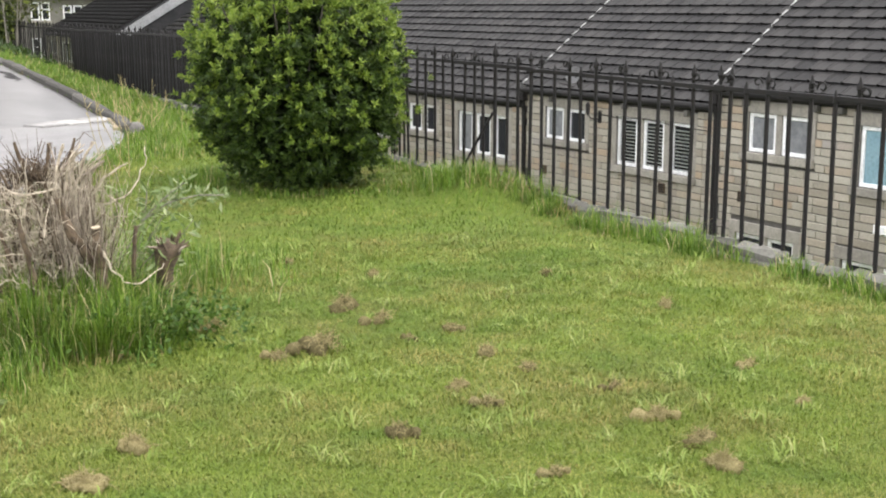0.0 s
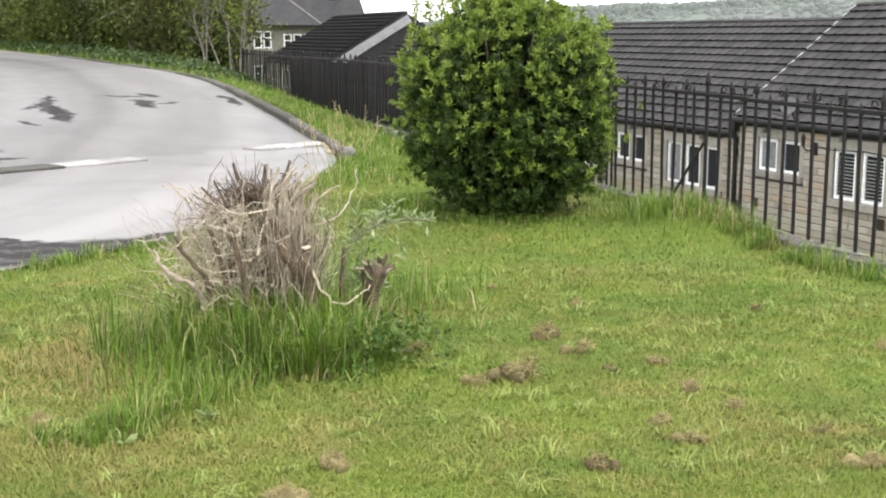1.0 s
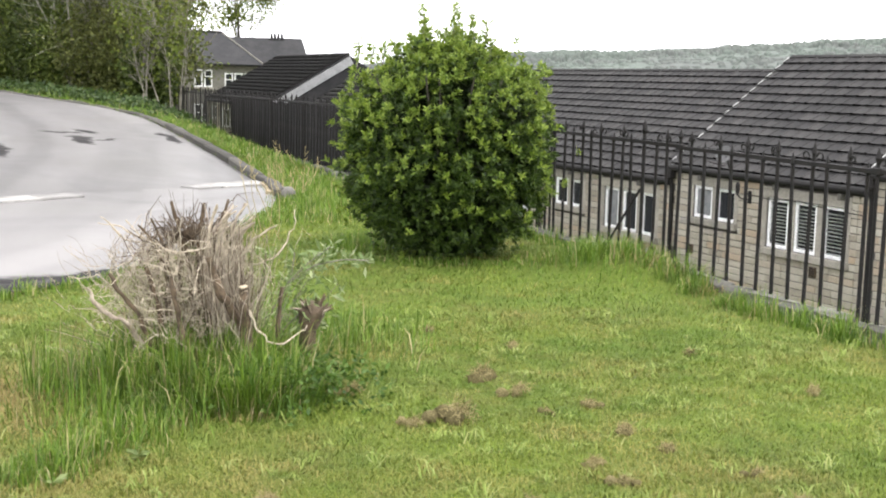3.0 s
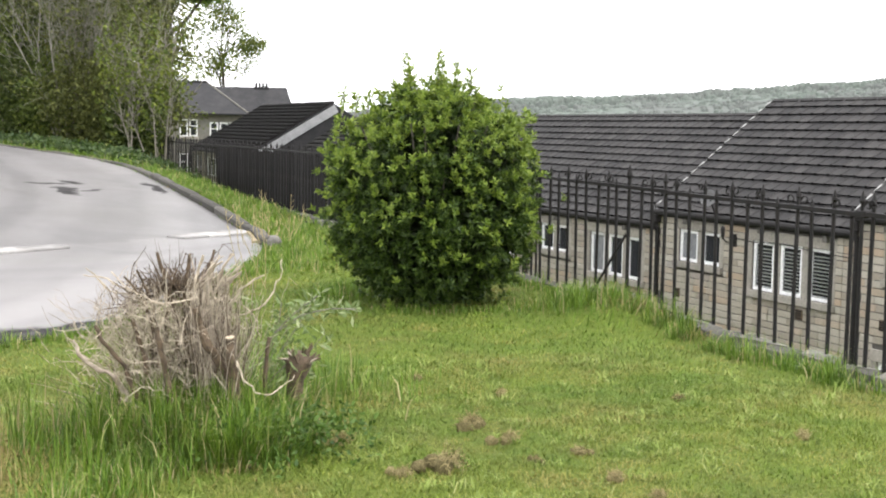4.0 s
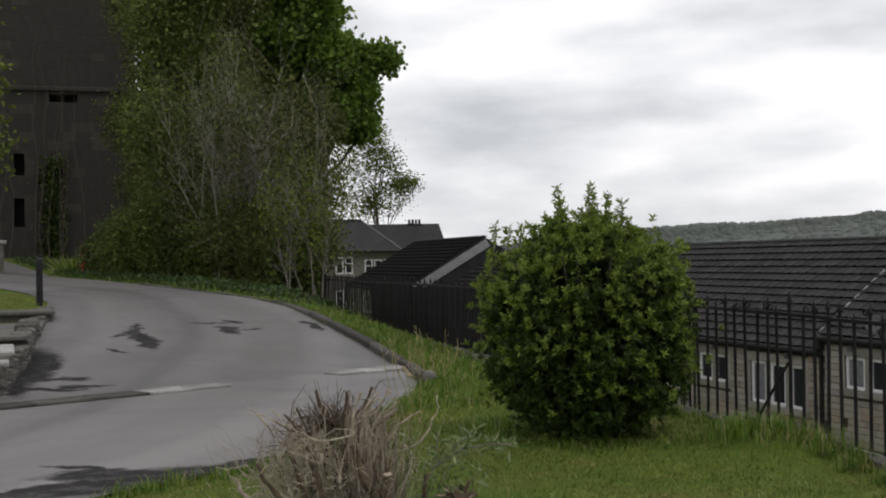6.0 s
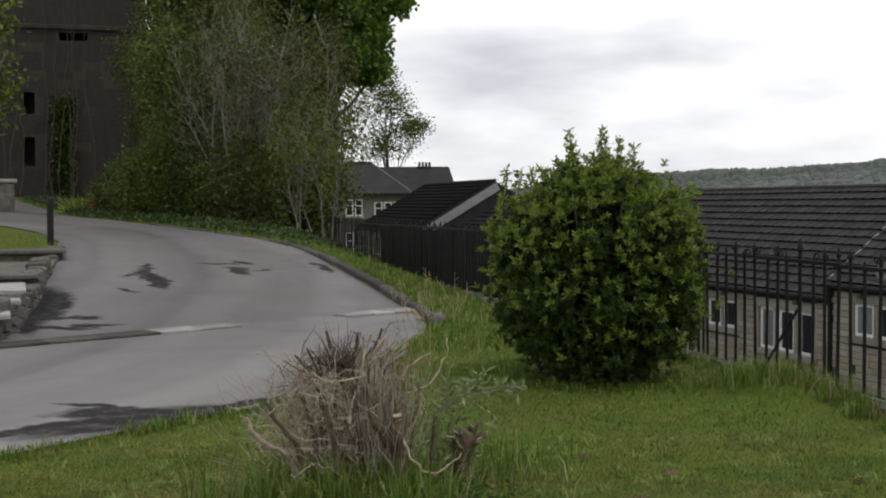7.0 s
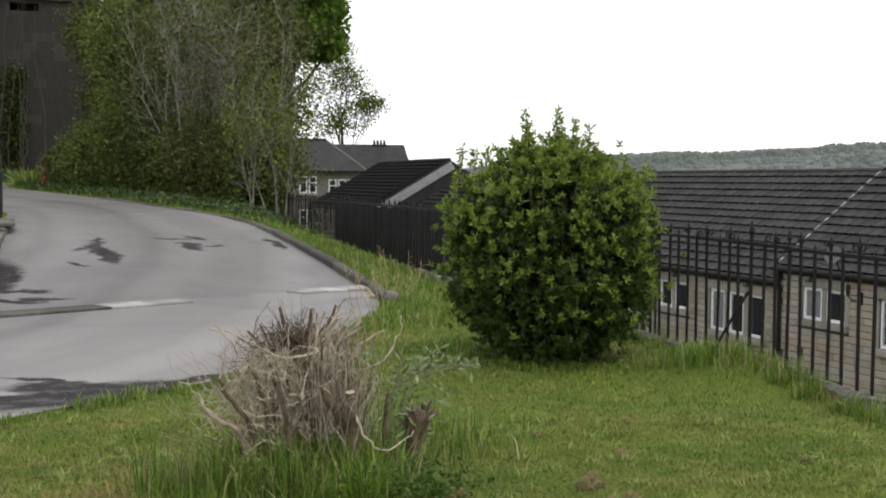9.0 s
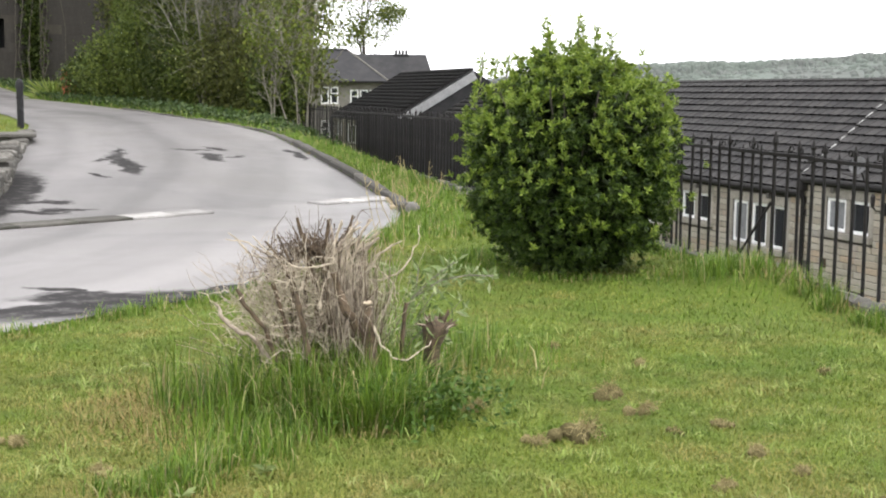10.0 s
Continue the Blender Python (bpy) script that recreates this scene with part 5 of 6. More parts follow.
    b, w, l, wd = sprays(rng, np.array(tips), np.array(ways), 5, 0.014, 0.070, 0.018, 0.02)
    part_mesh("grey_leaves", leaves_mesh("grey_leaves", b, w, l, wd, rng), M["sallow"], st, "grey-green young leaves")


def grass():
    rng = np.random.default_rng(3)

    def scatter(n, az0, az1, r0, r1):
        r = np.sqrt(rng.uniform(r0 * r0, r1 * r1, n))
        a = np.radians(rng.uniform(az0, az1, n))
        x, y = -np.sin(a) * r, np.cos(a) * r
        v = (x - RAIL_O[0]) * RAIL_V[0] + (y - RAIL_O[1]) * RAIL_V[1]
        k = (v < -0.12) & ~on_road(x, y)
        return x[k], y[k]

    def patchy(x, y, f, seed):
        return np.array([noise.noise(Vector((a * f, b * f, seed))) for a, b in zip(x, y)])

    X, Y, Hh, Ww = [], [], [], []
    for n, r0, r1, h, w in ((135000, 2.0, 5.2, 0.026, 0.0038), (125000, 5.2, 8.5, 0.027, 0.0048), (85000, 8.5, 14, 0.032, 0.0075), (45000, 14, 30, 0.06, 0.013)):
        x, y = scatter(int(n * 1.2), -27, 42, r0, r1)
        az = np.degrees(np.arctan2(-x, y))
        keep = (rng.uniform(size=len(x)) < smooth(-27, -20, az)) & (rng.uniform(size=len(x)) < 1 - smooth(34, 42, az)) & (rng.uniform(size=len(x)) < smooth(2.0, 3.1, np.hypot(x, y)))
        x, y = x[keep], y[keep]
        p = patchy(x, y, 0.9, 3.0)
        q = patchy(x, y, 3.5, 8.0)
        X.append(x), Y.append(y), Hh.append(h * (1 + 0.6 * p + 0.7 * np.clip(q, 0, 1)) * rng.uniform(0.5, 1.4, len(x))), Ww.append(w * rng.uniform(0.7, 1.3, len(x)))
    # the rest of the lawn, beside and behind, in coarser blades
    for n, r0, r1 in ((45000, 0.0, 2.95), (120000, 2.8, 16.0)):
        x, y = scatter(n, -180, 180, r0, r1)
        az = np.degrees(np.arctan2(-x, y))
        k = (np.hypot(x, y) < 2.95) | (az < -22) | (az > 36)
        x, y = x[k], y[k]
        keep = rng.uniform(size=len(x)) > smooth(9, 16, np.hypot(x, y))
        x, y = x[keep], y[keep]
        X.append(x), Y.append(y), Hh.append(rng.uniform(0.018, 0.05, len(x))), Ww.append(np.where(np.hypot(x, y) < 2.95, 0.006, 0.010) * rng.uniform(0.7, 1.3, len(x)))
    x, y, h, w = map(np.concatenate, (X, Y, Hh, Ww))
    base = np.stack([x, y, height(x, y) - 0.01], 1)
    me = blades_mesh("lawn_grass", base, h, w, rng.uniform(0.45, 1.7, len(x)), rng)
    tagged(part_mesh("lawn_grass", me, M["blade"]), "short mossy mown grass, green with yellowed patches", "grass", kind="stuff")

    # long grass: round the stump, at the railing's foot, under the bush and along the kerb
    P = []

    def clump(n, x, y, rx, ry, turn, h0, h1):
        a = rng.normal(size=(n, 2)) * 0.5 * np.array([rx, ry])
        c, s = math.cos(radians(turn)), math.sin(radians(turn))
        px, py = x + a[:, 0] * c - a[:, 1] * s, y + a[:, 0] * s + a[:, 1] * c
        fall = np.exp(-0.5 * ((a[:, 0] / rx) ** 2 + (a[:, 1] / ry) ** 2) * 2)
        P.append((px, py, rng.uniform(h0, h1, n) * (0.35 + 0.65 * fall), rng.uniform(0.0034, 0.0080, n)))

    clump(900, -1.85, 6.05, 0.50, 0.30, 0, 0.18, 0.48)
    for k in range(62):
        gx, gy = -1.88 + rng.normal() * 0.30, 5.80 + rng.normal() * 0.27
        clump(int(rng.uniform(50, 150)), gx, gy, rng.uniform(0.08, 0.2), rng.uniform(0.08, 0.2), 0, 0.08, rng.uniform(0.24, 0.56))
    for k in range(60):
        gx, gy = -1.92 + rng.normal() * 0.30, 6.08 + rng.normal() * 0.16
        clump(int(rng.uniform(20, 60)), gx, gy, 0.12, 0.12, 0, 0.22, rng.uniform(0.36, 0.60))
    clump(500, -1.60, 6.15, 0.26, 0.26, 0, 0.10, 0.26)
    clump(520, -2.30, 5.45, 0.4, 0.5, 30, 0.05, 0.24)
    for k in range(26):
        t = rng.uniform()
        clump(int(rng.uniform(30, 80)), -1.9 - 0.28 * t + rng.normal() * 0.10, 5.3 - 0.9 * t + rng.normal() * 0.08, 0.14, 0.14, 0, 0.05, rng.uniform(0.14, 0.34) * (1 - 0.35 * t))
    clump(900, -1.65, 7.2, 0.7, 0.6, 0, 0.12, 0.40)
    clump(450, -2.50, 6.1, 0.3, 0.4, 0, 0.08, 0.26)
    clump(900, -1.2, 10.75, 1.1, 0.3, 0, 0.04, 0.11)
    clump(900, -2.2, 11.6, 0.4, 0.8, 0, 0.05, 0.2)
    clump(1100, 0.15, 10.75, 0.7, 0.5, -50, 0.10, 0.32)
    for u in np.arange(-4.5, 11, 0.16):
        c = RAIL_O + RAIL_U * u - RAIL_V * rng.uniform(0.14, 0.42)
        if rng.uniform() < (0.9 if u > 3.4 else 0.82):
            clump(int(rng.uniform(40, 150) * (1.3 if u > 3.4 else 1.5)), c[0], c[1], rng.uniform(0.10, 0.26), 0.15, 118, 0.04, rng.uniform(0.08, 0.34))
    line = resample(ROAD_RIGHT[7:17], 0.3)
    for c in line:
        for o, n, h in ((0.12, 22, 0.14), (0.22, 60, 0.16), (0.5, 60, 0.20), (0.9, 60, 0.22), (1.4, 60, 0.24)):
            clump(n, c[0] + 0.86 * o, c[1] + 0.5 * o, 0.28, 0.28, 0, 0.08, h)
    for c in resample(ROAD_RIGHT[2:9], 0.11):
        clump(int(rng.uniform(30, 110)), c[0] + 0.08 + rng.normal() * 0.05, c[1] + rng.normal() * 0.04, 0.15, 0.13, 0, 0.04, rng.uniform(0.06, 0.19))
    px, py, h, w = map(np.concatenate, zip(*P))
    v = (px - RAIL_O[0]) * RAIL_V[0] + (py - RAIL_O[1]) * RAIL_V[1]
    k = (v < -0.10) & ~on_road(px + 0.12, py)
    px, py, h, w = px[k], py[k], h[k], w[k] * (0.7 + 0.05 * np.hypot(px[k], py[k]))
    me = blades_mesh("long_grass", np.stack([px, py, height(px, py) - 0.01], 1), h, w, rng.uniform(0.05, 1.0, len(px)) ** 1.3 * 1.25, rng)
    tagged(part_mesh("long_grass", me, M["tall"]), "lush uncut grass in tufts round the stump and railing", "grass", kind="stuff")



def clods():
    """Scraps of dead moss and turf thrown up on the lawn, each with its own frayed shape."""
    rng = np.random.default_rng(17)
    shapes = []
    for k in range(7):
        bm = bmesh.new()
        for j in range(rng.integers(3, 7)):
            lump = bmesh.ops.create_icosphere(bm, subdivisions=2, radius=1.0)["verts"]
            c = Vector((rng.normal() * 0.65, rng.normal() * 0.30, 0.0))
            r = rng.uniform(0.22, 0.55)
            for v in lump:
                n = noise.noise(v.co * 1.9 + Vector((k * 7, j * 3, 0))) * 0.5 + noise.noise(v.co * 5 + Vector((0, k * 5, j))) * 0.35
                v.co = c + Vector((v.co.x * 1.3, v.co.y, v.co.z * 0.7)) * r * (1 + n)
        for f in bm.faces:
            f.smooth = True
        solid = set(bm.faces)
        for _ in range(150):
            a, r = rng.uniform(0, 6.28), rng.uniform(0.1, 1.0)
            s = Vector((math.cos(a) * r * 1.1, math.sin(a) * r * 0.6, 0.30 * (1 - r * r) + 0.05))
            e = s + Vector((rng.normal() * 0.40, rng.normal() * 0.30, rng.normal() * 0.22 + 0.06))
            add_tube(bm, [s, s.lerp(e, 0.5) + Vector((0, 0, 0.08)), e], [0.018, 0.015, 0.006], 3, cap=False)
        for f in bm.faces:
            f.material_index = 0 if f in solid or rng.uniform() < 0.4 else 1
        me = bpy.data.meshes.new("turf_clod")
        bm.to_mesh(me)
        bm.free()
        me.materials.append(M["thatch"])
        me.materials.append(M["straw"])
        shapes.append(me)
    spots = ((-0.52, 6.51, 0.11), (-0.55, 5.67, 0.13), (0.22, 5.63, 0.07), (0.40, 5.39, 0.06), (0.65, 7.42, 0.07), (0.87, 4.70, 0.09), (0.98, 4.42, 0.08),
             (1.01, 4.17, 0.08), (1.41, 5.44, 0.06), (-1.12, 4.34, 0.09), (-1.21, 3.98, 0.10), (-0.41, 7.38, 0.06), (0.06, 6.09, 0.06), (1.23, 6.58, 0.07),
             (-0.15, 4.50, 0.08), (0.08, 5.09, 0.06), (0.20, 4.88, 0.06), (-0.97, 7.75, 0.06), (-1.14, 6.09, 0.09), (-2.47, 4.66, 0.08), (-3.03, 4.95, 0.08),
             (0.41, 4.1, 0.06), (-0.30, 6.25, 0.09), (-0.15, 5.9, 0.05), (0.75, 5.1, 0.05), (-0.75, 5.55, 0.08), (1.5, 4.9, 0.05))
    for x, y, r in spots:
        r *= 1.25
        ob = part_mesh("turf_clod", shapes[rng.integers(7)], None)
        ob.matrix_world = pose(x, y, float(height(x, y)) + r * 0.06, 0, 0, rng.uniform(-45, 45)) @ Matrix.Diagonal((r * rng.uniform(0.42, 0.60), r * rng.uniform(0.35, 0.6), r * rng.uniform(0.7, 1.05), 1))
        tagged(ob, "brown scrap of dead moss and turf on the lawn", "turf clod", group="scraps of turf on the lawn")


def coarse_tufts():
    """Pale broad-bladed tufts in the mown grass."""
    rng = np.random.default_rng(23)
    n = 420
    r, a = np.sqrt(rng.uniform(3.2 ** 2, 8.5 ** 2, n)), np.radians(rng.uniform(-20, 32, n))
    x, y = -np.sin(a) * r, np.cos(a) * r
    v = (x - RAIL_O[0]) * RAIL_V[0] + (y - RAIL_O[1]) * RAIL_V[1]
    ok = (v < -0.4) & ~on_road(x - 0.2, y)
    x, y = x[ok], y[ok]
    k = 14
    px, py = np.repeat(x, k) + rng.normal(size=len(x) * k) * 0.025, np.repeat(y, k) + rng.normal(size=len(x) * k) * 0.025
    me = blades_mesh("coarse_grass", np.stack([px, py, height(px, py)], 1), np.repeat(rng.uniform(0.4, 1.4, len(x)), k) * rng.uniform(0.03, 0.075, len(px)), rng.uniform(0.0035, 0.0085, len(px)), rng.uniform(0.7, 1.9, len(px)), rng)
    tagged(part_mesh("coarse_grass", me, M["weed"]), "pale coarse grass tufts in the lawn", "grass", kind="stuff")


def straw_patch():
    """Dead matted grass lying beside the long grass and at the foot of the railing."""
    rng = np.random.default_rng(37)
    X, Y = [], []
    for x, y, rx, ry, n in ((-2.72, 5.75, 0.22, 0.32, 1700), (-2.6, 5.3, 0.15, 0.2, 200), (-1.55, 5.6, 0.10, 0.16, 120), (-1.32, 6.2, 0.10, 0.14, 200), (0.62, 10.45, 0.16, 0.12, 130), (0.95, 9.95, 0.12, 0.12, 60)):
        X.append(x + rng.normal(size=n) * rx)
        Y.append(y + rng.normal(size=n) * ry)
    x, y = np.concatenate(X), np.concatenate(Y)
    far = np.hypot(x, y) > 8
    h = np.where(far, rng.uniform(0.04, 0.13, len(x)), rng.uniform(0.02, 0.055, len(x)))
    me = blades_mesh("dead_grass", np.stack([x, y, height(x, y) + 0.012], 1), h, np.where(far, 0.005, 0.0035), rng.uniform(0.8, 2.4, len(x)), rng)
    tagged(part_mesh("dead_grass", me, M["dead_lawn"]), "matted dead straw-coloured grass on the lawn", "dead grass", kind="stuff")


def weed_patch():
    """Dark low leafy weeds in the grass below the knob."""
    rng = np.random.default_rng(29)
    n = 620
    p = np.stack([-1.55 + rng.normal(size=n) * 0.21, 5.95 + rng.normal(size=n) * 0.20, rng.uniform(0.02, 0.20, n)], 1)
    b, w, l, wd = sprays(rng, p, np.tile((0.0, -0.2, 0.6), (n, 1)), 6, 0.02, 0.040, 0.020)
    tagged(part_mesh("leafy_weeds", leaves_mesh("leafy_weeds", b, w, l, wd, rng), M["weed_leaf"]), "dark green leafy weeds in the long grass", "weeds", kind="stuff")


def dock_plant():
    """A rosette of large pale leaves at the edge of the long grass."""
    rng = np.random.default_rng(2)
    for x, y, n in ((-1.80, 4.80, 10), (-2.0, 4.42, 6)):
        b = np.zeros((n, 3)) + np.array([0, 0, 0.02])
        w = np.stack([np.cos(np.arange(n) * 2.4), np.sin(np.arange(n) * 2.4), np.full(n, 0.35)], 1)
        ob = part_mesh("broad_leaved_weed", leaves_mesh("broad_leaved_weed", b, w, rng.uniform(0.05, 0.08, n), rng.uniform(0.02, 0.03, n), rng), M["grey_leaf"])
        ob.matrix_world = pose(x, y, float(height(x, y)))
        tagged(ob, "low weed with pale broad leaves in the lawn", "weed")


def dry_stalks(x, y, count, low, high, spread, label, seed):
    """Tall dry seed stalks."""
    rng = np.random.default_rng(seed)
    bm = bmesh.new()
    for k in range(count):
        s = Vector((rng.normal() * spread, rng.normal() * spread, 0))
        e = s + Vector((rng.normal() * 0.12, rng.normal() * 0.1, rng.uniform(low, high)))
        add_tube(bm, [s, s.lerp(e, 0.6) + Vector((rng.normal() * 0.03, 0, 0)), e], [0.0042, 0.0036, 0.0026], 4, cap=False)
        for t in (0.7, 0.82, 0.92):
            q = s.lerp(e, t)
            add_tube(bm, [q, q + Vector((rng.normal() * 0.04, rng.normal() * 0.03, 0.06))], [0.0026, 0.0038], 4, cap=False)
    ob = part("dry_stalks", bm, M["straw"])
    ob.matrix_world = pose(x, y, float(height(x, y)))
    tagged(ob, label, "dead grass", kind="stuff")


def by_az(az, r, z=None):
    a = radians(az)
    x, y = -math.sin(a) * r, math.cos(a) * r
    return (x, y, float(height(x, y)) if z is None else z, 0, 0, az)


def stem_shrub(label, place, stems, tall, fan, bark, leaf, sprays_n, seed, leaf_len=0.13):
    """Many pale stems from one root, thinly leaved."""
    rng = np.random.default_rng(seed)
    top = empty("sapling_thicket", pose(*place))
    tagged(top, label, "shrub", group="thicket beside the drive")
    tips_all = []
    for k in range(stems):
        bm, twigs = bmesh.new(), bmesh.new()
        tips = []
        a = rng.uniform(0, 6.28)
        s = Vector((math.cos(a) * 0.5, math.sin(a) * 0.4, -0.1))
        h = tall * rng.uniform(0.65, 1.05)
        pts = [s]
        d = Vector((rng.normal() * fan, rng.normal() * fan, 1)).normalized()
        for i in range(6):
            d = (d + Vector((rng.normal() * 0.10, rng.normal() * 0.10, 0.06))).normalized()
            pts.append(pts[-1] + d * h / 6)
        add_tube(bm, pts, [r * tall / 6.0 for r in (0.036, 0.032, 0.028, 0.023, 0.017, 0.011, 0.005)], 6, cap=False)
        for i in range(2, 7):
            for _ in range(3):
                w = (d + Vector(rng.normal(size=3)) * 0.65 + Vector((0, 0, 0.25))).normalized()
                branches(rng, twigs, pts[i], w, h * 0.22, 0.010, 1, tips, 0.5, 0.25)
        stem = part("stem", bm, bark, top)
        tagged(part("twig_mass", twigs, bark, stem), kind="stuff")
        tips_all += tips
    P = np.array([t[0][:] for t in tips_all])
    D = np.array([t[1][:] for t in tips_all])
    pick = rng.integers(0, len(P), sprays_n)
    b, w, l, wd = sprays(rng, P[pick] + rng.normal(size=(sprays_n, 3)) * 0.22, D[pick], 7, 0.14, leaf_len, leaf_len * 0.6)
    part_mesh("leaves", leaves_mesh("leaves", b, w, l, wd, rng), leaf, top)


def trees():
    tree("sycamore_tree", "tall sycamore tree in full dark green leaf", by_az(18.9, 47), 5.0, 0.34,
         [((-0.7, 0, 6.2), (2.2, 2.2, 1.7)), ((-0.3, -0.6, 8.6), (1.6, 1.9, 1.5)), ((-1.9, 0, 9.2), (2.2, 2.2, 2.1)), ((-0.6, 0, 11.0), (1.8, 2.2, 1.8)), ((0.8, -0.5, 5.4), (1.1, 1.4, 1.1)), ((-2.8, 0, 11.8), (2.3, 2.2, 2.2)),
          ((-3.4, 0.4, 7.8), (1.8, 2, 2.2)), ((2.35, -0.4, 7.3), (0.75, 0.5, 0.25)), ((1.3, -0.5, 6.1), (0.95, 0.9, 0.85)), ((1.3, -0.5, 7.3), (0.7, 0.7, 0.5)), ((1.6, -0.4, 4.9), (0.6, 0.6, 0.5)), ((-1.4, 0, 13.6), (2.2, 2.2, 2.0)), ((0.5, -1.4, 7.2), (1.0, 0.8, 0.8)), ((-1.2, -1.6, 7.8), (1.1, 0.9, 0.8)), ((-0.3, -1.8, 9.6), (1.1, 0.8, 0.8))],
         M["dark_bark"], M["sycamore"], 230, 17, 0.23, 0.19, 31, lumps=18, stand=1.9, spread=0.19)
    for k, (az, r, s) in enumerate(((24.8, 41, 1.0), (23.4, 43, 1.0), (21.6, 44, 0.60), (23.9, 45, 1.15), (25.4, 47, 1.15), (20.4, 43, 0.55), (26.3, 52, 1.25))):
        tree("ash_tree", "young tree in yellow-green spring leaf behind the thicket", by_az(az, r), 5.0, 0.10,
             [((0.2, 0, 2.6 * s), (1.6, 1.3, 1.4)), ((-0.4, 0, 4.6 * s), (1.5, 1.4, 1.6)), ((0.5, 0, 6.6 * s), (1.5, 1.4, 1.5)), ((-0.3, 0, 8.3 * s), (1.4, 1.3, 1.5)), ((0.5, 0, 9.7 * s), (1.2, 1.1, 1.2))],
             M["bark"], M["lush"] if k in (0, 3, 4) else M["drab"], 560 if az > 24 else 260, 9, 0.15, 0.09, 32 + k, lumps=12, group="young trees beside the drive")
    tree("birch_tree", "slender tree with sparse small leaves behind the houses", by_az(16.2, 100), 6.5, 0.13,
         [((-1.5, 0, 6.0), (2.2, 2.0, 1.6)), ((0.9, 0, 6.6), (2.0, 2.0, 1.6)), ((-1.8, 0, 9.0), (2.3, 2.0, 2.2)), ((0.8, 0, 9.6), (1.6, 1.4, 1.6)), ((-0.4, 0, 11.4), (1.5, 1.4, 1.5)), ((2.3, 0, 7.6), (1.3, 1.2, 0.8))],
         M["dark_bark"], M["willow"], 190, 7, 0.20, 0.13, 38, lumps=10, spread=0.34, stand=0.2)
    tree("edge_tree", "small leafy tree growing behind the far railing", by_az(18.5, 44), 3.0, 0.06,
         [((0.0, 0, 1.8), (1.0, 1.0, 1.0)), ((-0.4, 0, 3.2), (1.1, 1.0, 1.2)), ((0.1, 0, 4.2), (0.8, 0.8, 0.9)), ((-0.5, 0, 5.4), (0.9, 0.9, 1.0)), ((-0.6, 0, 6.8), (0.9, 0.9, 1.0)), ((0.1, 0, 6.0), (0.6, 0.6, 0.8))],
         M["bark"], M["drab"], 130, 6, 0.16, 0.09, 39, stand=0.3)
    tree("garden_tree", "leafy tree beside the garden steps", by_az(34.6, 30), 3.0, 0.12,
         [((0.2, 0, 3.4), (1.0, 1.0, 1.0)), ((0.1, 0, 4.9), (1.0, 1.0, 1.1)), ((0.1, 0, 6.6), (0.9, 1.0, 1.3))],
         M["bark"], M["willow"], 140, 8, 0.17, 0.11, 35)
    stem_shrub("thicket of pale bare stems with sparse young leaves", by_az(22.5, 37.8), 26, 6.0, 0.09, M["pale_bark"], M["drab"], 500, 141)
    stem_shrub("thicket of pale bare stems with sparse young leaves", by_az(20.7, 37.6), 14, 5.4, 0.14, M["pale_bark"], M["drab"], 420, 42)
    stem_shrub("slim pale stems with thin leaves at the thicket's edge", by_az(19.5, 34.5), 9, 3.8, 0.10, M["bark"], M["willow"], 260, 43)
    stem_shrub("thicket of pale bare stems beside the tower", by_az(24.4, 39.5), 6, 6.2, 0.14, M["bark"], M["lush"], 1000, 44)


def undergrowth():
    """Dark rounded shrubs under the trees."""
    for k, (az, r, w, h) in enumerate(((28.0, 43, 1.2, 1.7), (26.9, 41, 1.4, 2.5), (25.6, 40, 1.4, 2.8), (24.4, 39, 1.4, 2.5), (23.2, 38, 1.4, 2.7), (22.0, 37, 1.4, 2.5), (20.9, 36.3, 1.2, 2.4), (20.0, 35.2, 0.9, 2.0))):
        rng = np.random.default_rng(60 + k)
        top = empty("undergrowth_shrub", pose(*by_az(az, r)))
        tagged(top, "dark green shrub under the trees", "shrub", group="undergrowth")
        p, d = crown_points(rng, (0, 0, h * 0.45), (w, w * 0.8, h * 0.62), 380, 0.4)
        p[:, 2] = np.maximum(p[:, 2], 0.05)
        b, wy, l, wd = sprays(rng, p, d, 16, 0.13, 0.115, 0.065)
        part_mesh("leaves", leaves_mesh("leaves", b, wy, l, wd, rng), M["lush"] if k in (1, 2, 4) else M["drab"] if k in (5, 6) else M["shade"], top)
        bm = bmesh.new()
        for _ in range(6):
            e = Vector((rng.normal() * w * 0.4, rng.normal() * w * 0.3, h * 0.8))
            add_tube(bm, [(0, 0, -0.1), e * 0.5 + Vector((0.05, 0, 0)), e], [0.03, 0.02, 0.008], 5)
        tagged(part("stem_mass", bm, M["dark_bark"], top), kind="stuff")


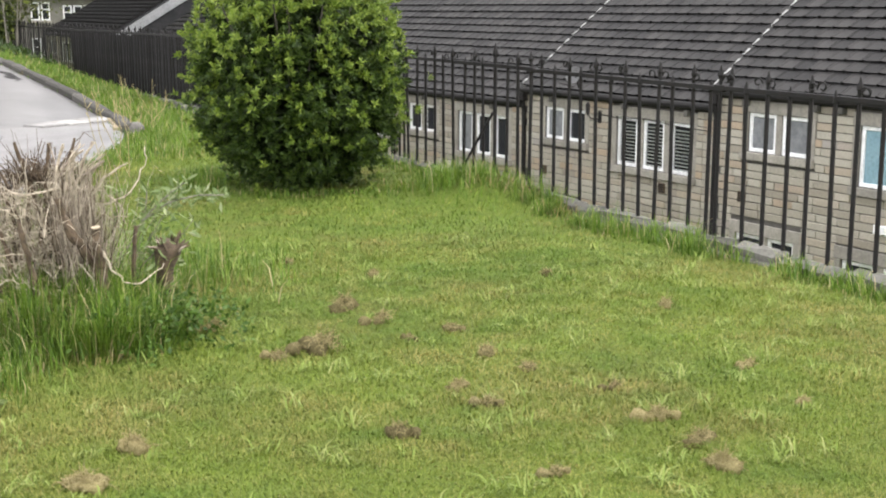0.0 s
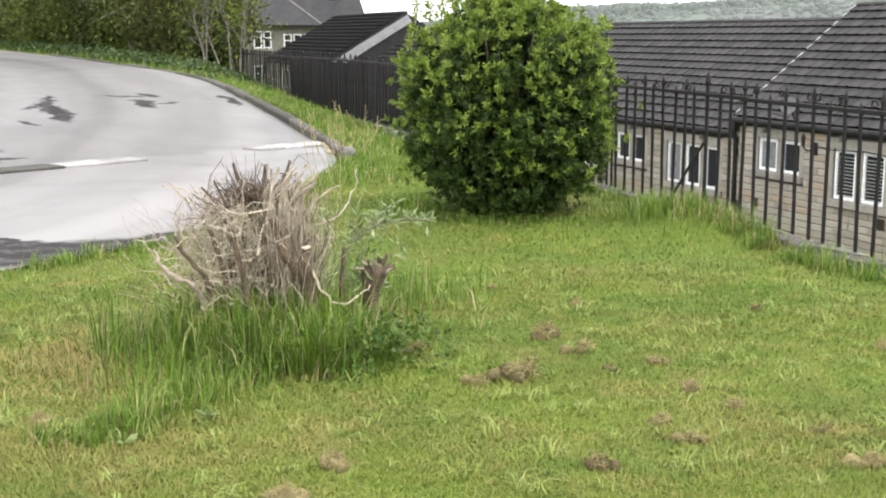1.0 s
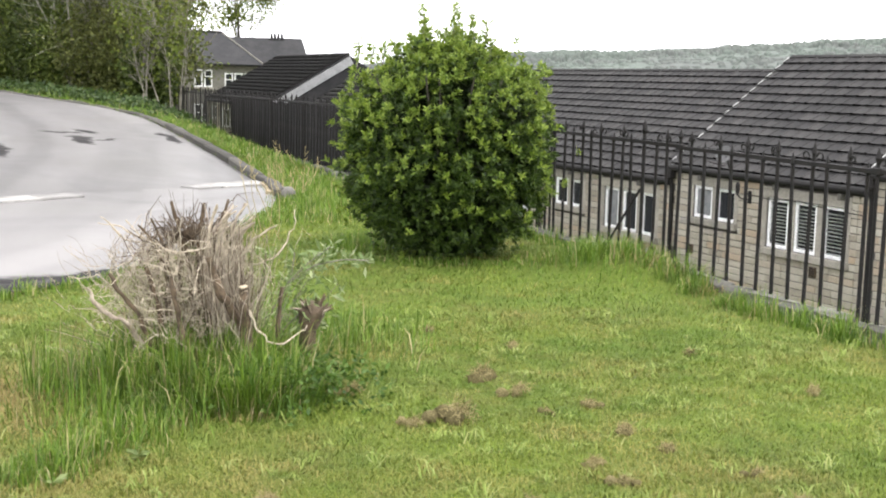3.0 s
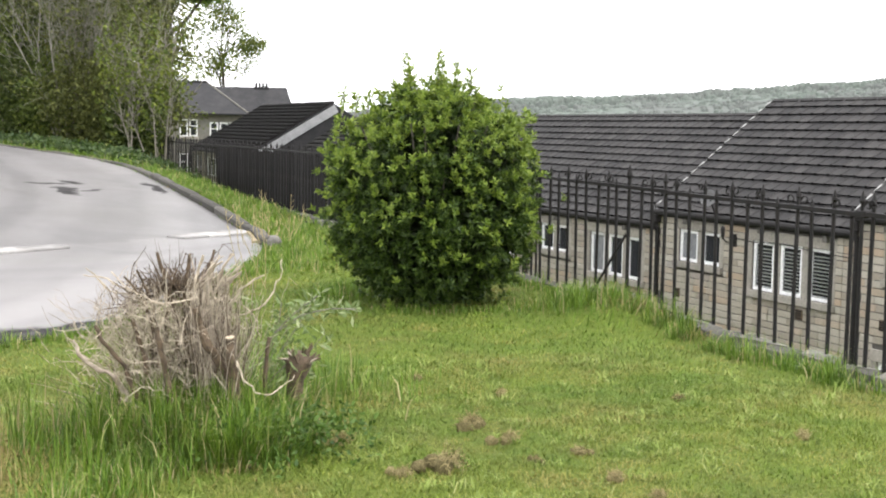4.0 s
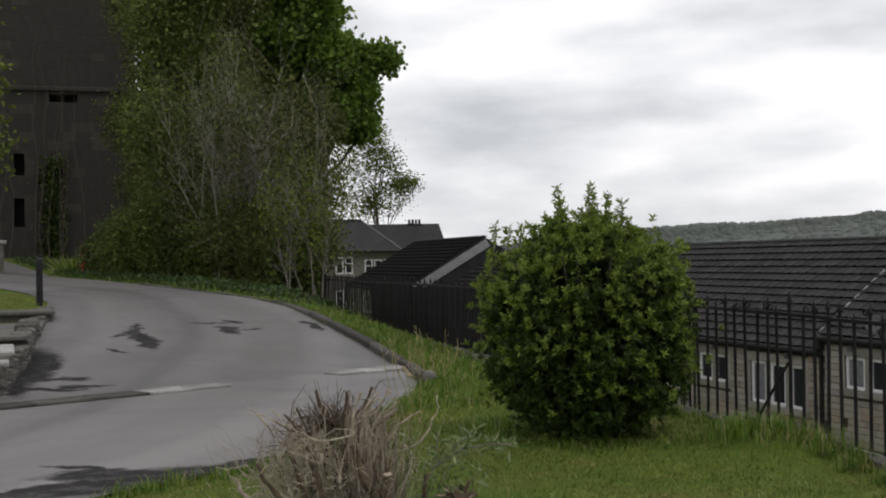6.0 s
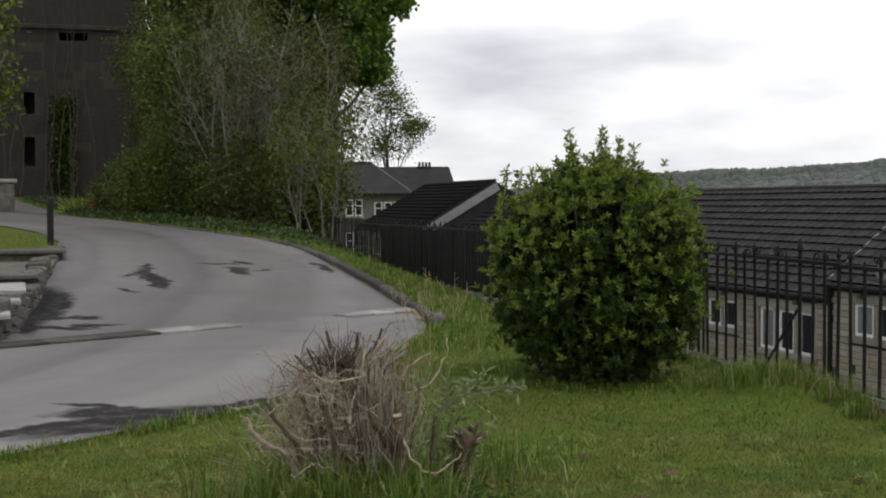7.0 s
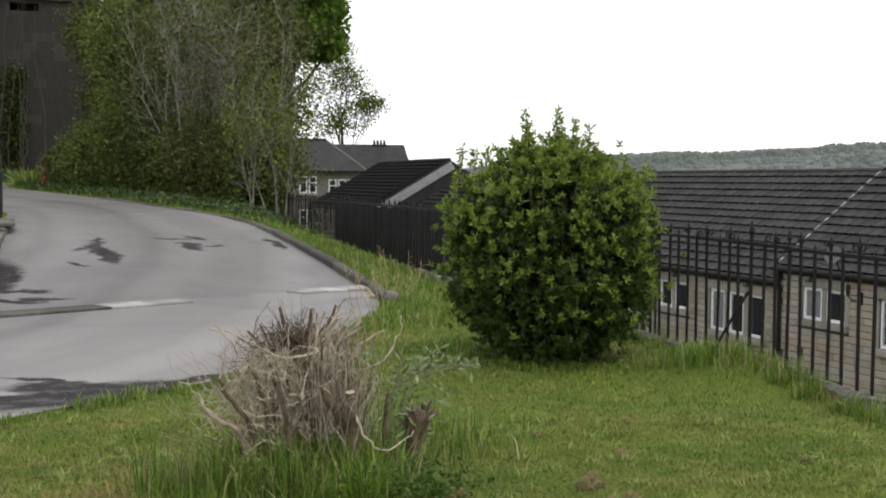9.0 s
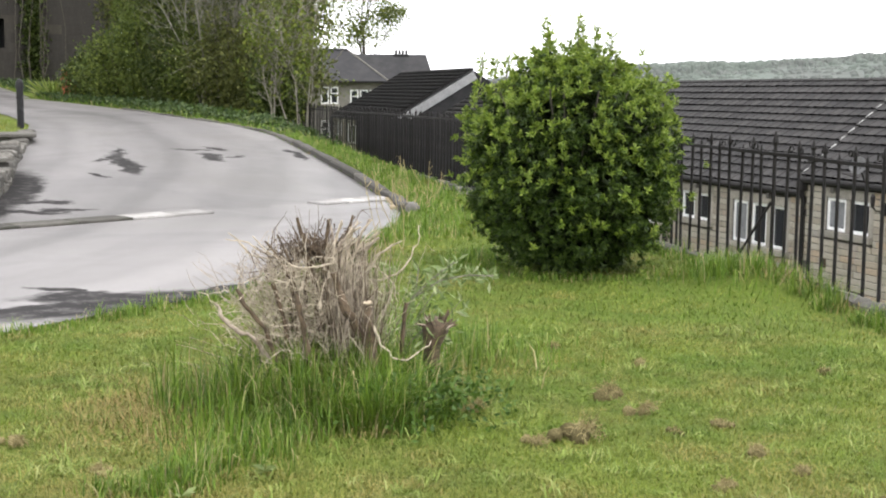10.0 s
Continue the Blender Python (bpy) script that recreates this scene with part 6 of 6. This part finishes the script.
def bank_plants():
    """Low broad-leaved ground cover along the bank above the far kerb, and rough grass before it."""
    rng = np.random.default_rng(71)
    line = resample(ROAD_RIGHT[14:20], 0.10)
    n = 5200
    i = rng.integers(0, len(line), n)
    o = rng.uniform(0.25, 1.5, n) ** 1.2
    x, y = line[i, 0] + 0.75 * o, line[i, 1] + 0.66 * o
    z = height(x, y)
    b = np.stack([x, y, z + rng.uniform(0, 0.2, n)], 1)
    w = np.stack([rng.normal(size=n), rng.normal(size=n), np.full(n, 0.7)], 1)
    me = leaves_mesh("ground_cover", b, w, rng.uniform(0.07, 0.17, n), rng.uniform(0.04, 0.09, n), rng)
    tagged(part_mesh("ground_cover", me, M["cover"]), "low broad-leaved ground cover on the bank", "ground cover", kind="stuff")
    i = rng.integers(0, len(line), 16000)
    o = rng.uniform(0.1, 6.0, len(i))
    x, y = line[i, 0] + 0.75 * o, line[i, 1] + 0.66 * o
    v = (x - RAIL_O[0]) * RAIL_V[0] + (y - RAIL_O[1]) * RAIL_V[1]
    x, y = x[v < -0.1], y[v < -0.1]
    me = blades_mesh("bank_grass", np.stack([x, y, height(x, y)], 1), rng.uniform(0.05, 0.20, len(x)), np.full(len(x), 0.018), rng.uniform(0.2, 0.9, len(x)), rng)
    tagged(part_mesh("bank_grass", me, M["tall"]), "rough uncut grass on the bank beside the drive", "grass", kind="stuff")


def spiky_plant():
    rng = np.random.default_rng(81)
    n = 120
    az, el = rng.uniform(0, 6.28, n), rng.uniform(0.1, 1.15, n)
    w = np.stack([np.cos(az) * np.cos(el), np.sin(az) * np.cos(el), np.sin(el)], 1)
    base = np.stack([np.cos(az) * 0.15, np.sin(az) * 0.15, np.zeros(n)], 1)
    plant = empty("spiky_plant", pose(*by_az(29.7, 45)))
    tagged(plant, "spiky plant with long pale green sword leaves before the tower", "plant")
    part_mesh("sword_leaves", leaves_mesh("sword_leaves", base, w, rng.uniform(0.6, 1.15, n), np.full(n, 0.075), rng, 0.3), M["weed"], plant)
    flower = empty("red_flowers", pose(*by_az(28.75, 44.5)))
    tagged(flower, "bright red flowering shrub beside the spiky plant", "flowering shrub")
    p, d = crown_points(rng, (0, 0, 0.55), (0.6, 0.55, 0.6), 110, 0.8)
    b, wy, l, wd = sprays(rng, p, d, 6, 0.06, 0.12, 0.09)
    part_mesh("petals", leaves_mesh("petals", b, wy, l, wd, rng), M["red"], flower)
    p, d = crown_points(rng, (0, 0, 0.4), (0.5, 0.45, 0.4), 90)
    b, wy, l, wd = sprays(rng, p, d, 6, 0.06, 0.12, 0.06)
    part_mesh("leaves", leaves_mesh("leaves", b, wy, l, wd, rng), M["shade"], flower)


# ---------------------------------------------------------------- built things beyond the lawn


def tower():
    """The dark old stone tower: coursed blocks, a string course, narrow windows, and ivy on its face."""
    r = 58.0
    a = radians(26.9)
    top = empty("stone_tower", pose(-math.sin(a) * r, math.cos(a) * r, 1.2, 0, 0, 30))
    tagged(top, "tall soot-dark stone tower with narrow windows and ivy", "tower")
    # x runs left from the corner (negative), y back; front at y = 0
    def opening(az, e0, e1, w):
        x = -r * math.tan(radians(az - 26.9)) * 1.0
        return (x - w / 2, x + w / 2, 0.4 + r * math.tan(radians(e0)), 0.4 + r * math.tan(radians(e1)))
    holes = [opening(31.87, 4.0, 4.95, 0.45), opening(31.91, 1.75, 3.0, 0.5), opening(30.0, 7.2, 7.55, 1.2)]
    bm = pierced_wall(-10.0, 0.0, 0.0, 20.0, 0.6, holes)
    wall = part("wall", bm, M["tower"], top)
    part("side_wall", box((-0.6, 0.6, 0), (0, 10, 20)), M["tower"], top)
    part("side_wall", box((-10, 0.6, 0), (-9.4, 10, 20)), M["tower"], top)
    part("back_wall", box((-9.4, 9.4, 0), (-0.6, 10, 20)), M["tower"], top)
    # added near-black sheet: paints the tower's unlit inside behind its openings
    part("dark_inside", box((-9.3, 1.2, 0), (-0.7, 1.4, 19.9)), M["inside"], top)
    part("roof", box((-10.2, -0.2, 20), (0.2, 10.2, 20.3), 0.05), M["slate"], top)
    part("string_course", box((-10.1, -0.14, 8.20), (0.14, -0.003, 8.42), 0.04), M["tower"], top)
    part("string_course", box((-10.1, -0.10, 14.2), (0.14, -0.003, 14.4), 0.04), M["tower"], top)
    rng = random.Random(91)
    shapes = []
    for w in (0.5, 0.7, 0.95):
        q = box((0.002, -0.012, 0.002), (w - 0.002, 0.05, 0.398), 0.005)
        me = bpy.data.meshes.new("tower_block")
        q.to_mesh(me)
        q.free()
        me.materials.append(M["tower"])
        shapes.append((w, me))
    pale = []
    for w, me in shapes:
        me2 = me.copy()
        me2.materials[0] = M["tower_pale"]
        pale.append((w, me2))
    z, n = 0.8, 0
    while z < 12.6:
        x = -7.6 + rng.uniform(0, 0.4)
        while x < -0.3 and n < 300:
            clean = 5.5 < z < 8 and rng.random() < 0.30 or rng.random() < 0.05
            w, me = rng.choice(pale if clean else shapes)
            if x + w > -0.02:
                break
            if not any(x < h[1] and x + w > h[0] and z < h[3] and z + 0.4 > h[2] for h in holes):
                part_mesh("tower_block", me, None, wall).matrix_basis = pose(x, 0, z + rng.uniform(-0.004, 0.004))
                n += 1
            x += w
        z += 0.4
    g = np.random.default_rng(92)
    k = 420
    zz = g.uniform(0, 4.6, k)
    p = np.stack([-3.62 + g.normal(size=k) * 0.24, np.full(k, -0.12) - g.uniform(0, 0.12, k), zz + 0.6], 1)
    ivy = empty("ivy", pose(0, 0, 0))
    ivy.matrix_world = top.matrix_world
    tagged(ivy, "dark ivy climbing the tower wall", "climbing plant")
    b, wy, l, wd = sprays(g, p, np.tile((0, -0.8, 0.2), (k, 1)), 5, 0.1, 0.16, 0.13)
    part_mesh("leaves", leaves_mesh("leaves", b, wy, l, wd, g), M["shade"], ivy)
    for s in range(14):
        x0 = g.uniform(-7.4, -0.6)
        pts = [Vector((x0, -0.5, 0.3))]
        for i in range(7):
            pts.append(pts[-1] + Vector((g.normal() * 0.16, g.normal() * 0.03, g.uniform(0.9, 1.75))))
        part("bare_stem", tube(pts, [0.026, 0.024, 0.021, 0.018, 0.015, 0.012, 0.009, 0.005], 5), M["dark_bark"], ivy)


def bollard():
    top = empty("bollard", pose(*by_az(31.1, 27.4)))
    tagged(top, "black round-topped post at the edge of the drive", "bollard")
    part("post", tube([(0, 0, -0.3), (0, 0, 0.86)], 0.070, 14), M["post"], top, smooth=False)
    part("collar", tube([(0, 0, 0.82), (0, 0, 0.87)], 0.085, 14), M["post"], top)
    part("cap", tube([(0, 0, 0.87), (0, 0, 0.95), (0, 0, 1.00), (0, 0, 1.02)], [0.078, 0.074, 0.05, 0.01], 14), M["post"], top)


def garden_steps():
    """A rubble side wall along the drive, and stone slab steps that climb beside it to the grass."""
    rng = random.Random(55)
    wall = empty("rubble_wall", pose(0, 0, 0))
    tagged(wall, "low rubble stone wall beside the drive", "wall")
    line = resample([(-8.55, 13.0), (-8.75, 13.7), (-9.7, 15.8), (-10.9, 18.0), (-13.35, 22.7)], 0.30)
    tops = lambda t: 0.36 + 0.46 * t
    shapes = []
    for k in range(6):
        bm = bmesh.new()
        bmesh.ops.create_cube(bm, size=1.0)
        bmesh.ops.bevel(bm, geom=bm.edges[:], offset=0.16, segments=1, affect="EDGES")
        for v in bm.verts:
            v.co += Vector((rng.uniform(-1, 1), rng.uniform(-1, 1), rng.uniform(-1, 1))) * 0.06
        me = bpy.data.meshes.new("rubble_stone")
        bm.to_mesh(me)
        bm.free()
        me.materials.append(M["rubble"])
        shapes.append(me)
    for i, (p, q) in enumerate(zip(line, line[1:])):
        c, d = (p + q) / 2, q - p
        nl = np.array([-d[1], d[0]]) / np.linalg.norm(d)
        c = c + nl * 0.16
        g = float(height(*c))
        t = tops(i / len(line))
        z = g - 0.08
        turn = math.degrees(math.atan2(d[1], d[0]))
        while z < t - 0.05:
            h = rng.uniform(0.13, 0.22)
            ob = part_mesh("rubble_stone", rng.choice(shapes), None, wall)
            ob.matrix_world = pose(c[0], c[1], z + h / 2, rng.uniform(-5, 5), rng.uniform(-5, 5), turn + rng.uniform(-6, 6)) @ Matrix.Diagonal((rng.uniform(0.28, 0.36), rng.uniform(0.28, 0.34), h * 1.08, 1))
            z += h
    steps = empty("garden_steps", pose(0, 0, 0))
    tagged(steps, "pale stone slab steps beside the rubble wall", "steps")
    for az, r, z, dp, mat in ((33.2, 15.4, 0.34, 0.75, "cap"), (32.75, 16.2, 0.44, 0.7, "cap"), (32.5, 17.0, 0.52, 1.6, "cap"), (31.95, 19.0, 0.61, 4.4, "rubble"), (30.7, 23.7, 0.80, 1.1, "rubble")):
        at = by_az(az, r, z)
        part("slab", box((-3.2, 0, -0.07), (0.10, dp + 0.05, 0), 0.015), M[mat], steps).matrix_world = pose(*at)
        part("riser", box((-3.15, 0.12, -0.9), (0.0, dp, -0.075)), M["rubble"], steps).matrix_world = pose(*at)
    pier = empty("gate_pier", pose(*by_az(33.0, 46)))
    tagged(pier, "stone gate pier with a flat cap", "pier")
    part("shaft", box((-0.45, -0.3, -0.2), (0.35, 0.3, 1.0), 0.03), M["rubble"], pier)
    part("cap", box((-0.55, -0.38, 1.0), (0.45, 0.38, 1.14), 0.03), M["cap"], pier)


def board_fence():
    top = empty("board_fence", pose(0, 0, 0))
    tagged(top, "black close-boarded fence behind the railing, weathered with gaps", "fence")
    rng = random.Random(66)
    turn = math.degrees(RAIL_AZ) + 90
    at = lambda u, v, z: pose(RAIL_O[0] + u * RAIL_U[0] + v * RAIL_V[0], RAIL_O[1] + u * RAIL_U[1] + v * RAIL_V[1], z, 0, 0, turn)
    shapes = []
    for k in range(3):
        bm = box((-0.064, -0.011, -0.6), (0.064, 0.011, 1.0 + 0.02 * k), 0.004)
        me = bpy.data.meshes.new("board")
        bm.to_mesh(me)
        bm.free()
        me.materials.append(M["board"])
        shapes.append(me)
    u = 12.4
    while u < 23.4:
        part_mesh("board", rng.choice(shapes), None, top).matrix_world = at(u, 0.22 + rng.uniform(-0.006, 0.006), 0.06 + rng.uniform(-0.02, 0.02)) @ pose(0, 0, 0, 0, rng.uniform(-0.8, 0.8), 0)
        u += 0.132 if u > 17.0 else rng.choice((0.14, 0.17, 0.22, 0.28))
    for z in (0.15, 0.8):
        part("fence_rail", box((12.4, -0.03, z), (23.4, 0.0, z + 0.08)), M["board"], top).matrix_world = at(0, 0.27, 0)


def far_houses():
    """Two roofs of a stone house beyond the terrace."""
    ob = empty("stone_house", pose(*by_az(17.0, 80, -4.0)))
    tagged(ob, "two-storey buff stone house with a hipped slate roof", "house")
    wl, wr, eave, ridge = -5.5, 2.55, 6.3, 8.35
    wins = [(-1.45, -0.35, 4.85, 5.93, 2), (0.4, 2.15, 4.7, 5.75, 3), (-1.45, -0.30, 2.45, 3.8, 2), (-4.6, -3.4, 4.85, 5.93, 2)]
    bm = pierced_wall(wl, wr, -1.0, eave, 0.35, [w[:4] for w in wins])
    part("wall", bm, M["far_stone"], ob)
    part("side_wall", box((wr - 0.35, 0.35, -1), (wr, 7, eave)), M["far_stone"], ob)
    part("side_wall", box((wl, 0.35, -1), (wl + 0.35, 7, eave)), M["far_stone"], ob)
    part("back_wall", box((wl + 0.35, 6.65, -1), (wr - 0.35, 7, eave)), M["far_stone"], ob)
    # added near-black sheet for the unlit rooms
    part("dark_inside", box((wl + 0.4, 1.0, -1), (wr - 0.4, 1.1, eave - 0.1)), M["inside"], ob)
    bm = bmesh.new()
    q = [bm.verts.new(c) for c in ((wl - 0.3, -0.35, eave), (wr + 0.3, -0.35, eave), (wr + 0.3, 7.3, eave), (wl - 0.3, 7.3, eave))]
    e = [bm.verts.new(c) for c in ((wl + 3.0, 3.5, ridge), (wr - 2.3, 3.5, ridge))]
    for f in ((q[0], q[1], e[1], e[0]), (q[1], q[2], e[1]), (q[2], q[3], e[0], e[1]), (q[3], q[0], e[0]), (q[3], q[2], q[1], q[0])):
        bm.faces.new(f)
    roof = part("roof", bm, M["slate"], ob, "grey slate hipped roof")
    for x, y in ((wr + 0.3, -0.35), (wr + 0.3, 7.3)):
        part("hip_tiles", tube([(x, y, eave + 0.02), (wr - 2.3, 3.5, ridge + 0.02)], 0.05, 6), M["far_stone"], roof)
    part("ridge_tiles", tube([(wl + 3.0, 3.5, ridge + 0.02), (wr - 2.3, 3.5, ridge + 0.02)], 0.08, 6), M["slate"], roof)
    part("gutter", box((wl - 0.3, -0.45, eave - 0.12), (wr + 0.3, -0.34, eave + 0.0)), M["gutter"], ob)
    for a, b, z0, z1, n in wins:
        # the front faces the viewer, along -y
        w = empty("window")
        w.parent = ob
        k = (b - a - 0.08 * (n - 1)) / n
        for i in range(n):
            x = a + i * (k + 0.08)
            bm = bmesh.new()
            t = 0.085
            for lo, hi in (((x, z0), (x + k, z0 + t)), ((x, z1 - t), (x + k, z1)), ((x, z0 + t), (x + t, z1 - t)), ((x + k - t, z0 + t), (x + k, z1 - t))):
                add_box(bm, (lo[0], 0.0, lo[1]), (hi[0], 0.08, hi[1]))
            add_box(bm, (x + t, 0.01, z0 + (z1 - z0) * 0.58), (x + k - t, 0.07, z0 + (z1 - z0) * 0.58 + 0.06))
            part("window_frame", bm, M["upvc"], w)
            part("pane", box((x + t, 0.05, z0 + t), (x + k - t, 0.06, z1 - t)), M["glass"], w)
        part("sill", box((a - 0.1, -0.1, z0 - 0.14), (b + 0.1, -0.003, z0 - 0.003)), M["lintel"], w)
    back = empty("stone_house", pose(*by_az(14.6, 90, -4.0)))
    tagged(back, "stone house with a dark gabled roof and chimney pots", "house")
    bm = bmesh.new()
    x0, x1, zr, ze = -4.5, 1.95, 8.2, 6.0
    f = [bm.verts.new((x0, y, z)) for y, z in ((0, -1), (0, ze), (3, zr), (6, ze), (6, -1))]
    g = [bm.verts.new((x1, y, z)) for y, z in ((0, -1), (0, ze), (3, zr), (6, ze), (6, -1))]
    bm.faces.new(f)
    bm.faces.new(g)
    for i in range(4):
        bm.faces.new((f[i], f[i + 1], g[i + 1], g[i]))
    part("wall", bm, M["far_stone"], back)
    bm = bmesh.new()
    for s in (-1, 1):
        r = [Vector((x, 3 + s * y, z)) for x, y, z in ((x0 - 0.2, 3.4, ze - 0.2), (x1 + 0.9, 3.4, ze - 0.2), (x1 + 0.2, 0, zr + 0.05), (x0 - 0.2, 0, zr + 0.05))]
        lo = [bm.verts.new(v) for v in r]
        hi = [bm.verts.new(v + Vector((0, 0, 0.14))) for v in r]
        bm.faces.new(lo)
        bm.faces.new(hi)
        for i in range(4):
            bm.faces.new((lo[i], lo[(i + 1) % 4], hi[(i + 1) % 4], hi[i]))
    part("roof", bm, M["slate"], back, "dark slate gabled roof")
    part("chimney", box((-0.25, 2.75, zr - 0.6), (0.90, 3.25, zr + 0.20), 0.02), M["slate"], back)
    for i in range(4):
        part("chimney_pot", tube([(-0.05 + i * 0.25, 3, zr + 0.20), (-0.05 + i * 0.25, 3, zr + 0.52)], [0.10, 0.085], 10), M["post"], back)


def house_fittings():
    """Dish, wall lamp, vents and cable on the fronts of the near houses."""
    def at(l, z, out=0.0):
        p = HOUSE_N * (14.5 - out) + HOUSE_L * l
        return pose(p.x, p.y, z, 0, 0, math.degrees(HOUSE_AZ) + 90)
    dish = empty("satellite_dish", at(19.15, 0.06, 0.14))
    tagged(dish, "pale grey satellite dish on a bracket under the eaves", "satellite dish")
    bm = bmesh.new()
    bmesh.ops.create_circle(bm, cap_ends=False, radius=0.165, segments=24)
    rim = bm.verts[:]
    c = bm.verts.new((0, 0, -0.07))
    mids = [bm.verts.new((v.co.x * 0.55, v.co.y * 0.55, -0.045)) for v in rim]
    for i in range(24):
        j = (i + 1) % 24
        bm.faces.new((rim[i], rim[j], mids[j], mids[i]))
        bm.faces.new((mids[i], mids[j], c))
    bmesh.ops.solidify(bm, geom=bm.faces[:], thickness=0.012)
    part("bowl", bm, M["dish"], dish, smooth=True).matrix_basis = pose(0, 0.25, 0.30, -68, 0, 25)
    part("bracket", tube([(0, -0.12, -0.04), (0, 0.10, 0.02), (0, 0.20, 0.26)], 0.018, 6), M["gutter"], dish)
    part("arm", tube([(0.0, 0.25, 0.08), (0.05, 0.55, 0.16)], 0.010, 6), M["gutter"], dish)
    lamp = empty("wall_lamp", at(18.8, -0.42, 0.0))
    tagged(lamp, "dark wall bracket lamp between the windows", "wall lamp")
    part("back_plate", box((-0.05, 0.0, -0.12), (0.05, 0.03, 0.12), 0.01), M["gutter"], lamp)
    part("arm", tube([(0, 0.02, -0.05), (0, 0.22, -0.02), (0, 0.30, 0.06)], 0.014, 6), M["gutter"], lamp)
    part("lantern", tube([(0, 0.30, 0.04), (0, 0.30, 0.10), (0, 0.30, 0.24), (0, 0.30, 0.29)], [0.015, 0.035, 0.045, 0.01], 8), M["gutter"], lamp)
    for l, z in ((20.6, -1.62), (16.95, -1.55), (14.95, -1.45)):
        v = empty("wall_vent", at(l, z, 0.0))
        tagged(v, "small dark square vent grille in the stone wall", "vent")
        part("frame", box((-0.09, 0.005, -0.09), (0.09, 0.035, 0.09), 0.008), M["dead_dark"], v)
        for k in range(4):
            part("louvre", box((-0.075, 0.034, -0.07 + k * 0.04), (0.075, 0.045, -0.05 + k * 0.04)), M["gutter"], v)
    for l, z in ((20.3, -0.17), (18.0, -0.16), (16.3, -0.17), (14.9, 0.11), (13.4, 0.11), (12.9, 0.11), (25.5, -0.46), (22.5, -0.46)):
        h = part("gutter_bracket", box((-0.05, 0.0, -0.06), (0.05, 0.12, 0.05), 0.015), M["rubble"])
        h.matrix_world = at(l, z)
        tagged(h, "stone corbel under the gutter", "corbel", group="corbels")
    v = empty("wall_vent", at(12.08, -1.57, 0.0))
    tagged(v, "small white plastic extractor vent on the stone wall", "vent")
    part("frame", box((-0.13, 0.005, -0.07), (0.13, 0.05, 0.07), 0.01), M["upvc"], v)
    for k in range(3):
        part("louvre", box((-0.11, 0.049, -0.05 + k * 0.04), (0.11, 0.062, -0.03 + k * 0.04)), M["upvc"], v)
    cable = part("cable", tube([(18.9, 0.03, -0.36), (18.3, 0.03, -0.40), (17.4, 0.03, -0.36), (16.6, 0.03, -0.42), (15.8, 0.03, -0.44)], 0.008, 5), M["gutter"])
    cable.matrix_world = at(0, 0)
    tagged(cable, "thin dark cable along the stone wall", "cable")


def hill_woods():
    """Woods on the far hill: many small crowns along its crest and face."""
    rng = np.random.default_rng(101)
    n = 11000
    az = np.radians(rng.uniform(-26, 14, n))
    r = rng.uniform(900, 1720, n) ** 1.0
    r = np.where(rng.uniform(size=n) < 0.5, rng.uniform(1500, 1720, n), r)
    x, y = -np.sin(az) * r, np.cos(az) * r
    k = np.array([noise.noise(Vector((a * 0.006, b * 0.006, 0))) for a, b in zip(x, y)]) > -0.45
    x, y = x[k], y[k]
    z = height(x, y) - 2.5
    n = len(x)
    ang = np.arange(6) * np.pi / 3
    s = rng.uniform(3, 6.5, n)
    h = np.where(np.hypot(x, y) > 1450, rng.uniform(2, 10, n), rng.uniform(4, 7, n))
    v = np.empty((n, 13, 3))
    for j in range(6):
        jit = rng.uniform(0.7, 1.2, (2, n))
        v[:, j] = np.stack([x + np.cos(ang[j]) * s * jit[0], y + np.sin(ang[j]) * s * jit[0], z - 14], 1)
        v[:, 6 + j] = np.stack([x + np.cos(ang[j]) * s * 0.75 * jit[1], y + np.sin(ang[j]) * s * 0.75 * jit[1], z + h * 0.65 * jit[1]], 1)
    v[:, 12] = np.stack([x, y, z + h], 1)
    i = np.arange(n)[:, None] * 13
    quads = np.concatenate([i + np.array([[j, (j + 1) % 6, 6 + (j + 1) % 6, 6 + j]]) for j in range(6)])
    tris = np.concatenate([i + np.array([[6 + j, 6 + (j + 1) % 6, 12]]) for j in range(6)])
    me = mesh_arrays("hill_woods", v.reshape(-1, 3), quads, tris)
    tagged(part_mesh("hill_woods", me, M["hill"]), "far hillside woods, distance haze painted in as grey-green", "woods", kind="stuff")


tower()
far_houses()
board_fence()
garden_steps()
bollard()
house_fittings()
round_bush()
old_stump()
trees()
undergrowth()
bank_plants()
spiky_plant()
clods()
coarse_tufts()
straw_patch()
weed_patch()
dock_plant()
dry_stalks(-3.98, 16.3, 16, 0.3, 0.75, 0.16, "thin dry seed stalks standing beside the kerb", 6)
dry_stalks(-3.10, 11.9, 5, 0.55, 0.85, 0.07, "tall pale seed stalks in the lawn behind the shrub", 8)
grass()
hill_woods()
